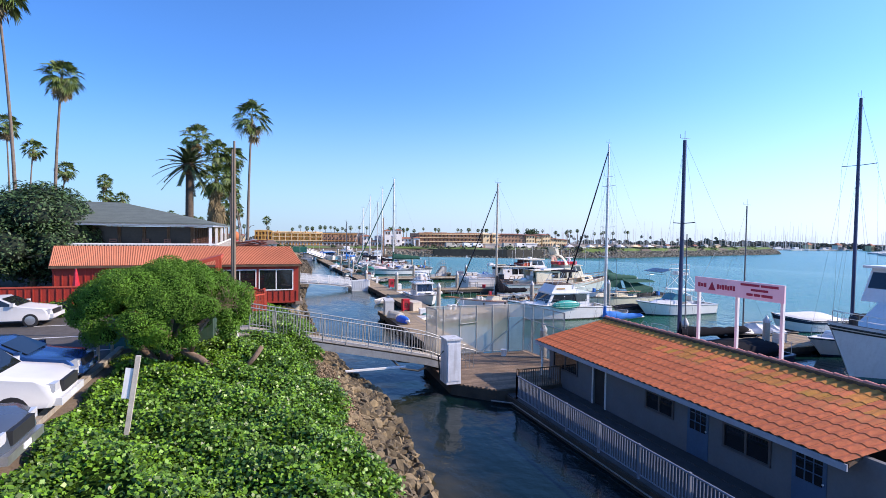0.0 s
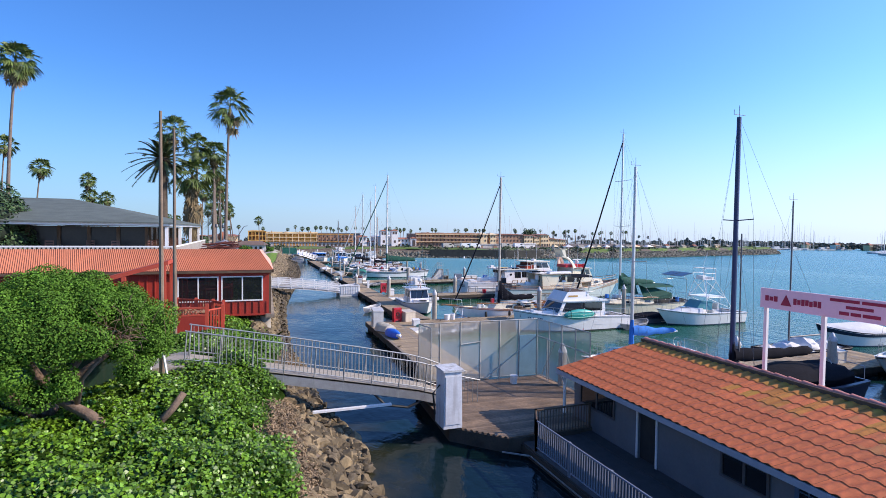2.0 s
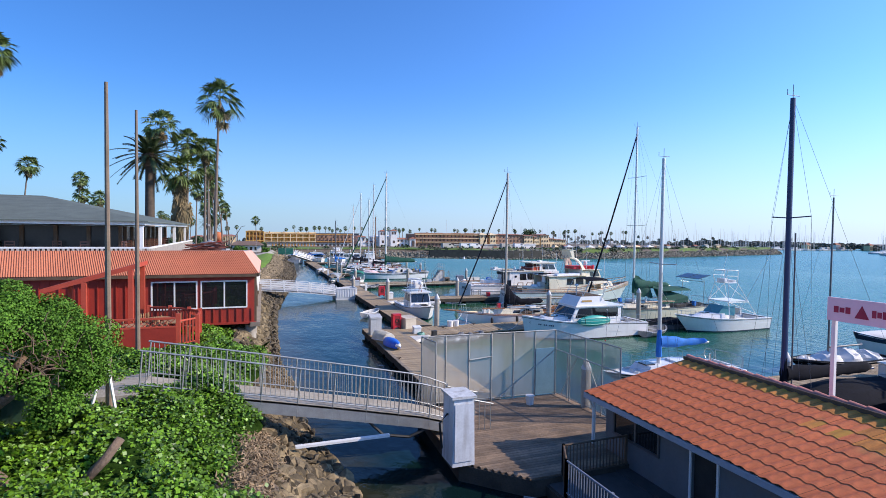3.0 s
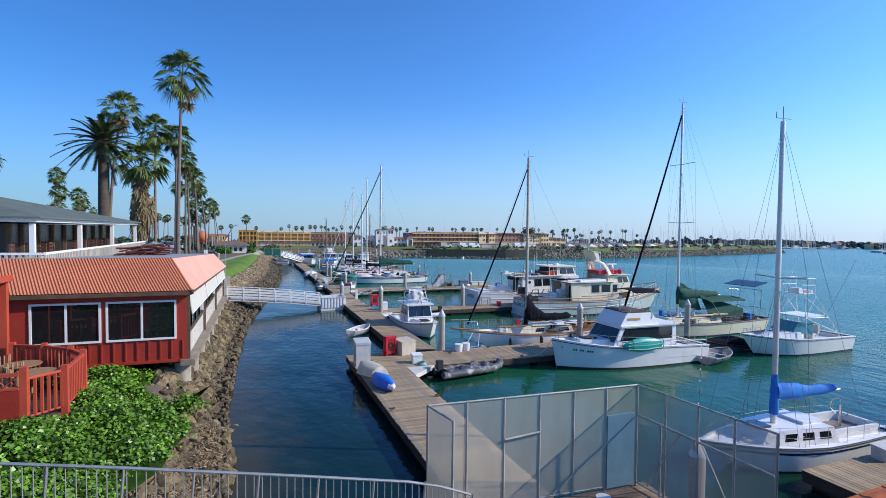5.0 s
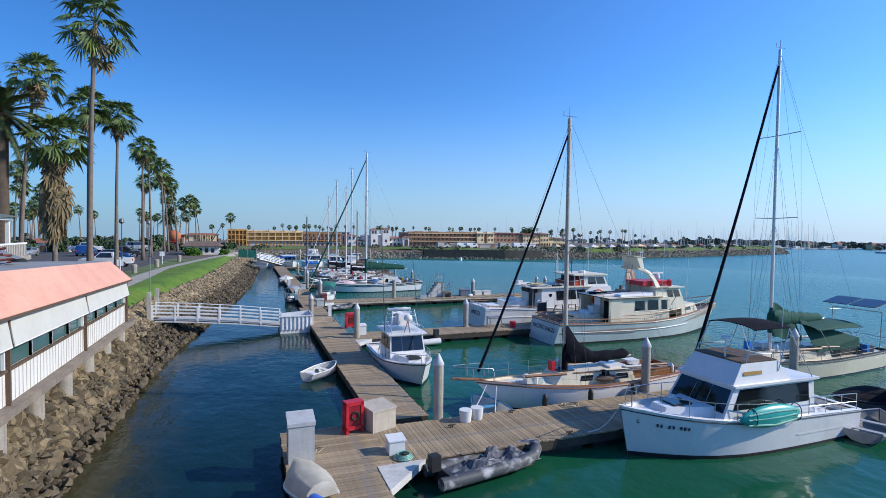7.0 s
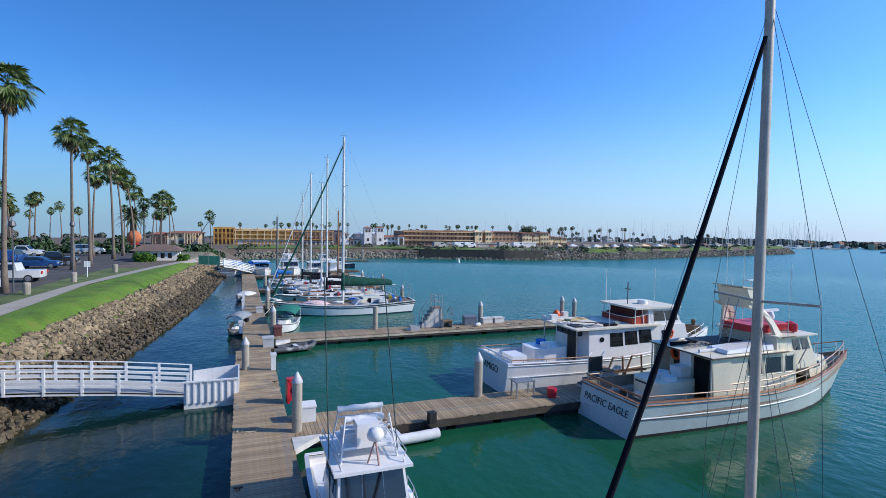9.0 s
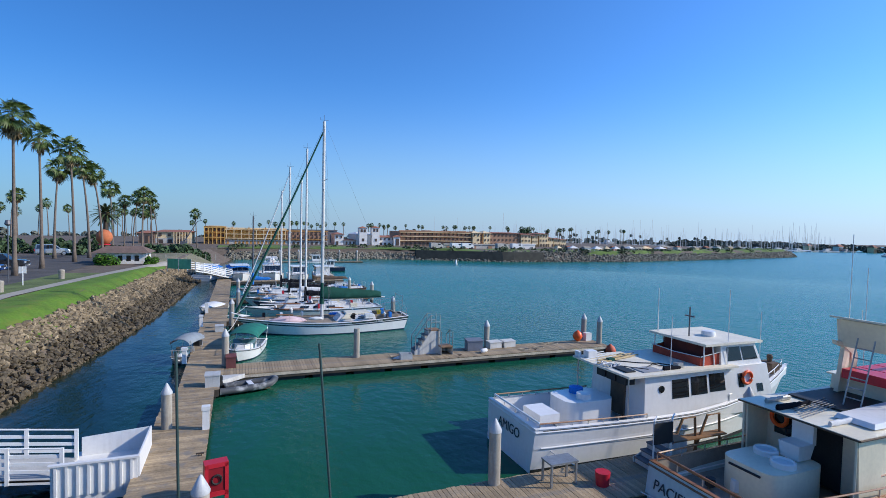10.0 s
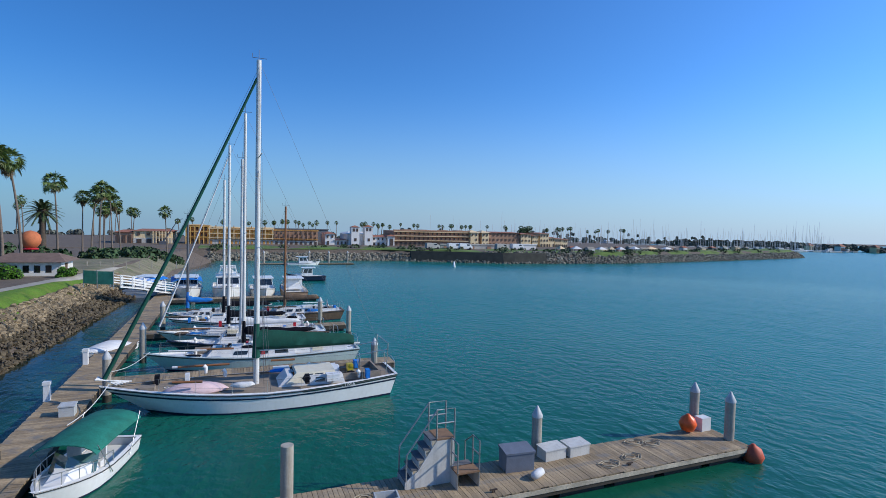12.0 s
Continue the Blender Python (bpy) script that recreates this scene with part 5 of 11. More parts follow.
        sidewin(t, s2, [(0.46, 0.66, 0.56, 0.90), (0.72, 0.93, 0.56, 0.88)])
        facewin(t, f2, [(0.03, 0.34, 0.52, 0.9), (0.35, 0.65, 0.52, 0.9), (0.66, 0.97, 0.52, 0.9)])
        plate(t, "wheelhouse_roof", 0.85, 3.45, 1.68, 3.55, 0.06, housem)
        rods(t, "roof_lip", [[(1.0, sg * 1.7, 3.58), (3.42, sg * 1.6, 3.58)] for sg in (1, -1)], 0.025, M_BROWN)
        s3, f3, b3 = house(t, "trunk_cabin", 3.7, 5.9, 1.25, 1.4, 2.2, 0.35, 0, 0.12, housem, "", 0.75)
        sidewin(t, s3, [(0.25, 0.6, 0.45, 0.8)])
        # steering arch: sickle legs, a slanting top and a cross panel
        for sg in (1, -1):
            b = B()
            pr = [(1.15, 3.58), (1.05, 4.05), (0.75, 4.48), (0.30, 4.72), (-0.15, 4.86), (-0.2, 5.0), (0.35, 4.92), (0.85, 4.72), (1.22, 4.32), (1.45, 3.85), (1.55, 3.58)]
            inn = lambda z: 0.38 * min(1.0, (z - 3.58) / 1.1)
            loft(b, [[(q[0], sg * (1.14 - inn(q[1])), q[1]) for q in pr], [(q[0], sg * (1.30 - inn(q[1])), q[1]) for q in pr]])
            part("arch_leg", b, housem, t)
        b = B()
        loft(b, [[(0.55, 1.10, 3.0), (0.95, 1.10, 3.0), (0.85, 0.95, 4.2), (0.6, 0.72, 5.1), (0.25, 0.72, 5.1)], [(0.55, 1.24, 3.0), (0.95, 1.24, 3.0), (0.85, 1.09, 4.2), (0.6, 0.86, 5.1), (0.25, 0.86, 5.1)]])
        part("arch_post", b, housem, t)
        b = B()
        loft(b, [[(0.15, -0.92, 4.78), (0.42, -0.92, 4.78), (0.30, -0.80, 5.70), (-0.20, -0.80, 5.74)], [(0.15, 0.92, 4.78), (0.42, 0.92, 4.78), (0.30, 0.80, 5.70), (-0.20, 0.80, 5.74)]])
        bevel(b, 0.03)
        part("arch_panel", b, housem, t, "", 0.6)
        b = B()
        loft(b, [[(-0.50, -0.84, 5.80), (0.55, -0.84, 5.66), (0.55, 0.84, 5.66), (-0.50, 0.84, 5.80)], [(-0.50, -0.84, 5.86), (0.55, -0.84, 5.72), (0.55, 0.84, 5.72), (-0.50, 0.84, 5.86)]])
        part("arch_top", b, housem, t)
        rods(t, "ladder_rail", [[(-0.75, q, 3.0), (-0.15, q, 5.2)] for q in (-0.35, 0.15)], 0.025, M_GALV)
        rods(t, "ladder_rung", [[(-0.75 + 0.6 * k / 7, -0.35, 3.0 + 2.2 * k / 7), (-0.75 + 0.6 * k / 7, 0.15, 3.0 + 2.2 * k / 7)] for k in range(1, 7)], 0.02, M_GALV)
        for k in range(3):
            b = B()
            box(b, 0.3 + 0.9 * k, 1.12 + 0.9 * k, -0.95 + 0.1 * k, 0.85, 3.66, 3.98)
            bevel(b, 0.05)
            part("roof_locker", b, M_REDP, t, "red roof locker", 0.6)
        rods(t, "locker_rail", [[(0.2, -1.0, 3.62), (0.2, -1.0, 4.0), (2.9, -0.85, 4.0), (2.9, -0.85, 3.62)]], 0.02, M_REDP)
        for k in range(2):
            b = B()
            lathe(b, [(0.05, -0.22), (0.16, -0.18), (0.18, 0.0), (0.16, 0.18), (0.05, 0.22)], 12, (2.6 + k * 0.35, -1.1 + 0.4 * k, 3.85))
            part("roof_float", b, M_REDP, t, "red float on the roof", 1.0)
        b = B()
        box(b, 1.9, 3.0, -0.08, 0.08, 4.45, 4.56)
        bevel(b, 0.03)
        part("radar_bar", b, M_GEL, t)
        rods(t, "radar_post", [[(2.45, 0, 3.6), (2.45, 0, 4.2)]], 0.05, M_GEL)
        b = B()
        lathe(b, [(0.2, 4.1), (0.22, 4.25), (0.14, 4.45)], 12, (2.45, 0, 0))
        part("radar_base", b, M_GEL, t, "", 1.0)
        b = B()
        box(b, 0.0, 0.5, -0.75, -0.55, 6.08, 6.12)
        part("aerial_plate", b, M_GEL, t)
        rods(t, "aerial_post", [[(0.25, -0.65, 5.64), (0.25, -0.65, 6.1)]], 0.03, M_ALU)
        rods(t, "aerial", [[(0.3, 0.7, 5.7), (0.3, 0.7, 8.6)], [(2.1, 1.2, 3.6), (2.1, 1.2, 7.4)], [(1.4, -1.66, 2.9), (1.42, -1.72, 6.9)], [(3.9, -1.4, 2.2), (4.0, -1.4, 5.6)], [(0.1, 0.2, 5.7), (0.1, 0.2, 6.1)]], 0.014, M_GEL)
        rods(t, "boat_hook", [[(2.2, -1.68, 2.3), (2.75, -1.66, 3.0)]], 0.025, M_WIRE)
        b = B()
        tube(b, [(2.5 + 0.14 * math.cos(q * math.pi / 6), -1.66, 2.15 + 0.3 * math.sin(q * math.pi / 6)) for q in range(13)], 0.02, 5)
        part("coiled_line", b, M_WCANV, t)
        # bait tank in the cockpit
        b = B()
        loft(b, [[(-4.05 + 1.15 * math.copysign(abs(math.cos(q)) ** 0.4, math.cos(q)), 0.1 + 0.9 * math.copysign(abs(math.sin(q)) ** 0.4, math.sin(q)), z) for q in np.linspace(0, 2 * math.pi, 25)[:-1]] for z in (0.75, 1.75)])
        bevel(b, 0.05)
        rods(t, "tank_slot", [[(-5.22, -0.4, 1.6), (-5.22, 0.6, 1.6)]], 0.035, M_BLACK)
        tank = part("bait_tank", b, housem, t, "cream bait tank with white tops", 0.6)
        for q in (-0.45, 0.35):
            b = B()
            lathe(b, [(0.34, 1.75), (0.34, 1.9), (0.30, 1.93), (0.28, 1.86), (0.01, 1.86)], 14, (-4.0 + 0.45 * q, 0.1 + q, 0))
            part("tank_top", b, M_GEL, tank, "", 0.8)
        b = B()
        loft(b, [[(-3.55, -0.35, 1.78), (-3.0, -0.35, 1.78), (-3.0, 0.2, 1.78), (-3.55, 0.2, 1.78)], [(-3.6, -0.4, 2.25), (-2.9, -0.4, 2.25), (-2.9, 0.25, 2.25), (-3.6, 0.25, 2.25)]])
        box(b, -3.0, -2.85, -0.4, 0.25, 2.2, 2.85)
        bevel(b, 0.04)
        part("helm_seat", b, M_GEL, t, "white moulded helm seat", 0.7)
        for k in range(4):
            b = B()
            lathe(b, [(0.1, 0.78), (0.16, 0.82), (0.14, 1.05 + 0.1 * (k % 2)), (0.02, 1.08 + 0.1 * (k % 2))], 10, (-5.6 + 0.45 * k, 0.9 - 0.5 * (k % 3), 0))
            part("cockpit_bucket", b, (M_BLACK, M_GEL, M_GALV, M_BLUEC)[k], t)
        b = B()
        tube(b, [(-2.3, 1.15 + 0.26 * math.cos(q * math.pi / 8), 2.45 + 0.26 * math.sin(q * math.pi / 8)) for q in range(17)], 0.07, 8)
        part("life_ring", b, M_ORANGE, t, "orange life ring", 1.5)
        bundle(t, "roof_clutter", -3.1, -1.3, 3.06, 3.06, 0.10, 0.10, M_WCANV, "white bundle on the roof", -0.9, 0)
        bundle(t, "roof_clutter", -3.2, -1.6, 3.05, 3.06, 0.12, 0.09, M_DARKC, "dark folded cover on the roof", 0.6, 0)
        bundle(t, "roof_clutter", -2.9, -1.7, 3.05, 3.06, 0.10, 0.10, M_GALV, "grey tackle on the roof", 1.2, 0)
        rods(t, "fishing_rod", [[(-3.2 + 0.1 * k, -0.2 + 0.13 * k, 3.03), (-1.2 + 0.1 * k, 0.1 + 0.13 * k, 3.07)] for k in range(6)], 0.015, M_WIRE)
        rods(t, "roof_prop", [[(-3.25, sg * 1.7, 0.9), (-3.25, sg * 1.7, 2.92)] for sg in (1, -1)], 0.035, housem)
    else:
        s, f, bk = house(t, "deckhouse", x(0.325), x(0.80), W * 0.42, z0, 3.0, 0.5, 0.05, 0.10, housem)
        sidewin(t, s, [(0.20, 0.325, 0.48, 0.86), (0.345, 0.47, 0.50, 0.88), (0.49, 0.615, 0.52, 0.90), (0.73, 0.77, 0.54, 0.84), (0.88, 0.93, 0.40, 0.58)])
        for sg in (1, -1):
            b = B()
            q = s(sg, 0.12, 0.7)
            lathe(b, [(0.14, 0), (0.14, 0.03), (0.10, 0.035)], 14)
            o = part("porthole", b, M_DGLASS, t)
            o.matrix_basis = Matrix.Translation(q) @ pose(0, 0, 0, 90 if sg < 0 else -90, 0, 0)
        roofm = mat("cream_roof_paint", (0.80, 0.73, 0.58), 0.6, 0, 0.12, 1.0, 0.1, 30)
        plate(t, "house_roof", x(0.265), x(0.64), W * 0.45, 3.0, 0.08, roofm)
        rods(t, "bamboo_pole", [[(x(0.27) + 0.1 * k, 0.2 + 0.12 * k, 3.11 + 0.02 * (k % 2)), (x(0.42) + 0.25 * (k % 3), 0.75 + 0.09 * k, 3.13)] for k in range(7)], 0.022, mat("bamboo", (0.52, 0.38, 0.18), 0.6, 0, 0.2, 6))
        rr = random.Random(31)
        for k in range(5):
            b = B()
            cx, cy = x(0.275) + 0.25 * (k % 3), -0.25 + 0.35 * (k % 2)
            tube(b, [(cx + 0.2 * math.cos(a * 0.8 + k) + rr.uniform(-0.06, 0.06), cy + 0.2 * math.sin(a * 0.8 + k) + rr.uniform(-0.06, 0.06), 3.1 + rr.uniform(0, 0.1)) for a in range(12)], 0.02, 4)
            part("rope_tangle", b, M_WCANV, t)
        for cx, cy, sx, sy, hz_, mm, nm in ((0.30, 1.25, 0.45, 0.35, 0.30, M_GEL, "roof_box"), (0.275, 1.6, 0.12, 0.3, 0.22, M_GEL, "roof_box"), (0.30, -0.75, 0.45, 1.0, 0.05, M_BLACK, "solar_mat"), (0.36, -1.1, 0.9, 0.7, 0.03, mat("grey_nonslip", (0.30, 0.31, 0.33), 0.9, 0, 0.2, 4), "deck_mat"), (0.33, 0.5, 0.3, 0.2, 0.12, M_GREEN, "net_bag"), (0.46, -1.2, 0.3, 0.25, 0.2, M_GALV, "roof_box")):
            b = B()
            box(b, x(cx) - sx / 2, x(cx) + sx / 2, cy - sy / 2, cy + sy / 2, 3.085, 3.085 + hz_)
            bevel(b, 0.012)
            part(nm, b, mm, t)
        rods(t, "roof_hose", [[(x(0.34), 0.4, 3.1), (x(0.39), -0.2, 3.1), (x(0.44), -0.5, 3.1), (x(0.47), -1.3, 3.12)], [(x(0.37), -0.9, 3.11), (x(0.41), -0.6, 3.13), (x(0.43), -1.0, 3.11), (x(0.45), -1.4, 3.11)], [(x(0.30), -0.2, 3.12), (x(0.36), -1.2, 3.12)]], 0.022, M_BLACK)
        bundle(t, "roof_clutter", x(0.40), x(0.46), 3.12, 3.12, 0.12, 0.08, M_DARKC, "dark folded cover on the roof", -1.35, 0)
        h.stripe("house_line", 0.93, 0.97, M_BLACK, 0.02, 0.97)
        s2, f2, b2 = house(t, "wheelhouse", x(0.60), x(0.76), W * 0.37, 2.9, 3.9, 0.45, 0.0, 0.10, housem)
        sidewin(t, s2, [(0.16, 0.52, 0.30, 0.88), (0.56, 0.93, 0.30, 0.86)])
        facewin(t, f2, [(0.03, 0.34, 0.3, 0.88), (0.35, 0.65, 0.3, 0.88), (0.66, 0.97, 0.3, 0.88)])
        plate(t, "hard_top", x(0.53), x(0.745), W * 0.40, 3.92, 0.10, roofm)
        rods(t, "rail_rope", [[(x(0.53) - 0.03, -1.32, 3.46), (x(0.53) - 0.05, 0.0, 3.40), (x(0.53) - 0.03, 1.32, 3.46)], [(x(0.53), -1.34, 3.46), (x(0.60), -1.34, 3.6)]], 0.02, M_WCANV)
        b = B()
        for sg in (1, -1):
            slab(b, [(x(0.53), sg * 1.3, 3.05), (x(0.60), sg * 1.3, 3.05), (x(0.60), sg * 1.3, 3.55), (x(0.53), sg * 1.3, 3.4)], 0.02)
        slab(b, [(x(0.53), -1.3, 3.05), (x(0.53), 1.3, 3.05), (x(0.53), 1.3, 3.4), (x(0.53), -1.3, 3.4)], 0.02)
        part("bridge_screen", b, mat("maroon_canvas", (0.42, 0.055, 0.025), 0.8, 0, 0.25, 2), t, "orange-red canvas round the bridge")
        b = B()
        box(b, x(0.56), x(0.59), -1.1, 1.1, 3.08, 3.8)
        part("bridge_console", b, mat("dark_red_screen", (0.12, 0.02, 0.015), 0.8, 0, 0.3, 3), t, "dark red screened bridge")
        rods(t, "roof_prop", [[(x(0.54), sg * 1.35, 3.05), (x(0.54), sg * 1.35, 3.94)] for sg in (1, -1)] + [[(x(0.58), sg * 1.35, 3.05), (x(0.57), sg * 1.35, 3.94)] for sg in (1, -1)], 0.03, housem)
        rods(t, "aerial", [[(x(0.54), 1.2, 3.97), (x(0.54), 1.2, 6.0)], [(x(0.55), 1.3, 3.97), (x(0.545), 1.3, 5.5)], [(x(0.42), -1.4, 3.0), (x(0.42), -1.4, 5.2)], [(x(0.62), -1.45, 3.0), (x(0.62), -1.45, 6.2)], [(x(0.75), -1.4, 2.9), (x(0.75), -1.4, 5.2)]], 0.014, M_GEL)
        rods(t, "mast_pole", [[(x(0.58), 0, 3.97), (x(0.58), 0, 5.3)], [(x(0.58), -0.25, 4.9), (x(0.58), 0.25, 4.9)]], 0.035, M_WIRE)
        b = B()
        lathe(b, [(0.28, 4.01), (0.30, 4.12), (0.26, 4.24), (0.05, 4.27)], 16, (x(0.64), -0.2, 0))
        part("radar_dome", b, M_GEL, t, "white radar dome", 1.0)
        b = B()
        q = s(-1, 0.80, 0.74)
        tube(b, [(q.x + 0.26 * math.cos(a * math.pi / 8), q.y - 0.06, q.z + 0.26 * math.sin(a * math.pi / 8)) for a in range(17)], 0.06, 8)
        part("life_ring", b, M_ORANGE, t, "orange life ring on the cabin side", 1.5)
        b = B()
        box(b, x(0.32), x(0.329), -0.55, 0.25, 1.1, 2.8)
        part("cabin_door", b, M_BROWN, t, "dark brown cabin door")
        b = B()
        loft(b, [[(x(0.205) + 1.1 * math.copysign(abs(math.cos(q)) ** 0.45, math.cos(q)), -0.1 + 0.8 * math.copysign(abs(math.sin(q)) ** 0.45, math.sin(q)), z) for q in np.linspace(0, 2 * math.pi, 25)[:-1]] for z in (0.9, 2.0)])
        bevel(b, 0.04)
        tank = part("bait_tank", b, M_GEL, t, "white bait tank with blue lids", 0.6)
        for q in (-0.4, 0.35):
            b = B()
            lathe(b, [(0.28, 2.0), (0.28, 2.22), (0.24, 2.24), (0.01, 2.24)], 14, (x(0.2) + 0.25 * q, -0.1 + q, 0))
            part("tank_top", b, M_GEL if q < 0 else M_BLUEC, tank, "", 0.8)
        b = B()
        box(b, x(0.045), x(0.10), -1.0, 0.2, 1.4, 1.75)
        bevel(b, 0.04)
        part("stern_locker", b, M_GEL, t)
        rods(t, "rod_rack", [[(x(0.265), k, 3.1), (x(0.37), k + 0.2, 3.16)] for k in np.linspace(0.7, 1.5, 4)], 0.02, M_WCANV)
        for k in range(3):
            b = B()
            box(b, x(0.28), x(0.31), -1.3 + 0.6 * k, -0.8 + 0.6 * k, 2.62, 2.92)
            part("crate", b, M_BLACK, t, "black crate under the roof edge")
        rods(t, "roof_prop_aft", [[(x(0.275), sg * W * 0.40, 0.9), (x(0.275), sg * W * 0.40, 3.0)] for sg in (1, -1)], 0.03, M_STEEL)
        h.railing("bow_rail", 0.62, 0.96, 0.3, M_GEL, 6, 0.02, False, 0.10)
        b = B()
        box(b, x(0.90), x(0.935), -0.35, 0.35, 2.0, 2.5)
        lathe(b, [(0.1, 2.5), (0.14, 2.75), (0.1, 2.85)], 10, (x(0.92), 0, 0))
        part("anchor_winch", b, M_BROWN, t)
    if eagle:
        # the upperworks sit a little aft on the long hull
        for o in t.children:
            if o not in before:
                o.location.x -= 0.65
    # name across the transom
    za = h.zsheer(0) * (0.62 if eagle else 0.66)
    xs = h.pt(0, 0.62, 1)[0] - 0.02
    lean = math.degrees(math.atan2(h.srake, h.zsheer(0)))
    plain_text(t, text, 0.42 if eagle else 0.5, Matrix.Translation((xs, 0, za)) @ pose(0, 0, 0, 0, 0, -90) @ pose(0, 0, 0, 90 + lean, 0, 0), mat("lettering_black", (0.02, 0.03, 0.04), 0.5), "name_lettering", "boat name in dark capitals")
    if eagle:
        b = B()
        for k in range(9):
            box(b, xs + 0.10, xs + 0.125, 0.6 - k * 0.14 - 0.05, 0.6 - k * 0.14 + 0.05, za - 0.42, za - 0.34)
        part("home_port_bars", b, mat("lettering_grey", (0.25, 0.3, 0.3), 0.5), t)
    return t


fishing_boat("fishing_boat", moor(35.25, 54.85, 0), 15.7, 4.2, "cream and grey-green fishing boat with brown rails", "PACIFIC EAGLE", M_HULLG, M_GELB, M_TEAK, True)
fishing_boat("fishing_boat", moor(32.7, 61.3, 0), 15.2, 3.9, "white fishing boat with brown rails and orange life ring", "AMIGO", M_GEL, M_GEL, M_GEL, False)

# sailing boats
def deck_clutter(t, h, seed, n=16, zc=1.05):
    """Bags, cans, vents, boards and a folded panel lying about a yacht's deck."""
    rnd = random.Random(seed)
    L, W = h.L, h.W
    for k in range(n):
        x = rnd.uniform(-0.44, 0.36) * L
        y = rnd.choice((-1, 1)) * rnd.uniform(0.10, 0.34) * W * (1.0 if x < 0.15 * L else 0.6)
        z = zc + (0.40 if abs(y) < 0.2 * W and -0.1 * L < x < 0.2 * L else 0.06)
        b2 = B()
        kind = k % 5
        if kind == 0:
            a, w, hh = rnd.uniform(0.25, 0.6), rnd.uniform(0.16, 0.26), rnd.uniform(0.14, 0.26)
            loft(b2, [[(x + a * math.cos(q) * f, y + w * math.sin(q) * f, z + hh * g) for q in np.linspace(0, 5.6, 9)] for f, g in ((0.8, 0.0), (1.0, 0.35), (0.8, 0.8), (0.25, 1.0))])
            part("sail_bag", b2, rnd.choice((M_WCANV, M_DARKC, M_BROWN, M_BLUEC)), t, "", 1.0)
        elif kind == 1:
            box(b2, x, x + 0.2, y, y + 0.34, z, z + 0.42)
            bevel(b2, 0.03)
            part("fuel_can", b2, rnd.choice((M_REDP, M_WHITE, M_DARKC, M_BLUEC)), t)
        elif kind == 2:
            tube(b2, [(x, y, z), (x, y, z + 0.28), (x + 0.1, y, z + 0.36)], 0.07, 8, 0.11)
            part("vent_cowl", b2, M_GEL, t, "", 1.0)
        elif kind == 3:
            sg = 1 if y > 0 else -1
            tube(b2, [(x, sg * W * 0.36, zc + 0.55), (x + rnd.uniform(1.2, 2.4), sg * W * 0.34, zc + 0.6)], 0.06, 6)
            part("lashed_board", b2, rnd.choice((M_TEAK, M_BROWN, M_WCANV)), t)
        else:
            box(b2, x, x + rnd.uniform(0.5, 0.9), y - 0.25, y + 0.25, z, z + rnd.uniform(0.15, 0.35))
            bevel(b2, 0.02)
            part("deck_box", b2, rnd.choice((M_GEL, M_TEAKD, M_GELB, M_HULLG)), t)


M_BOXD = mat("dull_deck_paint", (0.30, 0.30, 0.29), 0.8, 0, 0.2, 2)
t, h = sailboat("sailing_ketch", moor(22.2, 43.5, 180), 10.6, 2.8, "old sailing boat with teak rails and dark furled sail", 0.95, 12.4, 3.6, M_DARKC, M_GEL, mat("bare_mast", (0.50, 0.44, 0.36), 0.5, 0, 0.15, 2, streak=0.3), M_DARKC, None, 1.35, 1.0, 1.1, (-0.2, 0.18, 0.42), (0.53,), M_TEAK, M_GELB, stay_r=0.062, boom_z=1.75, cover_r=(0.36, 0.22), r=0.088)
deck_clutter(t, h, 31, 18, 1.0)
b = B()
rings = []
for i in range(11):
    u = i / 10
    top_ = 3.55 - 1.45 * min(1.0, u * 2.2) ** 0.7 + 0.07 * math.sin(i * 2.1)
    low_ = 1.75 - 0.12 * math.sin(math.pi * u) + 0.05 * math.sin(i * 3.3)
    w_ = 0.16 + 0.10 * math.sin(math.pi * u)
    rings.append([(0.98 - 3.2 * u + 0.04 * math.sin(3 * a + i), w_ * math.cos(a) * (1 + 0.25 * math.sin(2.3 * i + a)), (top_ + low_) / 2 + (top_ - low_) / 2 * math.sin(a)) for a in np.linspace(0, 2 * math.pi, 11)[:-1]])
loft(b, rings)
part("lowered_sail", b, M_DARKC, t, "dark sail dropped in folds round the mast", 0.9)
b = B()
tube(b, [(4.9, 0, 1.35), (6.3, 0, 1.5)], 0.06, 8)
part("bowsprit", b, M_TEAK, t)
rods(t, "bowsprit_rail", [[(4.6, sg * 0.5, 1.35), (4.7, sg * 0.5, 1.9), (6.2, sg * 0.15, 2.0), (6.25, 0, 2.0)] for sg in (1, -1)] + [[(5.5, sg * 0.3, 1.5), (5.5, sg * 0.3, 1.95)] for sg in (1, -1)], 0.018, M_STEEL)
for k in range(3):
    fender(t, -1.5 + k * 2.2, 1.55, 0.7, M_BLACK)

t, h = sailboat("sailing_boat", moor(35.7, 43.75, 180), 13.4, 3.4, "white sailing boat with green sail cover and solar panels", 1.35, 17.2, 4.2, M_GREEN, M_GELB, M_ALU, M_DARKC, None, 1.3, 0.95, 1.0, (-0.14, 0.25, 0.4), (0.45, 0.72), M_BLACK, M_GELB, 0.09, 0.75, (0.52, 0.25), boom_z=2.75)
deck_clutter(t, h, 44, 16, 0.95)
b = B()
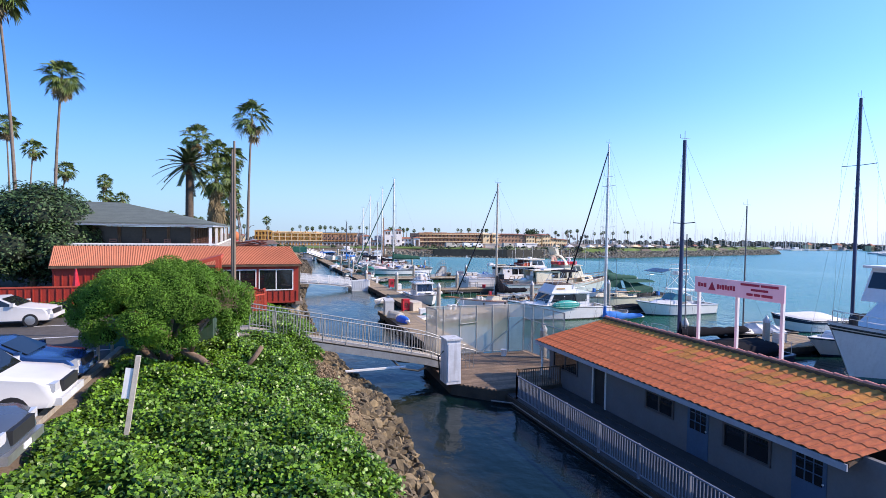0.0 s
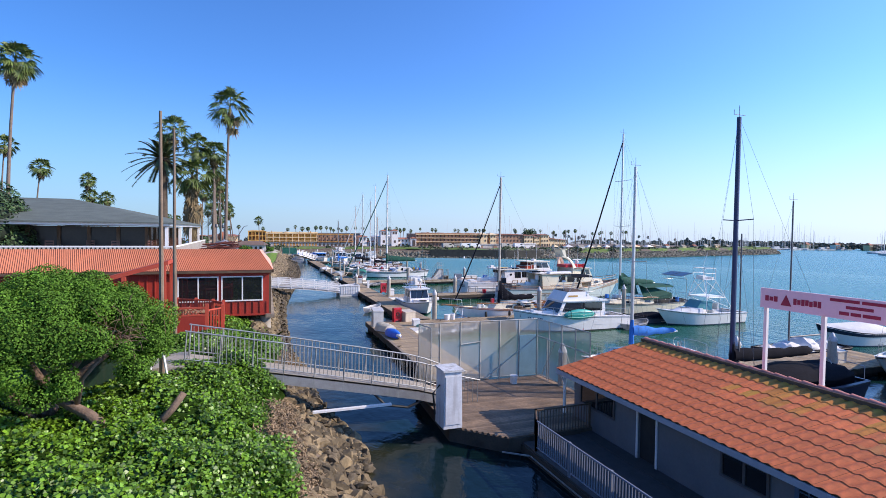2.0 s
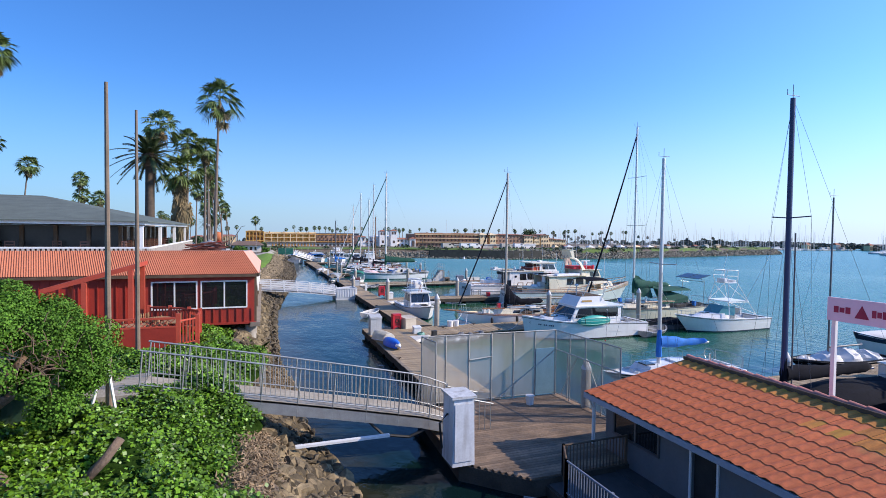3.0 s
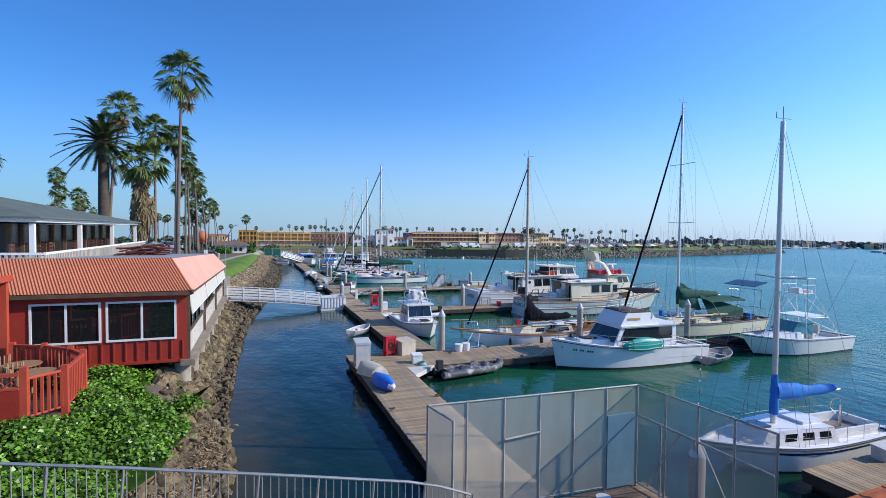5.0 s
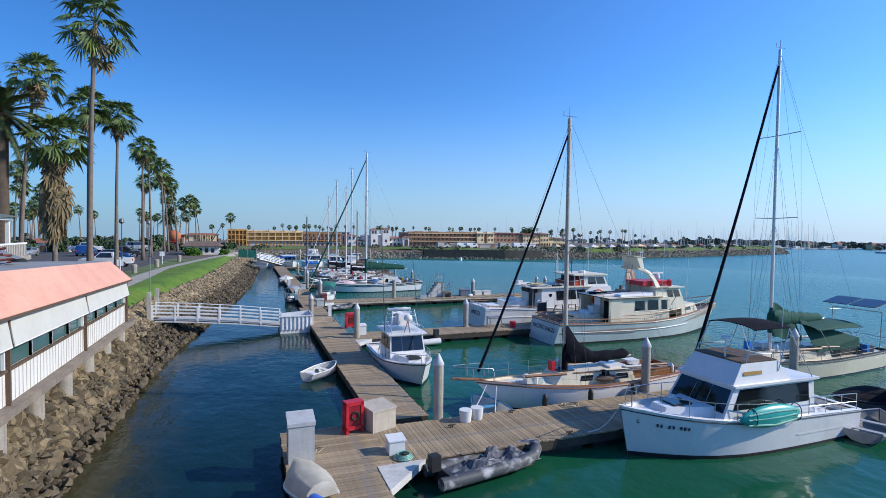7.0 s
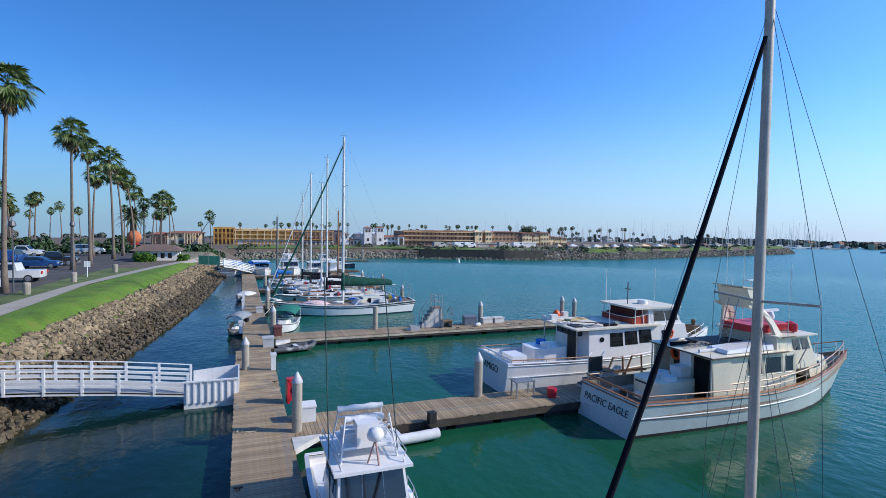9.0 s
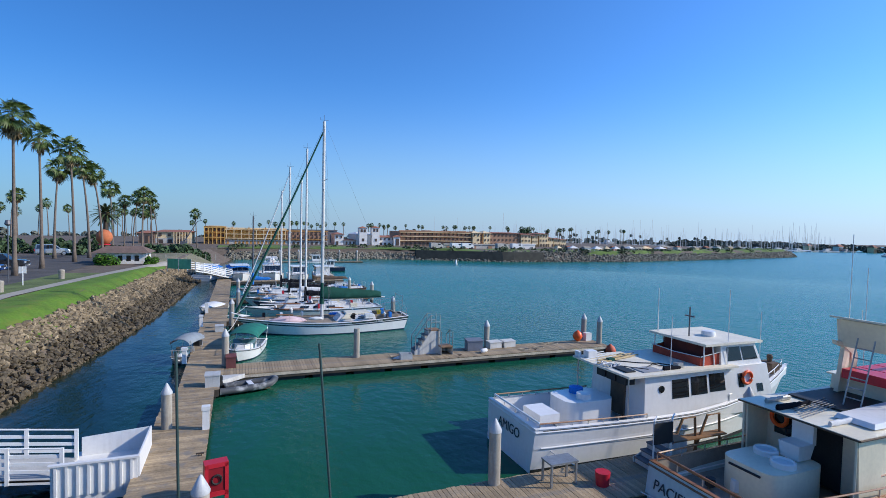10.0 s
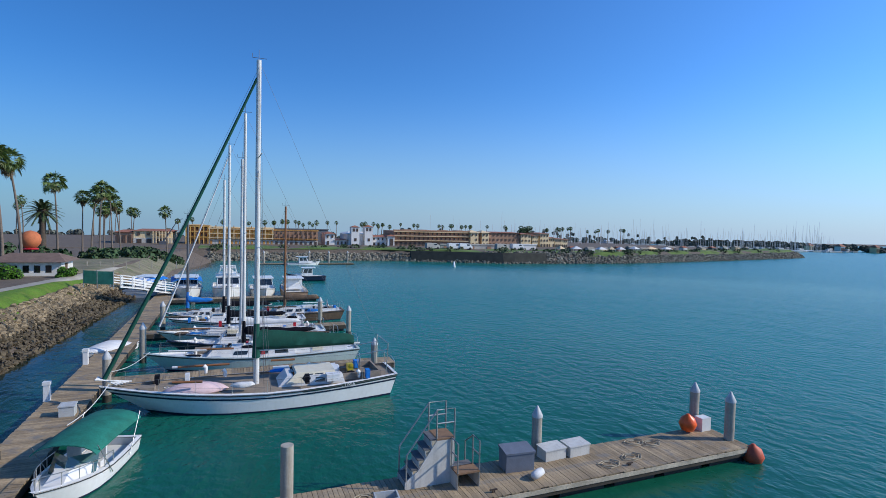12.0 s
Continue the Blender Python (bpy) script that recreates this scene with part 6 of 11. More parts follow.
loft(b, [[(1.25 - 1.7 * u, (0.12 + 0.35 * u) * sg_ * (1 - w_) + 0.05 * math.sin(9 * u + 4 * w_), (3.9 - 0.8 * u) * w_ + (2.0 - 0.2 * u) * (1 - w_) + 0.06 * math.sin(13 * u + 5 * w_)) for sg_, w_ in ((1, 0.0), (1, 0.3), (1, 0.65), (1, 1.0), (-1, 0.65), (-1, 0.3), (-1, 0.0))] for u in np.linspace(0, 1, 10)], False, False)
part("hanging_sail", b, M_GREEN, t, "green sail cover hanging in folds from the mast", 0.8)
canopy(t, -4.2, -0.6, 1.25, 2.75, M_GREEN, True, 0.4, "dodger", "green canvas cockpit tent")
b = B()
slab(b, [(-0.6, 0.2, 2.9), (-3.8, 1.3, 1.9), (-3.8, 1.35, 1.4), (-0.6, 1.2, 1.3)], 0.02)
part("side_curtain", b, M_GREEN, t)
rods(t, "stern_arch", [[(-5.6, sg * 1.3, 1.2), (-5.7, sg * 1.3, 3.2), (-5.3, sg * 1.3, 3.5)] for sg in (1, -1)] + [[(-5.7, -1.3, 3.2), (-5.7, 1.3, 3.2)], [(-6.3, -1.2, 3.0), (-5.0, -1.2, 3.1)]], 0.025, M_STEEL)
for k in (-1, 1):
    b = B()
    q = [(-6.3, k * 0.72 - 0.66, 3.78), (-4.9, k * 0.72 - 0.66, 3.48), (-4.9, k * 0.72 + 0.66, 3.48), (-6.3, k * 0.72 + 0.66, 3.78)]
    slab(b, q, 0.04)
    part("solar_panel", b, mat("solar_cells", (0.012, 0.016, 0.035), 0.3, 0.0, 0.1, 6, spec=0.9), t, "dark blue solar panel")

t, h = sailboat("sailing_boat", moor(21.35, 25.8, 178), 7.7, 2.6, "small white sloop with bright blue sail cover", 0.70, 11.3, 3.1, M_BLUEC, M_GEL, M_ALU, None, M_NAVY, 1.05, 0.82, 0.8, (-0.14, 0.27, 0.44), (0.5,), None, None, 0.05, 0.8, (0.36, 0.13), boom_z=2.05)
rods(t, "signal_line", [[(3.63, -0.29, 1.15), (3.53, -0.29, 4.05)]], 0.006, M_WIRE)
for k in range(8):
    u = k / 7
    b = B()
    slab(b, [(3.63 - 0.1 * u, -0.29, 1.3 + 2.6 * u), (3.63 - 0.1 * u, -0.29, 1.38 + 2.6 * u), (3.69 - 0.1 * u, -0.29, 1.35 + 2.6 * u), (3.69 - 0.1 * u, -0.29, 1.33 + 2.6 * u)], 0.006)
    part("signal_pennant", b, M_REDP if k == 3 else M_WCANV, t)
t, h = sailboat("sailing_boat", moor(23.2, 19.4, 180), 9.8, 2.9, "sailing boat with dark mast and black sail cover", 2.6, 12.7, 5.2, M_DARKC, M_NAVY, mat("navy_mast", (0.02, 0.04, 0.11), 0.4, 0.0, 0.1, 2), None, None, 1.15, 0.9, 0.9, (-0.12, 0.3, 0.42), (0.62,), None, M_DARKC, 0.05, 0.75, (0.34, 0.22), boom_z=2.15, r=0.10, dark=True)
rods(t, "spinnaker_pole", [[(2.3, 0.1, 0.95), (2.36, 0.1, 7.7)]], 0.03, M_WIRE)
b = B()
loft(b, [[(x, 1.15 * w * math.cos(q), 1.2 + zt * max(0.0, math.sin(q)) + 0.06 * math.sin(7 * q + 3 * x)) for q in np.linspace(-0.15, math.pi + 0.15, 12)] for x, w, zt in ((-4.2, 0.7, 0.25), (-3.4, 1, 0.5), (-2.4, 1.02, 0.45), (-1.2, 1.05, 0.6), (0.2, 1, 0.5), (1.4, 0.8, 0.3))], False, False)
part("deck_tarpaulin", b, M_DARKC, t, "black tarpaulin over the deck", 0.9)
t = thing("sailing_boat", moor(33.3, 25.6, 176), "small low sloop with torn white covers and a thin dark mast", "sailboat", "sailing boats")
h = Hull(t, 7.2, 2.3, 0.8, 0.6, 0.6, 0.8, 1.3, 1.9, M_DARKC, None, M_BOXD, 0.10, 1.0, 0.45, 0.16, 0.2, None, 0.03)
rig(t, h, 0.6, 9.8, 2.6, 1.25, M_WIRE, 0.05, None, None, 0.05, (), back=False)
cr = random.Random(14)
for cx, cy, ln_, wd, hg in ((-2.2, 0.1, 1.5, 0.9, 0.5), (-0.6, -0.1, 2.0, 1.0, 0.65), (0.9, 0.15, 1.8, 0.8, 0.5), (2.2, 0.0, 1.2, 0.5, 0.35)):
    b = B()
    rings = []
    for i in range(9):
        u = i / 8
        e = max(0.15, math.sin(math.pi * u)) ** 0.5
        rings.append([(cx + ln_ * (u - 0.5) + cr.uniform(-0.05, 0.05), cy + wd * e * math.cos(q), 0.5 + hg * e * max(0, math.sin(q)) * cr.uniform(0.65, 1.2)) for q in np.linspace(0, math.pi, 11)])
    loft(b, rings, False, False)
    part("torn_cover", b, M_WCANV, t, "crumpled torn white cover", 0.35)

# the white yacht with a green sail cover and its name on the quarter
t, h = sailboat("sailing_yacht", moor(22.0, 86.5, 180), 13.6, 3.9, "long white sailing yacht with teak deck and green sail cover", 0.15, 16.75, 5.2, None, M_GEL, M_MASTW, M_GREEN, M_NAVY, 1.35, 0.92, 1.1, (-0.30, -0.06, 0.36), (0.42, 0.7), None, M_TEAKD, 0.10, 0.6, (0.55, 0.22), boom_z=2.55, r=0.11, rake=2.0)
for sg in (1,):
    b = B()
    ss = np.linspace(0.0, 0.36, 8)
    loft(b, [[h.pt(s, f, sg, 0.014) for f in (0.86, 1.0)] for s in ss], False, False)
    loft(b, [[h.pt(s, f, -sg, 0.014) for f in (0.86, 1.0)] for s in ss], False, False)
    part("quarter_band", b, mat("dark_green_paint", (0.01, 0.05, 0.045), 0.4), t, "dark green band on the quarter")
q = h.pt(0.20, 0.92, 1, 0.03)
plain_text(t, "ATMA", 0.30, pose(q[0], q[1] + 0.02, q[2], 90, 0, 180), M_TRIM, "name_lettering", "boat name in white capitals")
b = B()
rings = []
for i in range(11):
    u = i / 10
    w = max(0.05, math.sin(math.pi * u) ** 0.6)
    rings.append([(1.4 + 2.9 * u, 0.7 + 0.6 * w * math.cos(2 * math.pi * k / 12), 1.0 + 0.42 * w * max(-0.2, math.sin(2 * math.pi * k / 12))) for k in range(12)])
loft(b, rings)
part("dinghy_cover", b, M_PINKC, t, "upturned dinghy under a pale pink cover", 1.2)
s, f, bk = house(t, "doghouse", -3.7, -1.2, 0.95, 1.0, 1.48, 0.5, 0.1, 0.15, M_GELB)
sidewin(t, s, [(0.05, 0.25, 0.35, 0.8), (0.3, 0.5, 0.35, 0.8), (0.55, 0.75, 0.35, 0.8)])
facewin(t, f, [(0.05, 0.48, 0.3, 0.85), (0.52, 0.95, 0.3, 0.85)])
for k in range(3):
    b = B()
    box(b, -5.2 + 0.5 * k, -4.9 + 0.5 * k, -0.9 + 0.6 * k, -0.5 + 0.6 * k, 1.1, 1.5)
    part("deck_gear", b, (M_BLUEC, mat("yellow_plastic", (0.55, 0.42, 0.03), 0.5), M_BLACK)[k], t)
rods(t, "stern_gantry", [[(-6.2, sg * 1.1, 1.1), (-6.3, sg * 1.1, 2.75)] for sg in (1, -1)] + [[(-6.3, -1.1, 2.75), (-6.3, 1.1, 2.75)], [(-4.6, -1.0, 2.2), (-6.3, -1.0, 2.4)], [(-4.6, 1.0, 2.2), (-6.3, 1.0, 2.4)]], 0.025, M_STEEL)
rods(t, "bow_net", [[(5.6 + 0.1 * k, -0.5 + 0.1 * k, 1.35), (6.9, 0.3 - 0.1 * k, 1.75)] for k in range(6)], 0.03, M_WCANV)

b = B()
rings = []
for i in range(15):
    u = i / 14
    x, z0_, hh_ = 0.2 - 4.9 * u, 2.58 - 0.03 * math.sin(math.pi * u), (1.05 - 0.5 * u) * (1.0 if 0 < i < 14 else 0.8)
    crease = 0.035 * math.sin(i * 2.4)
    rings.append([(x, 0.05, z0_), (x, 0.26 - 0.08 * u + crease, z0_ + hh_ * 0.22), (x, 0.17 - 0.05 * u - crease, z0_ + hh_ * 0.62), (x, 0.03, z0_ + hh_ + crease * 0.4), (x, -0.03, z0_ + hh_ + crease * 0.4), (x, -0.17 + 0.05 * u + crease, z0_ + hh_ * 0.62), (x, -0.26 + 0.08 * u - crease, z0_ + hh_ * 0.22), (x, -0.05, z0_)])
loft(b, rings)
part("sail_cover", b, M_GREEN, t, "taut dark green canvas sail cover", 1.0)
b = B()
tube(b, [(0.17, 0, 2.2), (0.17, 0, 3.0), (0.15, 0, 3.9)], 0.20, 9, 0.13)
part("mast_cover", b, M_GREEN, t, "", 1.2)
deck_clutter(t, h, 5, 20)
OTHERS = [(22.2, 93.6, 12.5, 3.2, 0.8, 15.5, M_DARKC, M_HULLG, M_MASTW, None, "white sailing yacht with black sail cover"),
          (22.3, 96.9, 11.0, 3.0, 1.0, 13.1, M_WCANV, M_NAVY, M_MASTW, None, "dark-hulled sailing boat with white sail cover"),
          (21.6, 100.2, 11.5, 3.0, 1.1, 14.4, M_DARKC, M_HULLG, M_MASTW, M_WCANV, "grey-white sailing yacht with dark sail cover"),
          (21.3, 105.4, 10.5, 3.0, 1.2, 12.25, M_DARKC, M_GEL, M_MASTW, None, "white sailing boat with dark sail cover"),
          (18.2, 108.6, 5.6, 2.2, 1.0, 9.4, M_BLUEC, M_GEL, M_WIRE, None, "small white sailing boat with blue sail cover"),
          (26.2, 108.6, 8.6, 2.8, 1.0, 10.4, M_BROWN, M_BROWN, M_TEAK, None, "old wooden sailing boat with varnished mast")]
for x, y, L, W, mx, top, cov, side, mm, stay, lab in OTHERS:
    t, h = sailboat("sailing_boat", moor(x, y, 180), L, W, lab, mx, top, L * 0.36, cov, side, mm, stay, M_NAVY if side is M_GEL else None, 1.1, 0.78, 0.84, (-0.18, 0.24, 0.4), (0.5,), None, None, 0.06, 0.7)
    deck_clutter(t, h, int(y), 20 if L > 6 else 5, 0.8)


# mooring ropes between boats and docks
for p, q in (((17.2, 43.0, 1.25), (15.7, 41.7, 0.58)), ((17.6, 42.9, 1.2), (17.0, 41.8, 0.58)), ((20.0, 38.4, 1.55), (19.2, 39.0, 0.58)), ((28.9, 37.2, 1.0), (28.3, 38.95, 0.58)), ((27.6, 53.9, 1.2), (27.0, 56.5, 0.58)), ((25.4, 60.4, 1.3), (26.2, 58.6, 0.58)), ((15.6, 86.4, 1.45), (14.6, 84.0, 0.58)), ((16.3, 93.5, 1.2), (14.65, 92.0, 0.58))):
    p, q = Vector(p), Vector(q)
    b = B()
    tube(b, [p.lerp(q, i / 8) - Vector((0, 0, 0.22 * math.sin(math.pi * i / 8))) for i in range(9)], 0.018, 5)
    solo("mooring_rope", b, M_WCANV, "white mooring rope from a boat to the dock", "rope", "mooring ropes", smooth=1.0)


# small motor boats
M_OUTR = mat("dark_outrigger", (0.05, 0.09, 0.08), 0.4, 0.2, 0.2, 4)


def sport_boat(name, m, L, W, label, tower=True, deckm=None, bim=None, hard=True, outboard=False, covered=None, screen=True, hullm=None):
    t = thing(name, m, label, "motor boat", "motor boats")
    h = Hull(t, L, W, L * 0.15 + 0.15, L * 0.11, L * 0.105, 0.9, 0.7, 2.2, hullm or M_GEL, M_NAVY, M_GEL, 0.10, 0.5, 0.42, 0.2, 0.05, None, 0.02, [(0.0, 0.4, 0.35)])
    zs = L * 0.11
    if covered:
        b = B()
        ss = np.linspace(0.02, 0.97, 12)
        rings = []
        for s in ss:
            w = h.hb(s) + 0.02
            z = h.zsheer(s)
            rise = 0.55 * math.sin(min(1, s * 2.2) * math.pi / 2) * (1 - s ** 3)
            rings.append([(h.pt(s, 1, 1)[0], w * math.cos(q), z - 0.08 + rise * math.sin(q)) for q in np.linspace(0, math.pi, 9)])
        loft(b, rings, False, False)
        part("boat_cover", b, covered, t, "fitted canvas cover", 1.0)
        return t, h
    s, f, bk = house(t, "cuddy", L * 0.05, L * 0.36, W * 0.36, zs - 0.05, zs + 0.32, 0.7, 0, 0.1, M_GEL, "", W * 0.16)
    if hard:
        s, f, bk = house(t, "pilot_house", -L * 0.16, L * 0.14, W * 0.36, zs - 0.1, zs + 1.25, 0.45, 0, 0.1, M_GEL)
        sidewin(t, s, [(0.08, 0.45, 0.45, 0.9), (0.5, 0.9, 0.45, 0.9)])
        facewin(t, f, [(0.04, 0.34, 0.4, 0.92), (0.35, 0.65, 0.4, 0.92), (0.66, 0.96, 0.4, 0.92)])
        plate(t, "roof", -L * 0.24, L * 0.12, W * 0.38, zs + 1.25, 0.08)
    elif screen:
        b = B()
        for sg in (1, -1):
            slab(b, [(L * 0.1, sg * W * 0.36, zs), (L * 0.22, 0, zs + 0.05), (L * 0.14, 0, zs + 0.6), (L * 0.03, sg * W * 0.34, zs + 0.55)], 0.012)
        part("windscreen", b, M_GGLASS, t)
    h.railing("bow_rail", 0.45, 0.96, 0.4, M_STEEL, 6, 0.014, False, 0.08)
    b = B()
    box(b, -L * 0.46, -L * 0.12, -W * 0.38, W * 0.38, zs - 0.38, zs - 0.3)
    part("cockpit_sole", b, M_GEL, t)
    for k in (-1, 1):
        b = B()
        box(b, -L * 0.08, L * 0.0, k * W * 0.2 - 0.22, k * W * 0.2 + 0.22, zs - 0.3, zs + 0.1)
        box(b, -L * 0.09, -L * 0.075, k * W * 0.2 - 0.22, k * W * 0.2 + 0.22, zs + 0.1, zs + 0.5)
        bevel(b, 0.04)
        part("seat", b, M_WCANV, t)
    if tower:
        z1 = zs + 1.3
        segs = []
        for sg in (1, -1):
            segs += [[(-L * 0.22, sg * W * 0.34, zs), (-L * 0.12, sg * W * 0.22, z1 + 1.12)], [(L * 0.08, sg * W * 0.34, zs + 0.3), (-L * 0.0, sg * W * 0.22, z1 + 1.12)], [(-L * 0.19, sg * W * 0.3, z1 + 0.3), (L * 0.04, sg * W * 0.3, z1 + 0.3)]]
        segs += [[(-L * 0.13, -W * 0.24, z1 + 0.8), (-L * 0.13, W * 0.24, z1 + 0.8)], [(0, -W * 0.24, z1 + 0.8), (0, W * 0.24, z1 + 0.8)]]
        rods(t, "tower_frame", segs, 0.025, M_GEL)
        plate(t, "tower_platform", -L * 0.15, L * 0.02, W * 0.25, z1 + 0.3, 0.06)
        for k, (xx, zz, ww) in enumerate(((-L * 0.12, z1 + 1.05, 0.24), (-L * 0.05, z1 + 0.92, 0.2))):
            b = B()
            n = 10
            rings = [[(xx + (0.10 + 0.015 * math.sin(i * 2.1)) * math.cos(q), -W * ww + 2 * W * ww * i / n, zz + (0.09 + 0.015 * math.cos(i * 1.7)) * math.sin(q)) for q in np.linspace(0, 2 * math.pi, 9)[:-1]] for i in range(n + 1)]
            loft(b, rings)
            part("canvas_roll", b, M_WCANV, t, "rolled white canvas on the tower", 1.2)
        if hard:
            b = B()
            lathe(b, [(0.10, 0.62), (0.21, 0.68), (0.23, 0.80), (0.17, 0.92), (0.03, 0.97)], 14, (L * 0.07, 0.1, zs + 1.3))
            part("radar_dome", b, M_GEL, t, "white radar dome on a tripod", 1.0)
            rods(t, "tripod_leg", [[(L * 0.07, 0.1, zs + 1.95), (L * 0.07 + 0.2 * math.cos(q), 0.1 + 0.2 * math.sin(q), zs + 1.3)] for q in (0.3, 2.4, 4.5)], 0.025, mat("dull_pink_metal", (0.45, 0.25, 0.22), 0.5))
            rods(t, "roof_rail", [[(-L * 0.2, sg * W * 0.36, zs + 1.33), (-L * 0.2, sg * W * 0.36, zs + 1.6), (L * 0.08, sg * W * 0.34, zs + 1.6), (L * 0.1, sg * W * 0.3, zs + 1.33)] for sg in (1, -1)], 0.018, M_STEEL)
            plate(t, "fore_hatch", L * 0.2, L * 0.29, 0.3, zs + 0.30, 0.05, M_DARKIN)
            for k in (-1, 1):
                b = B()
                box(b, -L * 0.11, -L * 0.02, k * 0.32 - 0.26, k * 0.32 + 0.26, z1 + 0.36, z1 + 0.62)
                bevel(b, 0.07)
                part("bench_cushion", b, M_WCANV, t, "", 0.7)
        b = B()
        box(b, -L * 0.05, L * 0.02, -0.3, 0.3, z1 + 0.36, z1 + 0.95)
        bevel(b, 0.05)
        part("tower_helm", b, M_GEL, t)
        rods(t, "outrigger", [[(L * 0.0, sg * W * 0.36, zs), (-L * 0.05, sg * W * 0.30 - 0.3, zs + 6.2)] for sg in (1, -1)], 0.016, M_OUTR)
    if bim:
        canopy(t, -L * 0.46, L * 0.2, W * 0.5, zs + 1.25, bim, True, 0.62)
    if outboard:
        b = B()
        box(b, -L / 2 - 0.45, -L / 2 - 0.05, -0.2, 0.2, zs - 0.05, zs + 0.5)
        bevel(b, 0.08)
        o = part("outboard_motor", b, M_BLACK, t, "black outboard motor")
        b = B()
        box(b, -L / 2 - 0.3, -L / 2 - 0.15, -0.06, 0.06, -0.4, zs - 0.05)
        part("outboard_leg", b, M_BLACK, o)
    return t, h


sport_boat("sport_fishing_boat", moor(15.95, 50.6, 270), 7.4, 2.7, "white sport fishing boat with a small tower")
def express_boat():
    t = thing("sport_fishing_boat", moor(37.0, 37.0, 181), "white express fishing boat with a tall tuna tower", "motor boat", "motor boats")
    h = Hull(t, 8.9, 2.9, 1.45, 1.02, 0.92, 0.92, 1.3, 2.0, M_GEL, M_NAVY, M_GEL, 0.10, 0.6, 0.42, 0.22, 0.05, None, 0.02, [(0.0, 0.36, 0.4)])
    s, f, bk = house(t, "trunk_cabin", 0.3, 2.9, 1.05, 1.0, 1.42, 1.1, 0, 0.12, M_GEL, "", 0.35)
    plate(t, "fore_hatch", 1.2, 1.75, 0.28, 1.42, 0.04, M_DGLASS)
    b = B()
    for sg in (1, -1):
        slab(b, [(-0.5, sg * 1.12, 1.25), (0.75, sg * 0.75, 1.38), (0.1, sg * 0.66, 2.0), (-0.75, sg * 0.98, 1.95)], 0.015)
    slab(b, [(0.75, -0.75, 1.38), (0.75, 0.75, 1.38), (0.1, 0.66, 2.0), (0.1, -0.66, 2.0)], 0.015)
    part("windscreen", b, mat("teal_acrylic", (0.10, 0.30, 0.30), 0.12, 0, 0.1, 2), t, "teal tinted raked windscreen")
    b = B()
    box(b, -4.1, -0.4, -1.12, 1.12, 0.55, 0.62)
    part("cockpit_sole", b, M_GEL, t)
    for k in (-1, 1):
        b = B()
        box(b, -1.5, -0.9, k * 0.6 - 0.28, k * 0.6 + 0.28, 0.62, 1.25)
        box(b, -1.55, -1.42, k * 0.6 - 0.28, k * 0.6 + 0.28, 1.25, 1.75)
        bevel(b, 0.05)
        part("helm_seat", b, M_WCANV, t)
    legs = []
    for sg in (1, -1):
        a0, a1 = Vector((-2.9, sg * 1.28, 1.0)), Vector((-1.35, sg * 0.62, 3.75))
        c0, c1 = Vector((0.2, sg * 1.25, 1.1)), Vector((-0.35, sg * 0.62, 3.75))
        legs += [[a0, a1], [c0, c1], [a0.lerp(a1, 0.45), c0.lerp(c1, 0.45)], [a0.lerp(a1, 0.45), c0.lerp(c1, 0.95)], [c0.lerp(c1, 0.45), a0.lerp(a1, 0.95)], [a0.lerp(a1, 0.1), c0.lerp(c1, 0.45)],
                 [a1, (-1.4, sg * 0.62, 4.75)], [c1, (-0.1, sg * 0.62, 4.35)], [(-1.4, sg * 0.62, 4.75), (-0.25, sg * 0.62, 4.75), (-0.1, sg * 0.62, 4.35), (-1.4, sg * 0.62, 4.3)]]
    legs += [[(-1.4, -0.62, 4.75), (-1.4, 0.62, 4.75)], [(-0.25, -0.62, 4.75), (-0.25, 0.62, 4.75)], [(-2.2, -0.98, 2.24), (-2.2, 0.98, 2.24)]]
    rods(t, "tower_pipe", legs, 0.024, M_GEL, "", 7)
    plate(t, "hard_top", -1.95, 0.05, 0.92, 2.32, 0.06)
    plate(t, "tower_platform", -1.4, -0.3, 0.62, 3.75, 0.05)
    b = B()
    box(b, -0.62, -0.25, -0.35, 0.35, 3.8, 4.12)
    bevel(b, 0.05)
    part("tower_helm", b, M_GEL, t)
    b = B()
    box(b, -1.35, -1.0, -0.5, 0.5, 3.8, 3.98)
    bevel(b, 0.05)
    part("tower_seat", b, M_WCANV, t)
    rods(t, "outrigger", [[(-0.6, sg * 1.2, 1.1), (-3.2, sg * 1.9, 6.0)] for sg in (1, -1)], 0.016, M_ALU)
    rods(t, "rod_holder", [[(-3.9 + 0.5 * k, -1.25, 0.95), (-4.1 + 0.5 * k, -1.3, 2.2)] for k in range(3)], 0.012, M_WIRE)
    h.railing("bow_rail", 0.62, 0.95, 0.32, M_STEEL, 5, 0.012, False, 0.08)


express_boat()
sport_boat("covered_boat", moor(33.3, 38.55, 178), 4.2, 1.7, "low dark boat under a black cover", covered=M_DARKC, hullm=mat("dull_purple_grey_hull", (0.10, 0.095, 0.11), 0.5, 0, 0.15, 2))
sport_boat("runabout", moor(16.0, 79.9, 256), 5.0, 2.0, "white runabout with a green canvas top", False, None, mat("bright_green_canvas", (0.012, 0.17, 0.12), 0.8, 0, 0.25, 2.5, 0.5, 5), False)
sport_boat("skiff", moor(12.5, 79.4, 250), 3.2, 1.25, "grey console skiff with outboard and small canopy", False, None, mat("pale_grey_canvas", (0.26, 0.29, 0.31), 0.7), False, True, hullm=M_HYPA)
sport_boat("cuddy_boat", moor(13.2, 98.4, 247), 4.4, 1.8, "small white cuddy boat under a fitted white cover", covered=M_WCANV)
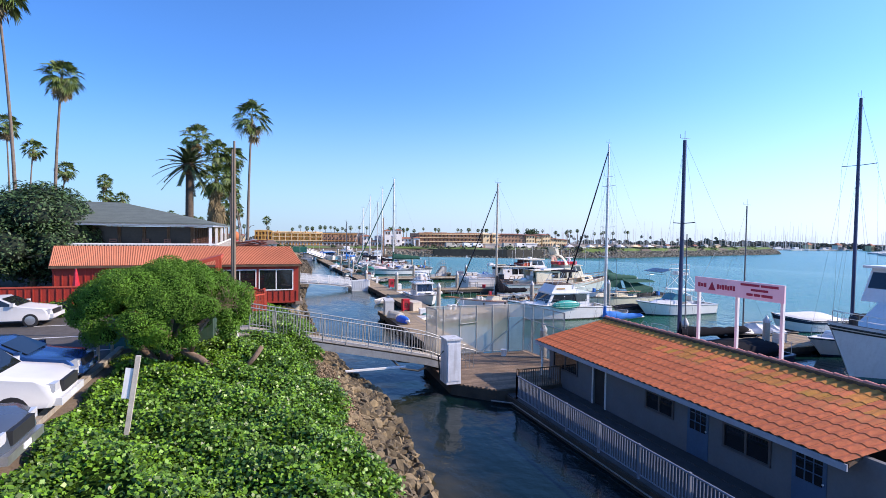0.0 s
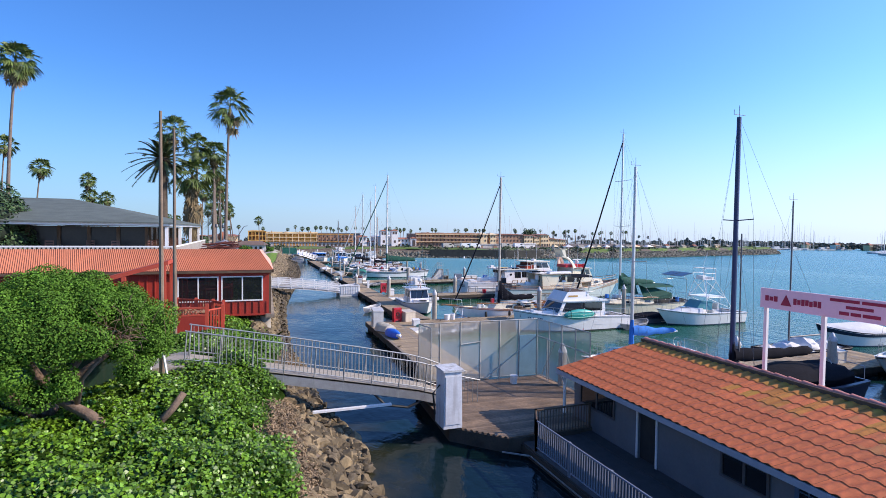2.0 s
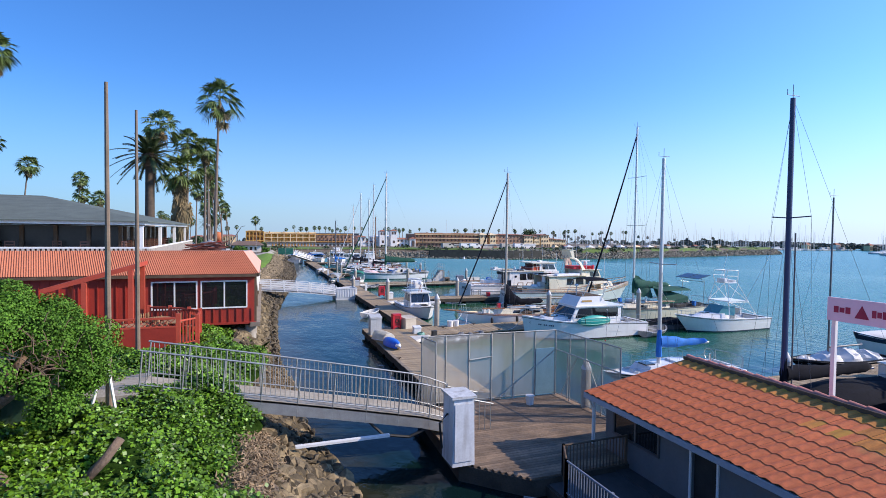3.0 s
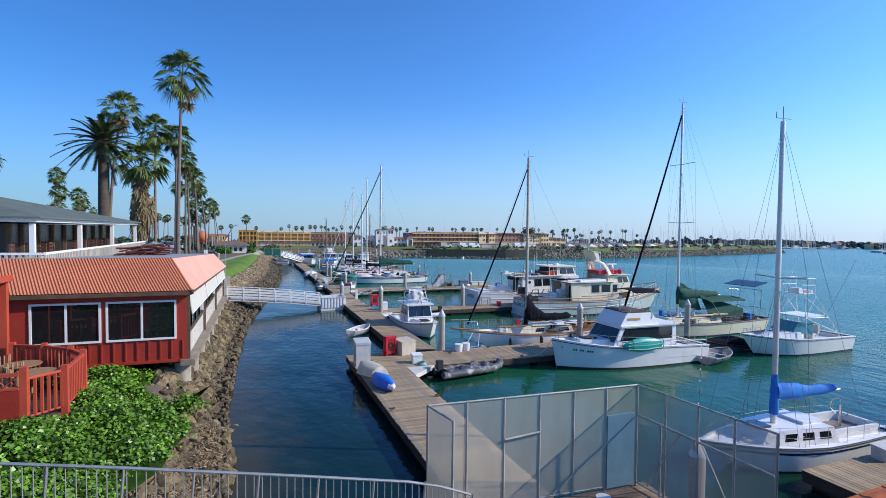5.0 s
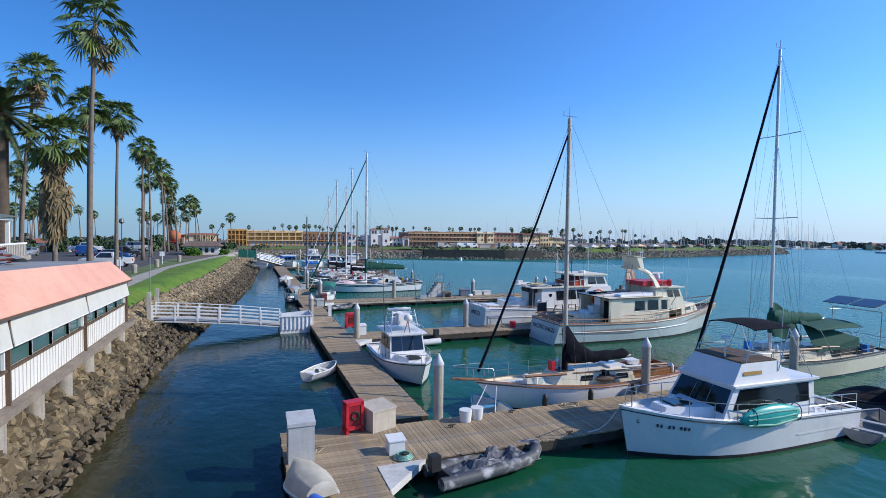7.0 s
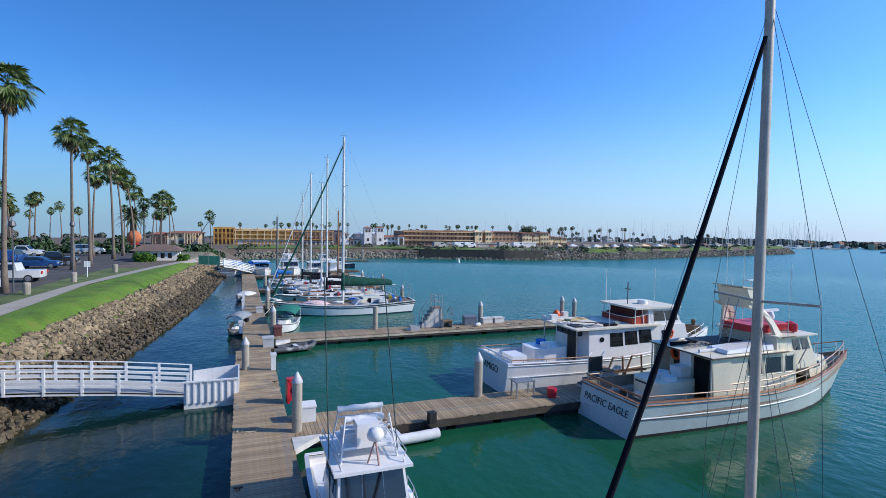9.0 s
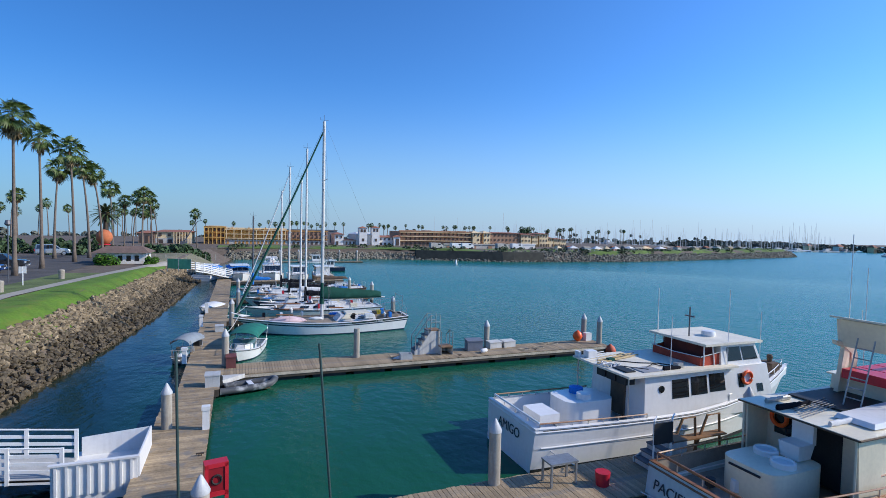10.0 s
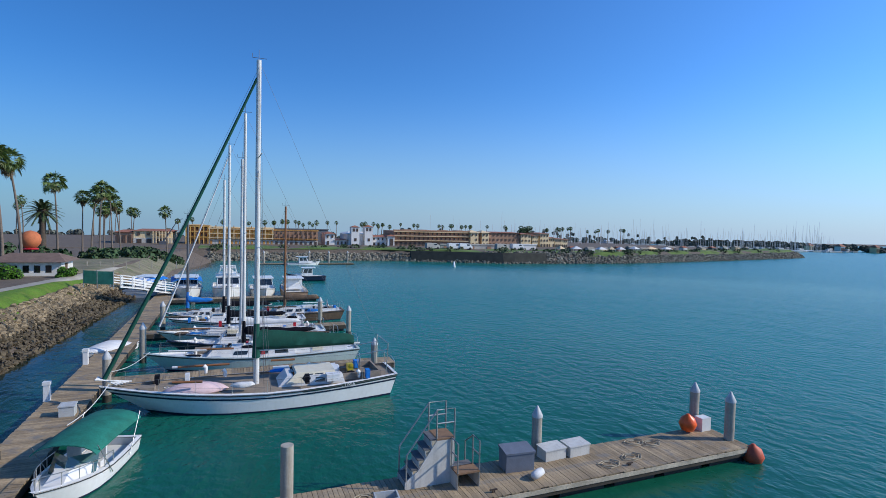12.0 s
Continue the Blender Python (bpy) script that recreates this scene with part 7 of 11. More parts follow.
t, h = sport_boat("covered_boat", moor(41.2, 27.0, 170) @ Matrix.Scale(1.35, 4, (0, 0, 1)), 6.5, 2.4, "motor boat under a white cover", covered=M_WCANV)
h.stripe("dark_band", 0.70, 0.98, M_NAVY)
sport_boat("motor_yacht", moor(15.8, 127.0, 275), 9.5, 3.4, "white motor yacht with blue canvas", False, None, M_BLUEC)
sport_boat("motor_yacht", moor(20.3, 126.0, 272), 10.5, 3.6, "white motor yacht with a flybridge tower")
sport_boat("motor_yacht", moor(24.2, 125.6, 272), 8.5, 3.0, "white motor boat at the far dock", False)
sport_boat("motor_yacht", moor(27.6, 125.4, 90), 9.0, 3.0, "old motor boat with tan wooden hull and red cabin", False, M_REDP, None, True, hullm=mat("tan_wooden_hull", (0.36, 0.23, 0.13), 0.6, 0, 0.25, 1.0, streak=0.3))
sport_boat("motor_boat", moor(31.5, 143.0, 180), 6.0, 2.2, "small dark-hulled motor boat at anchor", False, hullm=M_NAVY)
sport_boat("motor_yacht", moor(11.6, 130.5, 75), 8.0, 3.0, "white motor boat beside the far gangway", False, None, M_BLUEC)


def inflatable(m, L, W, label, material, heap=None):
    """A rubber dinghy: bent tube, transom, floor boards and bench."""
    t = thing("inflatable_dinghy", m, label, "dinghy", "dinghies")
    r = W * 0.14
    pts = [(-L / 2 - 0.2, W / 2 - r, 0.28), (-L / 4, W / 2 - r, 0.26), (L * 0.2, W / 2 - r, 0.28), (L * 0.38, W * 0.3, 0.34), (L * 0.47, W * 0.12, 0.42), (L / 2, 0, 0.45)]
    pts += [(x, -y, z) for x, y, z in reversed(pts[:-1])]
    b = B()
    tube(b, pts, r, 10)
    part("tube", b, material, t, "", 1.2)
    b = B()
    box(b, -L / 2 + 0.15, L * 0.36, -W / 2 + r, W / 2 - r, 0.10, 0.14)
    part("floor_board", b, M_BROWN, t)
    b = B()
    box(b, -L / 2 + 0.05, -L / 2 + 0.10, -W / 2 + r, W / 2 - r, 0.05, 0.5)
    part("transom", b, M_BLACK, t)
    b = B()
    box(b, -0.1, 0.15, -W / 2 + r, W / 2 - r, 0.38, 0.42)
    part("bench", b, M_GEL, t)
    b = B()
    box(b, -L / 2 - 0.30, -L / 2 + 0.0, -0.14, 0.14, 0.5, 0.95)
    bevel(b, 0.05)
    part("outboard_motor", b, M_BLACK, t, "black outboard motor")
    if heap:
        v, f = [], []
        for i in range(25):
            for j in range(13):
                x, y = (-0.42 + 0.84 * i / 24) * L, (j / 12 - 0.5) * W * 0.92
                edge = min(1.0, 6 * min(i, 24 - i) / 24, 5 * min(j, 12 - j) / 12)
                v.append((x, y, 0.30 + edge * (0.16 + 0.26 * noise.noise((x * 1.7, y * 2.6, L)) + 0.10 * noise.noise((x * 5, y * 6, 3)))))
        for i in range(24):
            for j in range(12):
                f.append((i * 13 + j, i * 13 + j + 1, (i + 1) * 13 + j + 1, (i + 1) * 13 + j))
        me = bpy.data.meshes.new("crumpled_cover")
        me.from_pydata(v, [], f)
        me.materials.append(heap)
        o = new("crumpled_cover", me)
        o.parent = t
    return t


M_HYPD = mat("dark_inflatable_fabric", (0.075, 0.08, 0.085), 0.6, 0, 0.25, 1.5, stain=(0.42, 0.42, 0.41))
inflatable(pose(15.2, 38.55, 0.02, 0, 0, 10), 3.7, 1.35, "dark grey inflatable dinghy under a crumpled cover beside the dock", M_HYPD, mat("crumpled_dark_cover", (0.085, 0.088, 0.10), 0.65, 0, 0.3, 2.5, 0.5, 9, stain=(0.30, 0.30, 0.30)))
inflatable(pose(18.35, 56.1, 0.0, 0, 0, 185), 2.8, 1.45, "white inflatable dinghy with outboard beside the dock", M_WCANV)
inflatable(pose(16.1, 72.2, 0.0, 0, 0, 12), 2.6, 1.2, "dark grey inflatable dinghy tied at the dock corner", M_HYPD)


def rowboat(m, label, material, inner, flipped=False, L=2.8, W=1.25):
    t = thing("rowing_dinghy", m, label, "dinghy", "dinghies")
    b = B()
    rings = []
    for i in range(11):
        s = i / 10
        w = W / 2 * (0.75 + 0.25 * math.sin(min(1, s * 2) * math.pi / 2)) * (1 - max(0, (s - 0.45) / 0.55) ** 2.2) + 0.02
        z = 0.42 + 0.18 * s * s
        x = -L / 2 + L * s
        rings.append([(x, w, z), (x, w * 0.88, z * 0.5), (x, w * 0.5, 0.04 + 0.25 * max(0, s - 0.7)), (x, 0, 0.0 + 0.4 * max(0, s - 0.7)), (x, -w * 0.5, 0.04 + 0.25 * max(0, s - 0.7)), (x, -w * 0.88, z * 0.5), (x, -w, z)])
    vr = loft(b, rings, False, False)
    b.faces.new(vr[0])
    bmesh.ops.solidify(b, geom=b.faces[:], thickness=0.03)
    part("shell", b, material, t, "", 0.8)
    b = B()
    for x in (-L * 0.3, L * 0.1):
        box(b, x - 0.12, x + 0.12, -W * 0.42, W * 0.42, 0.32, 0.35)
    part("thwart", b, inner, t)
    b = B()
    tube(b, [r[0] for r in rings] + [r[-1] for r in reversed(rings)], 0.03, 5)
    part("gunwale", b, inner, t)
    return t


rowboat(pose(11.7, 50.75, 0.0, 0, 0, 40), "small white rowing dinghy afloat beside the dock", M_GEL, M_GEL, L=2.15, W=1.05)
rowboat(pose(17.3, 42.9, 0.0, 0, 0, 100), "small dinghy with pale blue inside", M_GEL, mat("pale_blue_paint", (0.10, 0.35, 0.55), 0.5), L=2.4)
rowboat(pose(30.3, 36.6, 0.0, 0, 0, 20), "grey upturned rubber dinghy astern of the cruiser", M_HYPA, M_HYPA, L=3.0, W=1.5)


# the large dark-bridged vessel beside the office
def work_boat():
    t = thing("work_boat", moor(35.0, 15.4, 176), "large grey-white motor vessel with a tall dark-glazed bridge", "motor boat", "motor boats")
    h = Hull(t, 16.0, 4.8, 3.3, 2.3, 2.1, 0.9, 1.8, 2.2, mat("grey_white_hull", (0.62, 0.64, 0.64), 0.4, 0, 0.08, 0.8, streak=0.12), mat("teal_bottom", (0.05, 0.16, 0.16), 0.5, 0, 0.15, 2), M_GEL, 0.2, 0.8, 0.42, 0.26, 0.0, M_BLACK, 0.06)
    h.stripe("hull_line", 0.86, 0.89, M_BLACK)
    s, f, bk = house(t, "forecabin", -3, 5.5, 1.9, 2.2, 4.0, 2.2, 0, 0.2, M_GEL, "", 1.0)
    sidewin(t, s, [(0.55, 0.7, 0.45, 0.6)])
    s, f, bk = house(t, "bridge", -4, 3.2, 1.8, 4.0, 5.9, 0.6, 0, 0.15, M_GEL)
    sidewin(t, s, [(0.1, 0.3, 0.4, 0.85), (0.35, 0.6, 0.4, 0.85), (0.65, 0.93, 0.4, 0.85)])
    facewin(t, f, [(0.04, 0.34, 0.4, 0.88), (0.35, 0.65, 0.4, 0.88), (0.66, 0.96, 0.4, 0.88)])
    plate(t, "bridge_roof", -4.5, 3.0, 1.9, 5.9, 0.14, M_GEL)
    h.railing("bow_rail", 0.5, 0.96, 0.6, M_STEEL, 8, 0.018, True, 0.1)
    rods(t, "mast", [[(2.0, 0, 5.9), (1.6, 0, 8.0)], [(1.8, -0.8, 7.0), (1.8, 0.8, 7.0)]], 0.06, M_GEL)
    b = B()
    lathe(b, [(0.2, 0), (0.22, 0.5), (0.1, 0.6)], 10, (6.2, 0, 2.9))
    part("windlass", b, M_BLACK, t)


work_boat()
t, h = sailboat("sailing_boat", moor(37.5, 20.4, 180), 11.0, 3.2, "sailing boat with a tall dark mast", 1.4, 16.7, 4.0, M_DARKC, M_GEL, mat("navy_mast", (0.03, 0.045, 0.10)), None, None, 1.3, 1.0, 1.0, (-0.12, 0.3, 0.42), (0.72,), None, None, 0.05, 0.75, (0.3, 0.18), r=0.11)


# ---- plants ----
def leaf_cloud(name, pts, nor, size, material, parent=None, fold=0.25, slim=0.45, seed=1, spread=0.8):
    """Many small pointed leaves, one at each point, roughly facing its normal."""
    rng = np.random.default_rng(seed)
    n = len(pts)
    pts, nor = np.asarray(pts, float), np.asarray(nor, float)
    nor = nor + rng.normal(0, spread, (n, 3))
    nor /= np.linalg.norm(nor, axis=1)[:, None] + 1e-9
    a = np.cross(nor, rng.normal(0, 1, (n, 3)))
    a /= np.linalg.norm(a, axis=1)[:, None] + 1e-9
    b2 = np.cross(nor, a)
    s = size * rng.uniform(0.6, 1.3, n)[:, None]
    v = np.empty((n, 4, 3))
    v[:, 0] = pts - a * s * 0.5
    v[:, 1] = pts + b2 * s * slim + nor * s * fold
    v[:, 2] = pts + a * s * 0.6
    v[:, 3] = pts - b2 * s * slim + nor * s * fold
    me = bpy.data.meshes.new(name)
    me.vertices.add(4 * n)
    me.vertices.foreach_set("co", v.reshape(-1).astype(np.float32))
    me.loops.add(4 * n)
    me.loops.foreach_set("vertex_index", np.arange(4 * n, dtype=np.int32))
    me.polygons.add(n)
    me.polygons.foreach_set("loop_start", np.arange(0, 4 * n, 4, dtype=np.int32))
    me.polygons.foreach_set("loop_total", np.full(n, 4, dtype=np.int32))
    me.update(calc_edges=True)
    me.validate()
    me.materials.append(material)
    o = new(name, me)
    if parent:
        o.parent = parent
    return o


def hump(x, y):
    return 0.22 * math.sin(x * 1.3 + 0.5) * math.sin(y * 0.9) + 0.16 * math.sin(x * 2.7 + y * 1.9) + 0.10 * math.sin(y * 3.1 - x)


def ivy_z(x, y):
    edge = 1.75 + 0.25 * math.sin(y * 0.9) + 0.12 * math.sin(y * 2.3)
    top = 2.95 if y < 26 else 2.95 - (y - 26) * 0.06
    drop = max(0, x - (edge - 1.6)) * 0.55
    left = max(0, -5.2 - x) * 0.8
    if y > 27:
        edge += (y - 27) * 0.11
    dip = 0.45 * math.exp(-((x - 0.8) / 1.4) ** 2 - ((y - 17.5) / 4.0) ** 2)
    return top + hump(x, y) * 0.7 - drop - left - dip, edge


def ivy_bank():
    t = thing("ivy_bank", pose(0, 0, 0), "glossy bright green ivy covering the bank", "ivy", "", "stuff")
    ys, xs = np.arange(3.0, 35.5, 0.4), np.arange(0, 1.001, 0.05)
    v, f = [], []
    for y in ys:
        e = ivy_z(0, y)[1]
        for u in xs:
            x = -5.75 + (e + 5.75) * u
            if y > 22 and x < -4.2:
                x = max(x, -6.0)
            v.append((x, y, ivy_z(x, y)[0] - 0.05 if 0 < u < 1 else 1.5))
    n = len(xs)
    for j in range(len(ys) - 1):
        for i in range(n - 1):
            f.append((j * n + i, j * n + i + 1, (j + 1) * n + i + 1, (j + 1) * n + i))
    # dark sheet under the leaves, the shade between them put into its colour
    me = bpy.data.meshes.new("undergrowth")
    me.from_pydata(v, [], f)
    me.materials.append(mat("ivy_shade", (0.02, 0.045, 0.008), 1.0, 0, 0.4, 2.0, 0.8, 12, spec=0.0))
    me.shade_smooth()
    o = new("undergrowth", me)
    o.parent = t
    rng = np.random.default_rng(4)
    pts, nor = [], []
    while len(pts) < 135000:
        y = 3.2 + 32.1 * rng.random() ** 1.15
        x = -5.8 + 8.6 * rng.random()
        z, e = ivy_z(x, y)
        if x > e + 0.1 * rng.normal():
            continue
        if noise.noise((x * 0.7, y * 0.7, 0)) < -0.28 and rng.random() < 0.75:
            continue
        pts.append((x, y, z + rng.uniform(-0.10, 0.12)))
        nor.append((0.15, -0.15, 1.0))
    leaf_cloud("leaves", pts, nor, 0.088, M_LEAF, t, 0.12, 0.5, 2, 0.62)


ivy_bank()


def dry_vines():
    rng = np.random.default_rng(9)
    pts, nor = [], []
    while len(pts) < 16000:
        y = 3.5 + 30.0 * rng.random()
        x = ivy_z(0, y)[1] + rng.normal(0.35, 0.32)
        z = max(ground_z(x, y), 0.4)
        pts.append((x, y, z + rng.uniform(0.02, 0.22)))
        nor.append((0.5, -0.1, 0.8))
    o2 = leaf_cloud("dry_vines", pts, nor, 0.20, mat("dry_vine", (0.27, 0.19, 0.11), 0.95, 0, 0.25, 2, island=0.45), None, 0.15, 0.09, 4, 0.7)
    tagged(o2, "dry brown vine stems between the ivy and the rocks", "dry vines", "", "stuff")


dry_vines()


def clump_cloud(rng, centres, per, squash=1.0):
    pts, nor = [], []
    for cx, cy, cz, r in centres:
        d = rng.normal(0, 1, (int(per * r * r), 3))
        d /= np.linalg.norm(d, axis=1)[:, None]
        k = rng.uniform(0.82, 1.04, len(d))[:, None]
        p = d * r * k * np.array([1, 1, squash]) + np.array([cx, cy, cz])
        pts.append(p)
        nor.append(d + np.array([0, 0, 0.25]))
    return np.concatenate(pts), np.concatenate(nor)


def umbrella_tree():
    t = thing("tree", pose(-3.95, 18.5, 0), "broad domed tree with dense green crown and leaning trunk", "tree")
    rng = np.random.default_rng(7)
    cs = []
    bare = Vector((1.95, -1.35, 5.12))
    for i in range(150):
        a, u = rng.uniform(0, 2 * math.pi), math.sqrt(rng.random())
        rx, ry = 2.7 * u * math.cos(a), 2.6 * u * math.sin(a)
        lobe = 0.22 * math.sin(2.1 * rx + 0.6) * math.cos(1.7 * ry)
        z = 4.42 + 1.68 * math.sqrt(max(0, 1 - u * u)) + lobe + rng.uniform(-0.22, 0.16)
        if (Vector((rx, ry, z)) - bare).length > 0.5:
            cs.append((rx, ry, z, rng.uniform(0.26, 0.60)))
    for i in range(60):
        a = rng.uniform(0, 2 * math.pi)
        z = rng.uniform(3.85, 4.8)
        q = 2.2 + 0.5 * (z - 3.85)
        if (Vector((q * math.cos(a), q * math.sin(a), z)) - bare).length > 0.5:
            cs.append((q * math.cos(a), q * 0.94 * math.sin(a), z, rng.uniform(0.22, 0.44)))
    pts, nor = clump_cloud(rng, cs, 6200, 0.85)
    leaf_cloud("crown", pts, nor, 0.047, M_TREEL, t, 0.12, 0.40, 3, 0.6)
    # dark lumps inside the crown paint the shade behind its leaves
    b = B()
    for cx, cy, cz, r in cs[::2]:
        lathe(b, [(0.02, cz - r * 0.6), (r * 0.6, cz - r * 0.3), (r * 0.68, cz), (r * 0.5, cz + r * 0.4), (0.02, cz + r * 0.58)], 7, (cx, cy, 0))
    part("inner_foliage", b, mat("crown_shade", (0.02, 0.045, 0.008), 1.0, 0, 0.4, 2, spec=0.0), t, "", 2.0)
    # bare twiggy hollow in the crown
    tw = random.Random(12)
    b = B()
    for k in range(80):
        p = bare + Vector((tw.gauss(0, 0.26), tw.gauss(0.15, 0.25), tw.gauss(-0.05, 0.28)))
        d = Vector((tw.gauss(0, 0.5), tw.gauss(-0.3, 0.4), tw.gauss(0.3, 0.5))).normalized() * tw.uniform(0.2, 0.5)
        tube(b, [p, p + d * 0.5 + Vector((0, 0, 0.04)), p + d], 0.009, 4, 0.004)
    part("dry_brush", b, mat("dry_twig", (0.20, 0.13, 0.085), 0.95, 0, 0.3, 5), t, "bare brown twigs in a gap of the crown")
    for pts_, r0, r1 in (([(1.9, -1.6, 2.6), (1.2, -1.2, 3.1), (0.3, -0.7, 3.5), (-0.3, -0.3, 4.3)], 0.15, 0.09), ([(0.0, 0.2, 2.5), (-0.1, 0.2, 3.4), (0.1, 0.2, 4.6)], 0.24, 0.14), ([(-0.3, 0.2, 2.7), (-1.2, 0.4, 3.6), (-2.0, 0.6, 4.4)], 0.15, 0.07),
                         ([(0.3, -0.7, 3.5), (1.2, 0.0, 4.2), (1.8, 0.4, 4.7)], 0.12, 0.05), ([(0.9, -1.0, 3.3), (1.1, -1.3, 4.0), (1.5, -1.4, 4.5)], 0.07, 0.04), ([(0.0, 0.3, 3.2), (0.4, 1.2, 4.0), (0.8, 1.8, 4.6)], 0.14, 0.06), ([(2.6, -1.2, 2.6), (3.0, -1.0, 3.0), (3.25, -0.9, 3.35)], 0.10, 0.085)):
        b = B()
        tube(b, pts_, r0, 9, r1)
        part("limb", b, M_BARK, t, "", 2.0)


umbrella_tree()


def dark_shrub(x, y, z0, rx, rz, label, seed, n=34, material=None, leaf=0.22):
    t = thing("shrub", pose(x, y, 0), label, "shrub")
    rng = np.random.default_rng(seed)
    cs = []
    for i in range(n):
        d = rng.normal(0, 1, 3)
        d /= np.linalg.norm(d)
        cs.append((d[0] * rx * 0.75, d[1] * rx * 0.7, z0 + rz + d[2] * rz * 0.8, rng.uniform(0.26, 0.42) * rx))
    pts, nor = clump_cloud(rng, cs, 420 / (rx * 0.3) ** 0.6, 1.0)
    nor[:, 2] += 0.8
    leaf_cloud("foliage", pts, nor, leaf, material or M_CONIF, t, 0.1, 0.28, seed, 0.6)
    # near-black lumps give the shrub its inner shade by colour
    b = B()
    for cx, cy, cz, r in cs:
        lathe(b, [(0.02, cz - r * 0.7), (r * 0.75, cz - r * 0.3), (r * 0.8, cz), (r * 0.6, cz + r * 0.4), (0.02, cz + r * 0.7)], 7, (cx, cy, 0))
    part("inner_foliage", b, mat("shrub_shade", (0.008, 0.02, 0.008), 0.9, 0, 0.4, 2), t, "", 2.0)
    b = B()
    tube(b, [(0, 0, 2.0), (0, 0, z0 + rz)], 0.25, 8, 0.12)
    part("trunk", b, M_BARK, t)


dark_shrub(-15.5, 41.0, 4.0, 4.0, 3.1, "large dark green juniper-like shrub beside the restaurant", 11, 44)
dark_shrub(-0.6, 124.2, 2.4, 1.5, 0.8, "rounded green shrub beside the low building", 21, 20, M_TREEL, 0.2)
dark_shrub(4.4, 125.0, 2.4, 1.0, 0.6, "rounded green shrub beside the low building", 22, 14, M_TREEL, 0.2)
dark_shrub(-13.5, 30.5, 2.6, 1.0, 0.45, "clipped green hedge by the parking lot", 12, 16, M_TREEL, 0.12)
dark_shrub(-11.0, 30.5, 2.6, 1.0, 0.45, "clipped green hedge by the parking lot", 13, 16, M_TREEL, 0.12)

# fan palms


def fan_crown(seed, R=2.0, live=40, dead=24):
    """Crown of a fan palm: long stalks, each with a fan of split drooping leaflets, and a skirt of dead ones."""
    rnd = random.Random(seed)
    v, f, mi = [], [], []

    def blade(az, el, length, r, m, n=13):
        d = Vector((math.cos(az) * math.cos(el), math.sin(az) * math.cos(el), math.sin(el)))
        flat = Vector((-math.sin(az), math.cos(az), 0))
        mid = d * length * 0.55
        tip = d * length + Vector((0, 0, -0.10 * length * length / R * 2.0))
        for a, c in ((Vector((0, 0, 0)), mid), (mid, tip)):
            k = len(v)
            v.extend([(a + flat * 0.028)[:], (a - flat * 0.028)[:], (c - flat * 0.02)[:], (c + flat * 0.02)[:]])
            f.append((k, k + 1, k + 2, k + 3))
            mi.append(m)
        d2 = ((tip - mid).normalized() + Vector((0, 0, -0.30))).normalized()
        turn = rnd.uniform(-0.7, 0.7)
        side = flat * math.cos(turn) + d2.cross(flat) * math.sin(turn)
        up = d2.cross(side)
        for i in range(n):
            am = ((i + 0.5) / n - 0.5) * 4.1
            half = 4.1 / n * 0.52
            rr = r * rnd.uniform(0.86, 1.1) * (1.0 - 0.16 * abs(am) / 2.05)
            sag = Vector((0, 0, -0.30 * rr * rnd.uniform(0.5, 1.3)))
            p0 = tip + (d2 * math.cos(am - half) + side * math.sin(am - half)) * rr * 0.52 + up * 0.03
            p1 = tip + (d2 * math.cos(am + half) + side * math.sin(am + half)) * rr * 0.52 - up * 0.03
            pt = tip + (d2 * math.cos(am) + side * math.sin(am)) * rr + sag
            k = len(v)
            v.extend([tip[:], p0[:], pt[:], p1[:]])
            f.append((k, k + 1, k + 2, k + 3))
            mi.append(m)
    for i in range(live):
        u = (i + 0.5) / live
        blade(i * 2.399 + rnd.uniform(-0.25, 0.25), math.radians(84 - 128 * u) + rnd.uniform(-0.14, 0.14), R * rnd.uniform(0.50, 0.72), R * rnd.uniform(0.40, 0.50), 0, 15)
    for i in range(dead):
        blade(rnd.uniform(0, 6.28), math.radians(rnd.uniform(-88, -56)), R * rnd.uniform(0.3, 0.8), R * rnd.uniform(0.22, 0.36), 1, 8)
    me = bpy.data.meshes.new("crown")
    me.from_pydata(v, [], f)
    me.materials.append(M_FROND)
    me.materials.append(M_FRONDD)
    me.polygons.foreach_set("material_index", mi)
    return me


CROWNS = [fan_crown(1, 2.0, 27, 16), fan_crown(2, 1.9, 42, 26), fan_crown(3, 1.9, 40, 44), fan_crown(4, 1.9, 36, 14)]


def trunk_mesh(h, r0, r1, lean, seed):
    rnd = random.Random(seed)
    b = B()
    ph = rnd.uniform(0, 6.28)
    pts = []
    n = 10
    for i in range(n + 1):
        u = i / n
        pts.append((lean * u * u * math.cos(ph), lean * u * u * math.sin(ph), h * u))
    rings = []
    for i, p in enumerate(pts):
        u = i / n
        r = r0 + (r1 - r0) * min(1, u * 1.3) + (0.12 * (1 - u * 8) if u < 0.12 else 0)
        rings.append([(p[0] + r * math.cos(2 * math.pi * k / 9), p[1] + r * math.sin(2 * math.pi * k / 9), p[2]) for k in range(9)])
    loft(b, rings)
    return b, pts[-1]


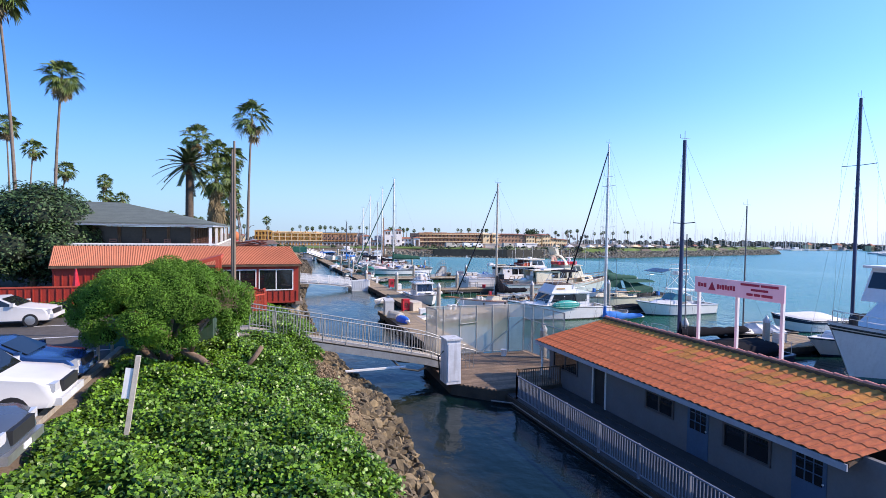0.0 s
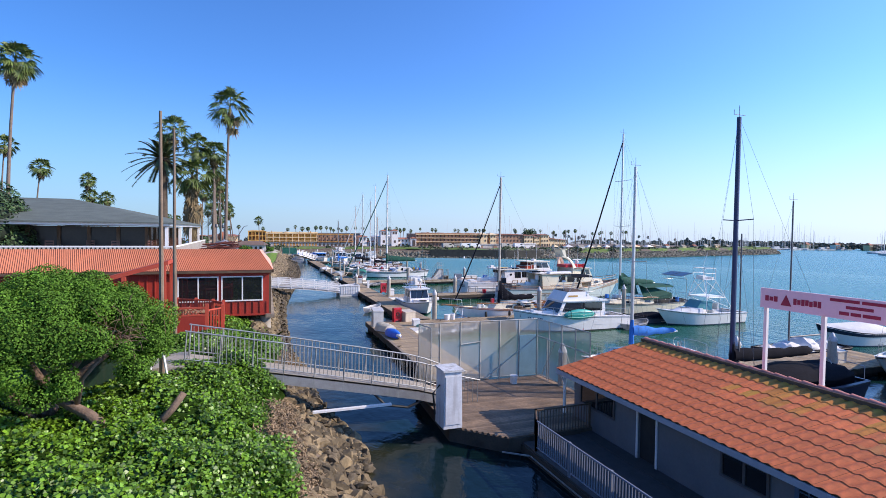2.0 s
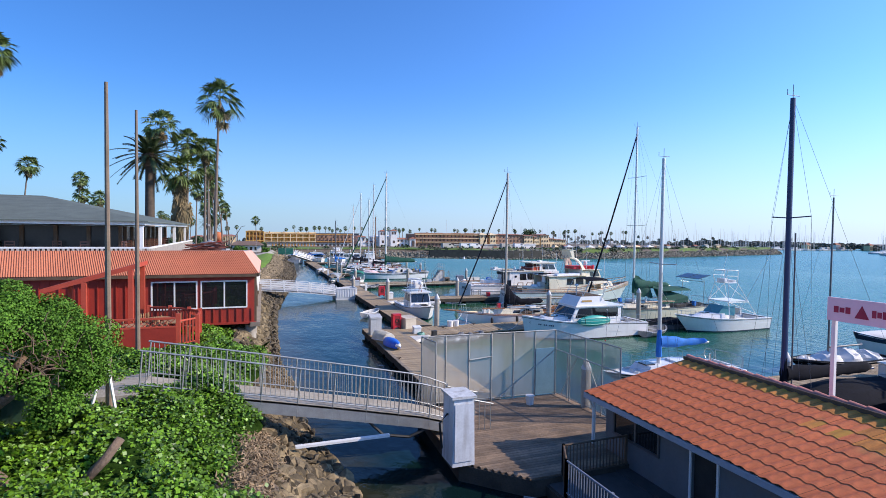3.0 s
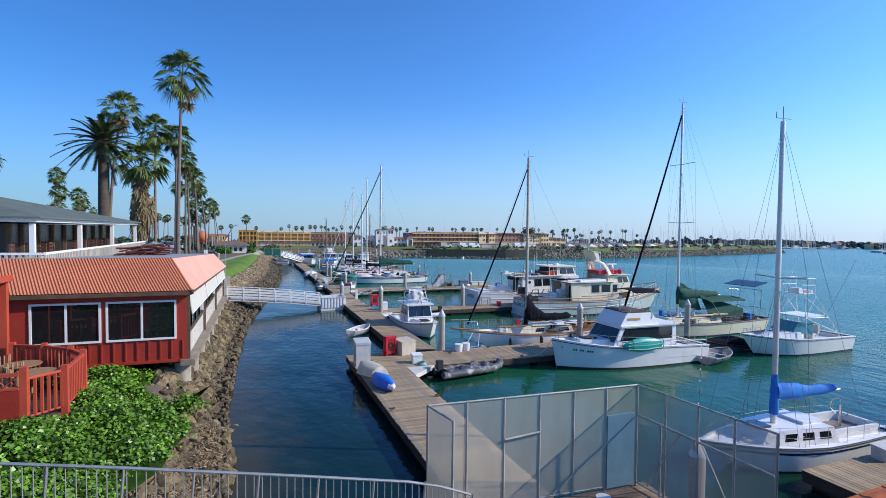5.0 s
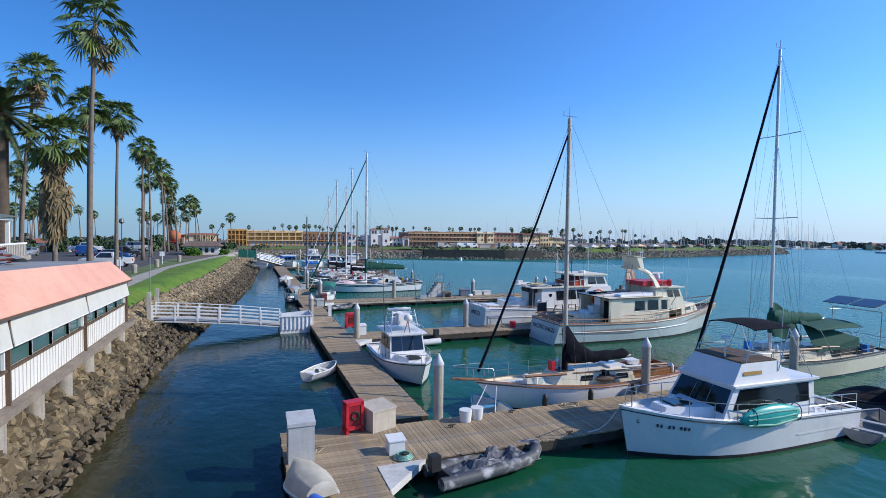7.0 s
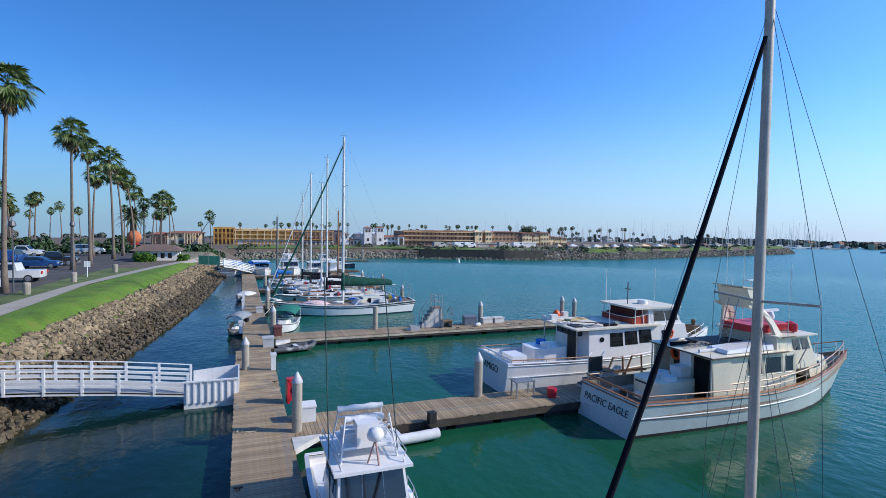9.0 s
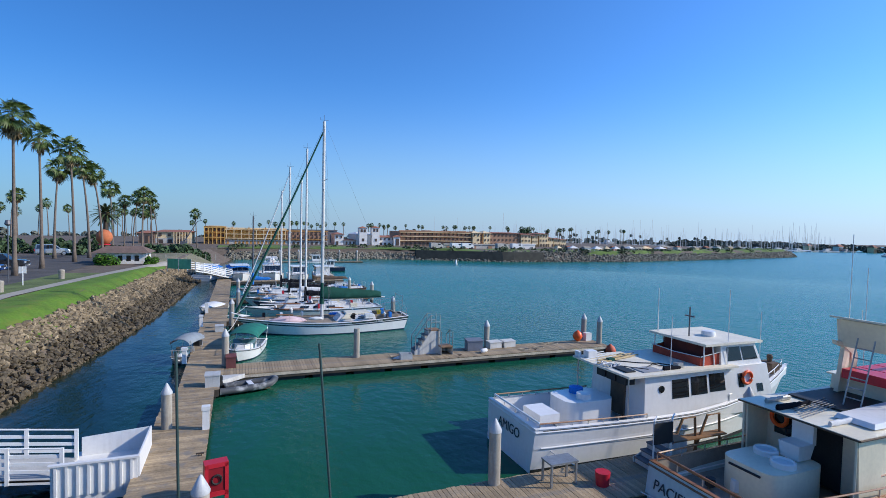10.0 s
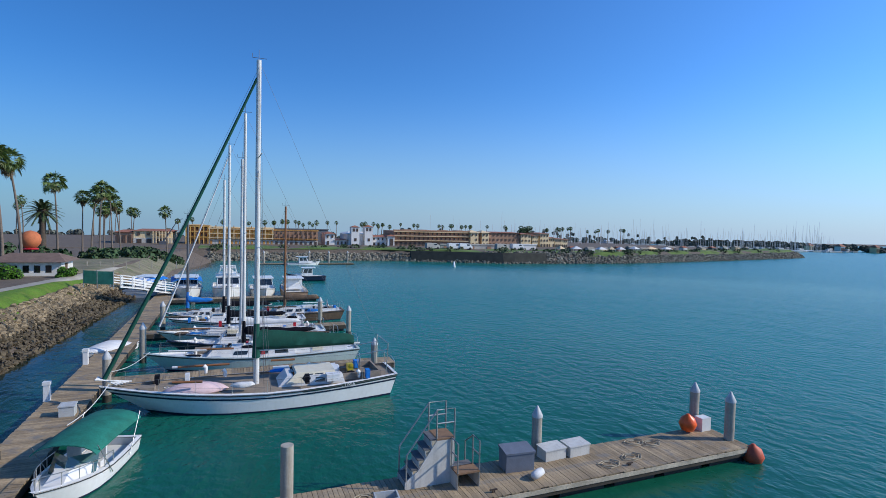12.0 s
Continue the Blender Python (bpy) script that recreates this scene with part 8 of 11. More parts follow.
def fan_palm(x, y, top, crown=0, size=1.0, lean=0.4, seed=0, z0=None, label="tall fan palm with a slender grey trunk"):
    z0 = ground_z(x, y) - fall(x, y) - 0.1 if z0 is None else z0
    t = thing("palm_tree", pose(x, y, z0), label, "palm tree", "palm trees")
    h = top - z0 - 1.3 * size
    b, p = trunk_mesh(h, 0.215, 0.125, lean, seed or int(x * 7 + y))
    part("trunk", b, M_PALMT, t, "", 2.0)
    o = new("crown", CROWNS[crown % 4])
    o.parent = t
    o.matrix_basis = Matrix.Translation(p) @ pose(0, 0, 0, 0, 0, seed * 77 + x * 31) @ Matrix.Scale(size, 4)
    return t


# place, height of the crown's heart, kind of crown, size
PALMS = ((-1.95, 66.4, 21.3, 0, 1.38), (-21.7, 65.2, 24.0, 2, 1.25), (-10.4, 80.2, 20.4, 0, 1.3), (-6.7, 86.0, 19.6, 1, 1.25), (-4.6, 87.5, 19.1, 2, 1.2), (-24.2, 63.0, 31.2, 2, 1.6),
         (-5.8, 110.0, 18.7, 1, 1.15), (-6.1, 119.0, 18.2, 3, 1.1), (-10.6, 140.0, 16.4, 2, 1.1), (-5.8, 131.0, 18.2, 1, 1.2), (-6.5, 142.0, 16.9, 3, 1.1), (-5.0, 143.5, 16.2, 2, 1.1),
         (-11.0, 182.0, 15.9, 3, 1.25), (-15.0, 218.0, 14.4, 2, 1.2), (-12.2, 214.0, 15.4, 1, 1.25), (-8.6, 205.0, 15.9, 1, 1.3), (-6.6, 208.0, 15.2, 3, 1.15), (-6.0, 215.0, 13.4, 2, 1.15), (-11.0, 222.0, 11.6, 1, 1.15), (3.5, 226.0, 11.2, 3, 1.1),
         (-46.0, 184.0, 21.6, 1, 1.4), (-45.0, 184.0, 17.2, 2, 1.4), (-43.5, 122.5, 22.8, 3, 1.25), (-40.0, 128.2, 19.4, 2, 1.25), (-41.7, 191.0, 16.8, 1, 1.4), (-42.1, 110.6, 25.4, 1, 1.35))
for i, (x, y, heart, c, size) in enumerate(PALMS):
    fan_palm(x, y, heart + 1.3 * size, c, size, 0.5 + 0.5 * (i % 3), i)
# shaggy palm with a long dead skirt
t = fan_palm(-6.1, 73.9, 16.2, 2, 1.5, 0.2, 3, label="fan palm with a long skirt of dead brown fronds")
o = new("dead_skirt", fan_crown(9, 2.0, 0, 150))
o.parent = t
o.matrix_basis = pose(0, 0, 10.8) @ Matrix.Diagonal((1.25, 1.25, 2.6, 1))
o = new("dead_skirt", fan_crown(10, 2.0, 0, 120))
o.parent = t
o.matrix_basis = pose(0, 0, 8.6) @ Matrix.Diagonal((1.0, 1.0, 2.2, 1))


def date_palm(x, y, z0, trunk_h, R, label, nf=54):
    t = thing("date_palm", pose(x, y, z0), label, "palm tree", "palm trees")
    b, p = trunk_mesh(trunk_h, 0.55, 0.48, 0.2, 8)
    part("trunk", b, mat("date_palm_trunk", (0.10, 0.075, 0.055), 0.95, 0, 0.3, 3, 0.9, 8), t, "", 2.0)
    b = B()
    lathe(b, [(0.45, trunk_h - 0.9), (0.85, trunk_h - 0.2), (0.8, trunk_h + 0.4), (0.3, trunk_h + 0.9)], 10)
    part("crown_boss", b, M_BARK, t)
    rnd = random.Random(21)
    v, f = [], []
    for i in range(nf):
        az, el = i * 2.399, math.radians(80 - 115 * (i / nf) ** 1.0)
        L = R * rnd.uniform(0.85, 1.1)
        d = Vector((math.cos(az) * math.cos(el), math.sin(az) * math.cos(el), math.sin(el)))
        side = Vector((-math.sin(az), math.cos(az), 0))
        mid = []
        for k in range(9):
            u = k / 8
            mid.append(Vector((0, 0, trunk_h + 0.4)) + d * L * u + Vector((0, 0, -0.55 * L * 0.35 * u * u * 2)))
        for k in range(8):
            a, c = mid[k], mid[k + 1]
            q = len(v)
            v.extend([(a + side * 0.03)[:], (a - side * 0.03)[:], (c - side * 0.025)[:], (c + side * 0.025)[:]])
            f.append((q, q + 1, q + 2, q + 3))
            for j in range(5):
                e = a.lerp(c, j / 5)
                along = (c - a).normalized()
                ll = 0.55 * R / 3.2 * (1 - 0.5 * (k / 8)) * rnd.uniform(0.8, 1.15)
                for sg in (1, -1):
                    w = (side * sg * 0.8 + along * 0.75 + Vector((0, 0, -0.25))).normalized() * ll
                    q = len(v)
                    v.extend([e[:], (e + along * 0.16)[:], (e + w)[:]])
                    f.append((q, q + 1, q + 2))
    me = bpy.data.meshes.new("crown")
    me.from_pydata(v, [], f)
    me.materials.append(mat("date_frond", (0.075, 0.10, 0.036), 0.5, 0, 0.2, 1.5, island=0.4))
    o = new("crown", me)
    o.parent = t


date_palm(-9.2, 73.0, 2.5, 13.0, 3.9, "stout date palm with long arching fronds")
date_palm(-31.0, 118.0, 2.5, 4.0, 3.4, "short date palm beside the parking lot")
date_palm(-9.5, 168.0, 2.5, 7.0, 3.2, "date palm by the far path")
# distant palms
rf = random.Random(33)
near = {ob.name for ob in bpy.data.objects}
for i in range(84):
    x, y = rf.uniform(-150, -14), rf.uniform(190, 340)
    lo = 2.6 - dip(x, y)
    fan_palm(x, y, lo + rf.uniform(10.5, 13.5), i % 4, rf.uniform(0.9, 1.2), 0.6, i, lo - 0.1, label="distant fan palm beyond the parking lot")
for i in range(62):
    x, y = rf.uniform(0, 250), rf.uniform(290, 360)
    fan_palm(x, y, rf.uniform(8.6, 10.4), i % 4, rf.uniform(0.55, 0.7), 0.6, i, 2.5 - dip(x, y), label="distant fan palm behind the waterfront buildings")
set_off(near)


# ---- rock revetment ----
def rock_mesh(seed, fine=2):
    rnd = random.Random(seed)
    b = B()
    bmesh.ops.create_icosphere(b, subdivisions=fine, radius=1.0)
    sx, sy, sz = rnd.uniform(0.8, 1.25), rnd.uniform(0.7, 1.1), rnd.uniform(0.5, 0.8)
    for w in b.verts:
        n = 1 + 0.42 * noise.noise(Vector(w.co) * 1.5 + Vector((seed * 3.1, 0, 0))) + rnd.uniform(-0.06, 0.06)
        w.co = Vector((w.co.x * sx, w.co.y * sy, w.co.z * sz)) * n
    return b


ROCKS = []
for i in range(8):
    ROCKS.append(finish(rock_mesh(i), "rock", M_ROCK, 0.42))
STONES = [finish(rock_mesh(i, 1), "stone", M_ROCK, 0.75) for i in range(8)]
rev = thing("rock_revetment", pose(0, 0, 0), "grey-brown boulders piled along the waterline", "rocks", "", "structure")
rr = random.Random(77)
count = 0
jv, jf = [], []
spots = []
for i in range(10500):
    y = rr.uniform(56, 135) if i > 4200 else rr.uniform(4, 58)
    u = rr.random()
    if y < 35:
        x = lerp(SHORE, y) + 0.5 - u * 2.3
    elif y < 56:
        x = lerp(SHORE, y) - 0.3 - u * 1.8
    else:
        x = lerp(SHORE, y) - 1.6 - u * 2.0
    s = (0.09 + 0.25 * rr.random() ** 1.9) if y < 35 else (0.10 + 0.24 * rr.random() ** 1.8) if y < 57 else (0.10 + 0.20 * rr.random() ** 1.7)
    spots.append((x, y, s))
for x, y, s in spots:
    z = ground_z(x, y)
    if y < 35:
        z = max(z, 0) * 0.9
    m = Matrix.Translation((x, y, z + 0.05)) @ Euler((rr.uniform(0, 6), rr.uniform(0, 0.6), rr.uniform(0, 6))).to_matrix().to_4x4() @ Matrix.Scale(s, 4)
    me = (ROCKS if y < 57 else STONES)[rr.randrange(8)]
    if count < 290 and 8 < y < 34 and z > 0.1:
        o = new("rock", me)
        o.parent = rev
        o.matrix_basis = m
        count += 1
    else:
        k = len(jv)
        jv.extend([(m @ w.co)[:] for w in me.vertices])
        jf.extend([tuple(k + q for q in p.vertices) for p in me.polygons])
# darker copy of the rock for the near bank, its shade in the colour
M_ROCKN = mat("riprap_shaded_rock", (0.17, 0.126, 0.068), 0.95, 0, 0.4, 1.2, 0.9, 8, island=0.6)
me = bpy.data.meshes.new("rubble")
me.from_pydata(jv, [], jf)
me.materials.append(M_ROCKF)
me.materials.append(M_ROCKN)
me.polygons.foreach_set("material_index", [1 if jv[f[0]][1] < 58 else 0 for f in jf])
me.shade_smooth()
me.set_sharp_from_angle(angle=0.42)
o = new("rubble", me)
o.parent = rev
tagged(o, kind="stuff")
# weedy stones at the waterline
jv, jf = [], []
for i in range(9500):
    y = rr.uniform(5, 135) if i < 4700 else rr.uniform(30, 75) if i < 5600 else rr.uniform(57, 125)
    x = lerp(SHORE, y) + (0.5 - 2.4 * rr.random() ** 1.4 if y > 57 else rr.uniform(-0.9, 0.5))
    m = Matrix.Translation((x, y, max(0, ground_z(x, y)) + rr.uniform(-0.08, 0.22))) @ Euler((rr.uniform(0, 6), rr.uniform(0, 0.6), rr.uniform(0, 6))).to_matrix().to_4x4() @ Matrix.Scale(rr.uniform(0.08, 0.2), 4)
    me = STONES[rr.randrange(8)]
    k = len(jv)
    jv.extend([(m @ w.co)[:] for w in me.vertices])
    jf.extend([tuple(k + q for q in p.vertices) for p in me.polygons])
me = bpy.data.meshes.new("weedy_rubble")
me.from_pydata(jv, [], jf)
me.materials.append(M_ROCKW)
me.shade_smooth()
me.set_sharp_from_angle(angle=0.75)
o = new("weedy_rubble", me)
o.parent = rev
tagged(o, kind="stuff")
# far quay rocks
near = {ob.name for ob in bpy.data.objects}
jv, jf = [], []
for i in range(5200):
    x = rr.uniform(16, 239)
    u = rr.random()
    y = lerp(QUAY, x) - 0.4 + u * (3.4 if x > 110 else 5.0 if x > 80 else 3.0)
    if x > 234:
        y += rr.uniform(0, 20)
    z = max(-1.0, far_land(x, y))
    m = Matrix.Translation((x, y, z + 0.1)) @ Euler((rr.uniform(0, 6), rr.uniform(0, 0.6), rr.uniform(0, 6))).to_matrix().to_4x4() @ Matrix.Scale(rr.uniform(0.2, 0.48), 4)
    me = STONES[rr.randrange(8)]
    k = len(jv)
    jv.extend([(m @ w.co)[:] for w in me.vertices])
    jf.extend([tuple(k + q for q in p.vertices) for p in me.polygons])
me = bpy.data.meshes.new("breakwater_rocks")
me.from_pydata(jv, [], jf)
me.materials.append(mat("breakwater_rock", (0.23, 0.205, 0.15), 0.95, 0, 0.35, 0.6, 0.8, 5, island=0.4))
o = tagged(new("breakwater_rocks", me), "grey rocks along the far breakwater", "rocks", "", "stuff")
set_off(near)


# ---- gangways ----
def gangway(name, pts, y0, y1, label, material, spacing, hgt, slats, girder=0.32):
    """A bridge along x: pts gives (x, z) of the deck; y0, y1 its edges."""
    t = thing(name, pose(0, 0, 0), label, "gangway")
    zf = lambda x: lerp(pts, x)
    xs = list(np.linspace(pts[0][0], pts[-1][0], 15))
    b = B()
    loft(b, [[(x, y0, zf(x)), (x, y1, zf(x)), (x, y1, zf(x) - 0.08), (x, y0, zf(x) - 0.08)] for x in xs])
    part("deck", b, M_CONC if slats == "v" else mat("grey_gangway_deck", (0.40, 0.40, 0.39), 0.8, 0, 0.15, 2), t)
    for y in (y0, y1 - 0.08):
        b = B()
        loft(b, [[(x, y, zf(x) - 0.02), (x, y + 0.08, zf(x) - 0.02), (x, y + 0.08, zf(x) - girder), (x, y, zf(x) - girder)] for x in xs])
        part("side_girder", b, M_GALV if slats == "v" else material, t)
    L = pts[-1][0] - pts[0][0]
    n = max(2, int(round(L / spacing)))
    for y in (y0 + 0.02, y1 - 0.02):
        b = B()
        tube(b, [(x, y, zf(x) + hgt) for x in xs], 0.028, 7)
        part("top_rail", b, material, t)
        if slats == "h":
            for q in (0.25, 0.5, 0.75):
                b = B()
                loft(b, [[(x, y - 0.02, zf(x) + hgt * q - 0.05), (x, y + 0.02, zf(x) + hgt * q - 0.05), (x, y + 0.02, zf(x) + hgt * q + 0.05), (x, y - 0.02, zf(x) + hgt * q + 0.05)] for x in xs])
                part("rail_board", b, material, t)
        else:
            b = B()
            tube(b, [(x, y, zf(x) + 0.12) for x in xs], 0.02, 6)
            part("bottom_rail", b, material, t)
            b = B()
            k = int(L / 0.145)
            tube(b, [(0, 0, 0.12), (0, 0, hgt - 0.02)], 0.011, 4)
            bal = finish(b, "baluster", material)
            for i in range(1, k):
                x = pts[0][0] + L * i / k
                o = new("baluster", bal)
                o.parent = t
                o.location = (x, y, zf(x))
        for i in range(n + 1):
            x = pts[0][0] + L * i / n
            b = B()
            if slats == "h":
                box(b, x - 0.05, x + 0.05, y - 0.05, y + 0.05, zf(x) - girder, zf(x) + hgt + 0.02)
            else:
                tube(b, [(x - 0.06, y, zf(x) - girder), (x + 0.06, y, zf(x) + hgt)], 0.026, 6)
            part("post", b, material, t)
    return t


gangway("gangway", [(-1.2, 3.02), (2.1, 2.38), (5.0, 1.78), (7.6, 1.22), (8.6, 0.80)], 22.3, 23.7, "arched grey metal gangway with baluster railings", M_GALV, 1.05, 1.1, "v", 0.42)
b = B()
box(b, -3.2, -1.2, 21.9, 24.2, 2.4, 3.0)
solo("gangway_abutment", b, M_CONC, "concrete slab at the head of the gangway", "concrete slab", "", "structure")
gangway("gangway", [(2.3, 1.30), (4.5, 1.16), (7.5, 0.88), (10.5, 0.50)], 63.2, 64.8, "white timber gangway from the lawn to the dock", M_WHITE, 1.35, 0.95, "h", 0.16)
b = B()
box(b, 0.4, 2.3, 62.9, 65.1, 1.16, 1.30)
solo("boardwalk", b, M_PLANKJ, "brown planked landing at the head of the gangway", "landing", "", "structure")
b = B()
box(b, 10.4, 12.45, 62.5, 65.4, -0.25, 0.45)
solo("gangway_float", b, M_WHITE, "white boxed float at the foot of the gangway", "float", "", "structure")
lp = thing("landing_screen", pose(0, 0, 0), "white slatted screen round the gangway foot", "screen")
for i in range(8):
    b = B()
    x = 10.5 + i * 0.28
    box(b, x, x + 0.07, 62.42, 62.5, 0.25, 1.20)
    part("batten", b, M_WHITE, lp)
b = B()
box(b, 10.4, 12.65, 62.47, 62.51, 0.25, 1.20)
part("panel", b, M_WHITE, lp)
b = B()
box(b, 10.35, 12.7, 62.40, 62.54, 1.20, 1.26)
part("cap", b, M_WHITE, lp)
b = B()
loft(b, [[(10.6, 65.0, 0.45), (12.65, 65.0, 0.45), (12.65, 65.0, 1.22), (10.6, 65.0, 1.08)], [(10.6, 65.06, 0.45), (12.65, 65.06, 0.45), (12.65, 65.06, 1.22), (10.6, 65.06, 1.08)]])
part("back_panel", b, M_WHITE, lp)
b = B()
box(b, 12.65, 12.70, 62.55, 65.0, 0.25, 1.25)
part("side_panel", b, M_WHITE, lp)
for x, y in ((2.15, 63.0), (2.35, 64.9)):
    b = B()
    box(b, x - 0.12, x + 0.12, y - 0.12, y + 0.12, 0.5, 3.15 if y < 64 else 3.2)
    solo("timber_post", b, mat("pale_timber_post", (0.50, 0.45, 0.37), 0.85, 0, 0.2, 3), "pale weathered timber post by the lawn", "post", "timber posts")
b = B()
tube(b, [(2.15, 63.25, 1.2), (2.2, 63.25, 6.2)], 0.035, 6, 0.02)
solo("lamp_pole", b, M_GALV, "thin grey pole at the head of the gangway", "pole")
t = gangway("gangway", [(0.0, 2.25), (2.2, 1.85), (4.6, 1.25), (6.8, 0.78)], -0.7, 0.7, "far white gangway with a green mesh fence", M_WHITE, 1.4, 1.05, "h", 0.2)
t.matrix_basis = pose(9.9, 119.7, 0, 0, 0, 50)
fn = thing("green_fence", pose(0, 0, 0), "green mesh fence at the far gangway", "fence")
b = B()
for p, q in (((7.0, 120.6), (8.4, 119.4)), ((8.4, 119.4), (9.9, 118.8))):
    slab(b, [(*p, 2.4), (*q, 2.4), (*q, 3.7), (*p, 3.7)], 0.02)
part("mesh", b, mat("green_mesh_screen", (0.11, 0.38, 0.21), 0.8, 0, 0.2, 2), fn)
for x, y in ((7.0, 120.6), (8.4, 119.4), (9.9, 118.8)):
    b = B()
    tube(b, [(x, y, 2.0), (x, y, 3.8)], 0.05, 6)
    part("post", b, M_GALV, fn)

# ---- landing stage, cabinet and screen fence ----
ls = thing("landing_stage", pose(0, 0, 0), "weathered plank landing stage between gangway and office", "dock", "floating docks", "structure")
b = B()
prism(b, [(7.7, 20.1), (9.3, 18.45), (14.6, 18.45), (14.6, 25.15), (8.0, 25.15)], -0.2, 0.50)
part("frame", b, M_DKSIDE, ls)
for i in range(43):
    y = 18.5 + i * 0.154
    if y > 25.0:
        break
    x0 = max(7.7 + (0.3 * (y - 20.1) / 5 if y > 20.1 else 0), 9.3 - (y - 18.45) * 0.97) if y < 20.1 else 7.75
    b = B()
    box(b, x0, 14.58, y, y + 0.142, 0.505, 0.55)
    part("plank", b, mat("landing_planks", (0.25, 0.17, 0.11), 0.9, 0, 0.35, 1.2, 0.35, 30, obj=0.3, stain=(0.15, 0.11, 0.08)), ls)
cab = thing("meter_cabinet", pose(7.75, 20.3, 0.55), "tall white weathered metal utility cabinet", "cabinet")
b = B()
loft(b, [[(-0.36, -0.45, 0), (0.36, -0.45, 0), (0.36, 0.45, 0), (-0.36, 0.45, 0)], [(-0.33, -0.42, 2.05), (0.33, -0.42, 2.05), (0.33, 0.42, 2.05), (-0.33, 0.42, 2.05)]])
bevel(b, 0.02)
part("body", b, mat("cabinet_white", (0.66, 0.68, 0.70), 0.5, 0, 0.12, 2, streak=0.4), cab)
b = B()
box(b, -0.40, 0.40, -0.49, 0.49, 2.05, 2.12)
bevel(b, 0.015)
part("lid", b, mat("cabinet_lid", (0.62, 0.62, 0.60), 0.6, 0, 0.2, 3, stain=(0.30, 0.28, 0.25)), cab)
b = B()
box(b, -0.30, 0.30, -0.475, -0.445, 0.15, 1.9)
part("door", b, mat("cabinet_white", (0.66, 0.68, 0.70)), cab)
b = B()
tube(b, [(-0.36, 0.0, 1.5), (-0.6, 0.05, 1.2), (-0.5, 0.1, 0.4)], 0.035, 6)
part("conduit", b, M_BLACK, cab)


def screen_mat():
    m = bpy.data.materials.new("wire_mesh_screen")
    m.use_nodes = True
    N, L = m.node_tree.nodes, m.node_tree.links
    tr = N.new("ShaderNodeBsdfTransparent")
    mx = N.new("ShaderNodeMixShader")
    no = N.new("ShaderNodeTexNoise")
    no.inputs["Scale"].default_value = 1.4
    r = N.new("ShaderNodeMapRange")
    r.inputs["To Min"].default_value, r.inputs["To Max"].default_value = 0.34, 0.58
    L.new(no.outputs["Fac"], r.inputs["Value"])
    b_ = N["Principled BSDF"]
    b_.inputs["Base Color"].default_value = (0.58, 0.55, 0.46, 1)
    b_.inputs["Roughness"].default_value = 0.7
    L.new(r.outputs[0], mx.inputs[0])
    L.new(tr.outputs[0], mx.inputs[1])
    L.new(b_.outputs[0], mx.inputs[2])
    L.new(mx.outputs[0], N["Material Output"].inputs[0])
    return m


M_SCREEN = screen_mat()
M_FRAME = mat("weathered_frame", (0.46, 0.44, 0.385), 0.6, 0.3, 0.25, 3, streak=0.35)
fence = thing("screen_fence", pose(0, 0, 0), "tall galvanised gate fence with fine wire mesh", "fence")
RUNS = [((8.35, 24.1), (8.15, 25.25), 1), ((8.15, 25.25), (14.2, 25.0), 6), ((14.2, 25.0), (14.55, 21.2), 4)]
for (x0, y0), (x1, y1), n in RUNS:
    for i in range(n):
        a, c = i / n, (i + 1) / n
        p = (x0 + (x1 - x0) * a, y0 + (y1 - y0) * a)
        q = (x0 + (x1 - x0) * c, y0 + (y1 - y0) * c)
        b = B()
        quad(b, (*p, 0.62), (*q, 0.62), (*q, 3.36), (*p, 3.36))
        part("mesh_panel", b, M_SCREEN, fence)
        b = B()
        tube(b, [(*p, 0.5), (*p, 3.4)], 0.03, 6)
        part("post", b, M_FRAME, fence)
    for z, r in ((3.38, 0.025), (0.66, 0.02)):
        b = B()
        tube(b, [(x0, y0, z), (x1, y1, z)], r, 6)
        part("rail", b, M_FRAME, fence)
b = B()
tube(b, [(14.55, 21.2, 0.5), (14.55, 21.2, 3.4)], 0.03, 6)
part("post", b, M_GALV, fence)
b = B()
tube(b, [(10.17, 25.12, 2.33), (11.17, 25.08, 2.42)], 0.03, 6)
part("latch_bar", b, M_FRAME, fence)
for p, q, r in (((14.2, 24.95, 2.55), (14.55, 21.25, 2.45), 0.03), ((14.24, 24.6, 0.7), (14.33, 23.6, 2.5), 0.02), ((14.4, 23.0, 2.48), (14.5, 21.9, 0.7), 0.02), ((14.28, 24.2, 0.6), (14.28, 24.2, 2.5), 0.03), ((14.37, 23.2, 0.6), (14.37, 23.2, 2.5), 0.03), ((11.6, 25.1, 0.7), (14.1, 24.98, 2.5), 0.02)):
    b = B()
    tube(b, [p, q], r, 6)
    part("brace", b, M_FRAME, fence)
b = B()
box(b, 13.22, 14.12, 24.99, 25.03, 0.62, 2.62)
part("gate_sheet", b, mat("blue_grey_sheet", (0.22, 0.38, 0.43), 0.35, 0, 0.12, 2), fence, "blue-grey plastic sheet on the gate")
# ramp rails on the landing
for y in (22.3, 23.7):
    t = thing("ramp_rail", pose(0, 0, 0), "short grey handrail at the gangway foot", "railing", "ramp rails")
    for k in range(6):
        b = B()
        x, z = 8.7 + 0.22 * k, 0.80 - 0.05 * k
        tube(b, [(x, y, z - 0.2), (x, y, z + 0.95)], 0.015, 5)
        part("baluster", b, M_GALV, t)
    b = B()
    tube(b, [(8.6, y, 1.8), (9.9, y, 1.45)], 0.025, 6)
    part("handrail", b, M_GALV, t)
b = B()
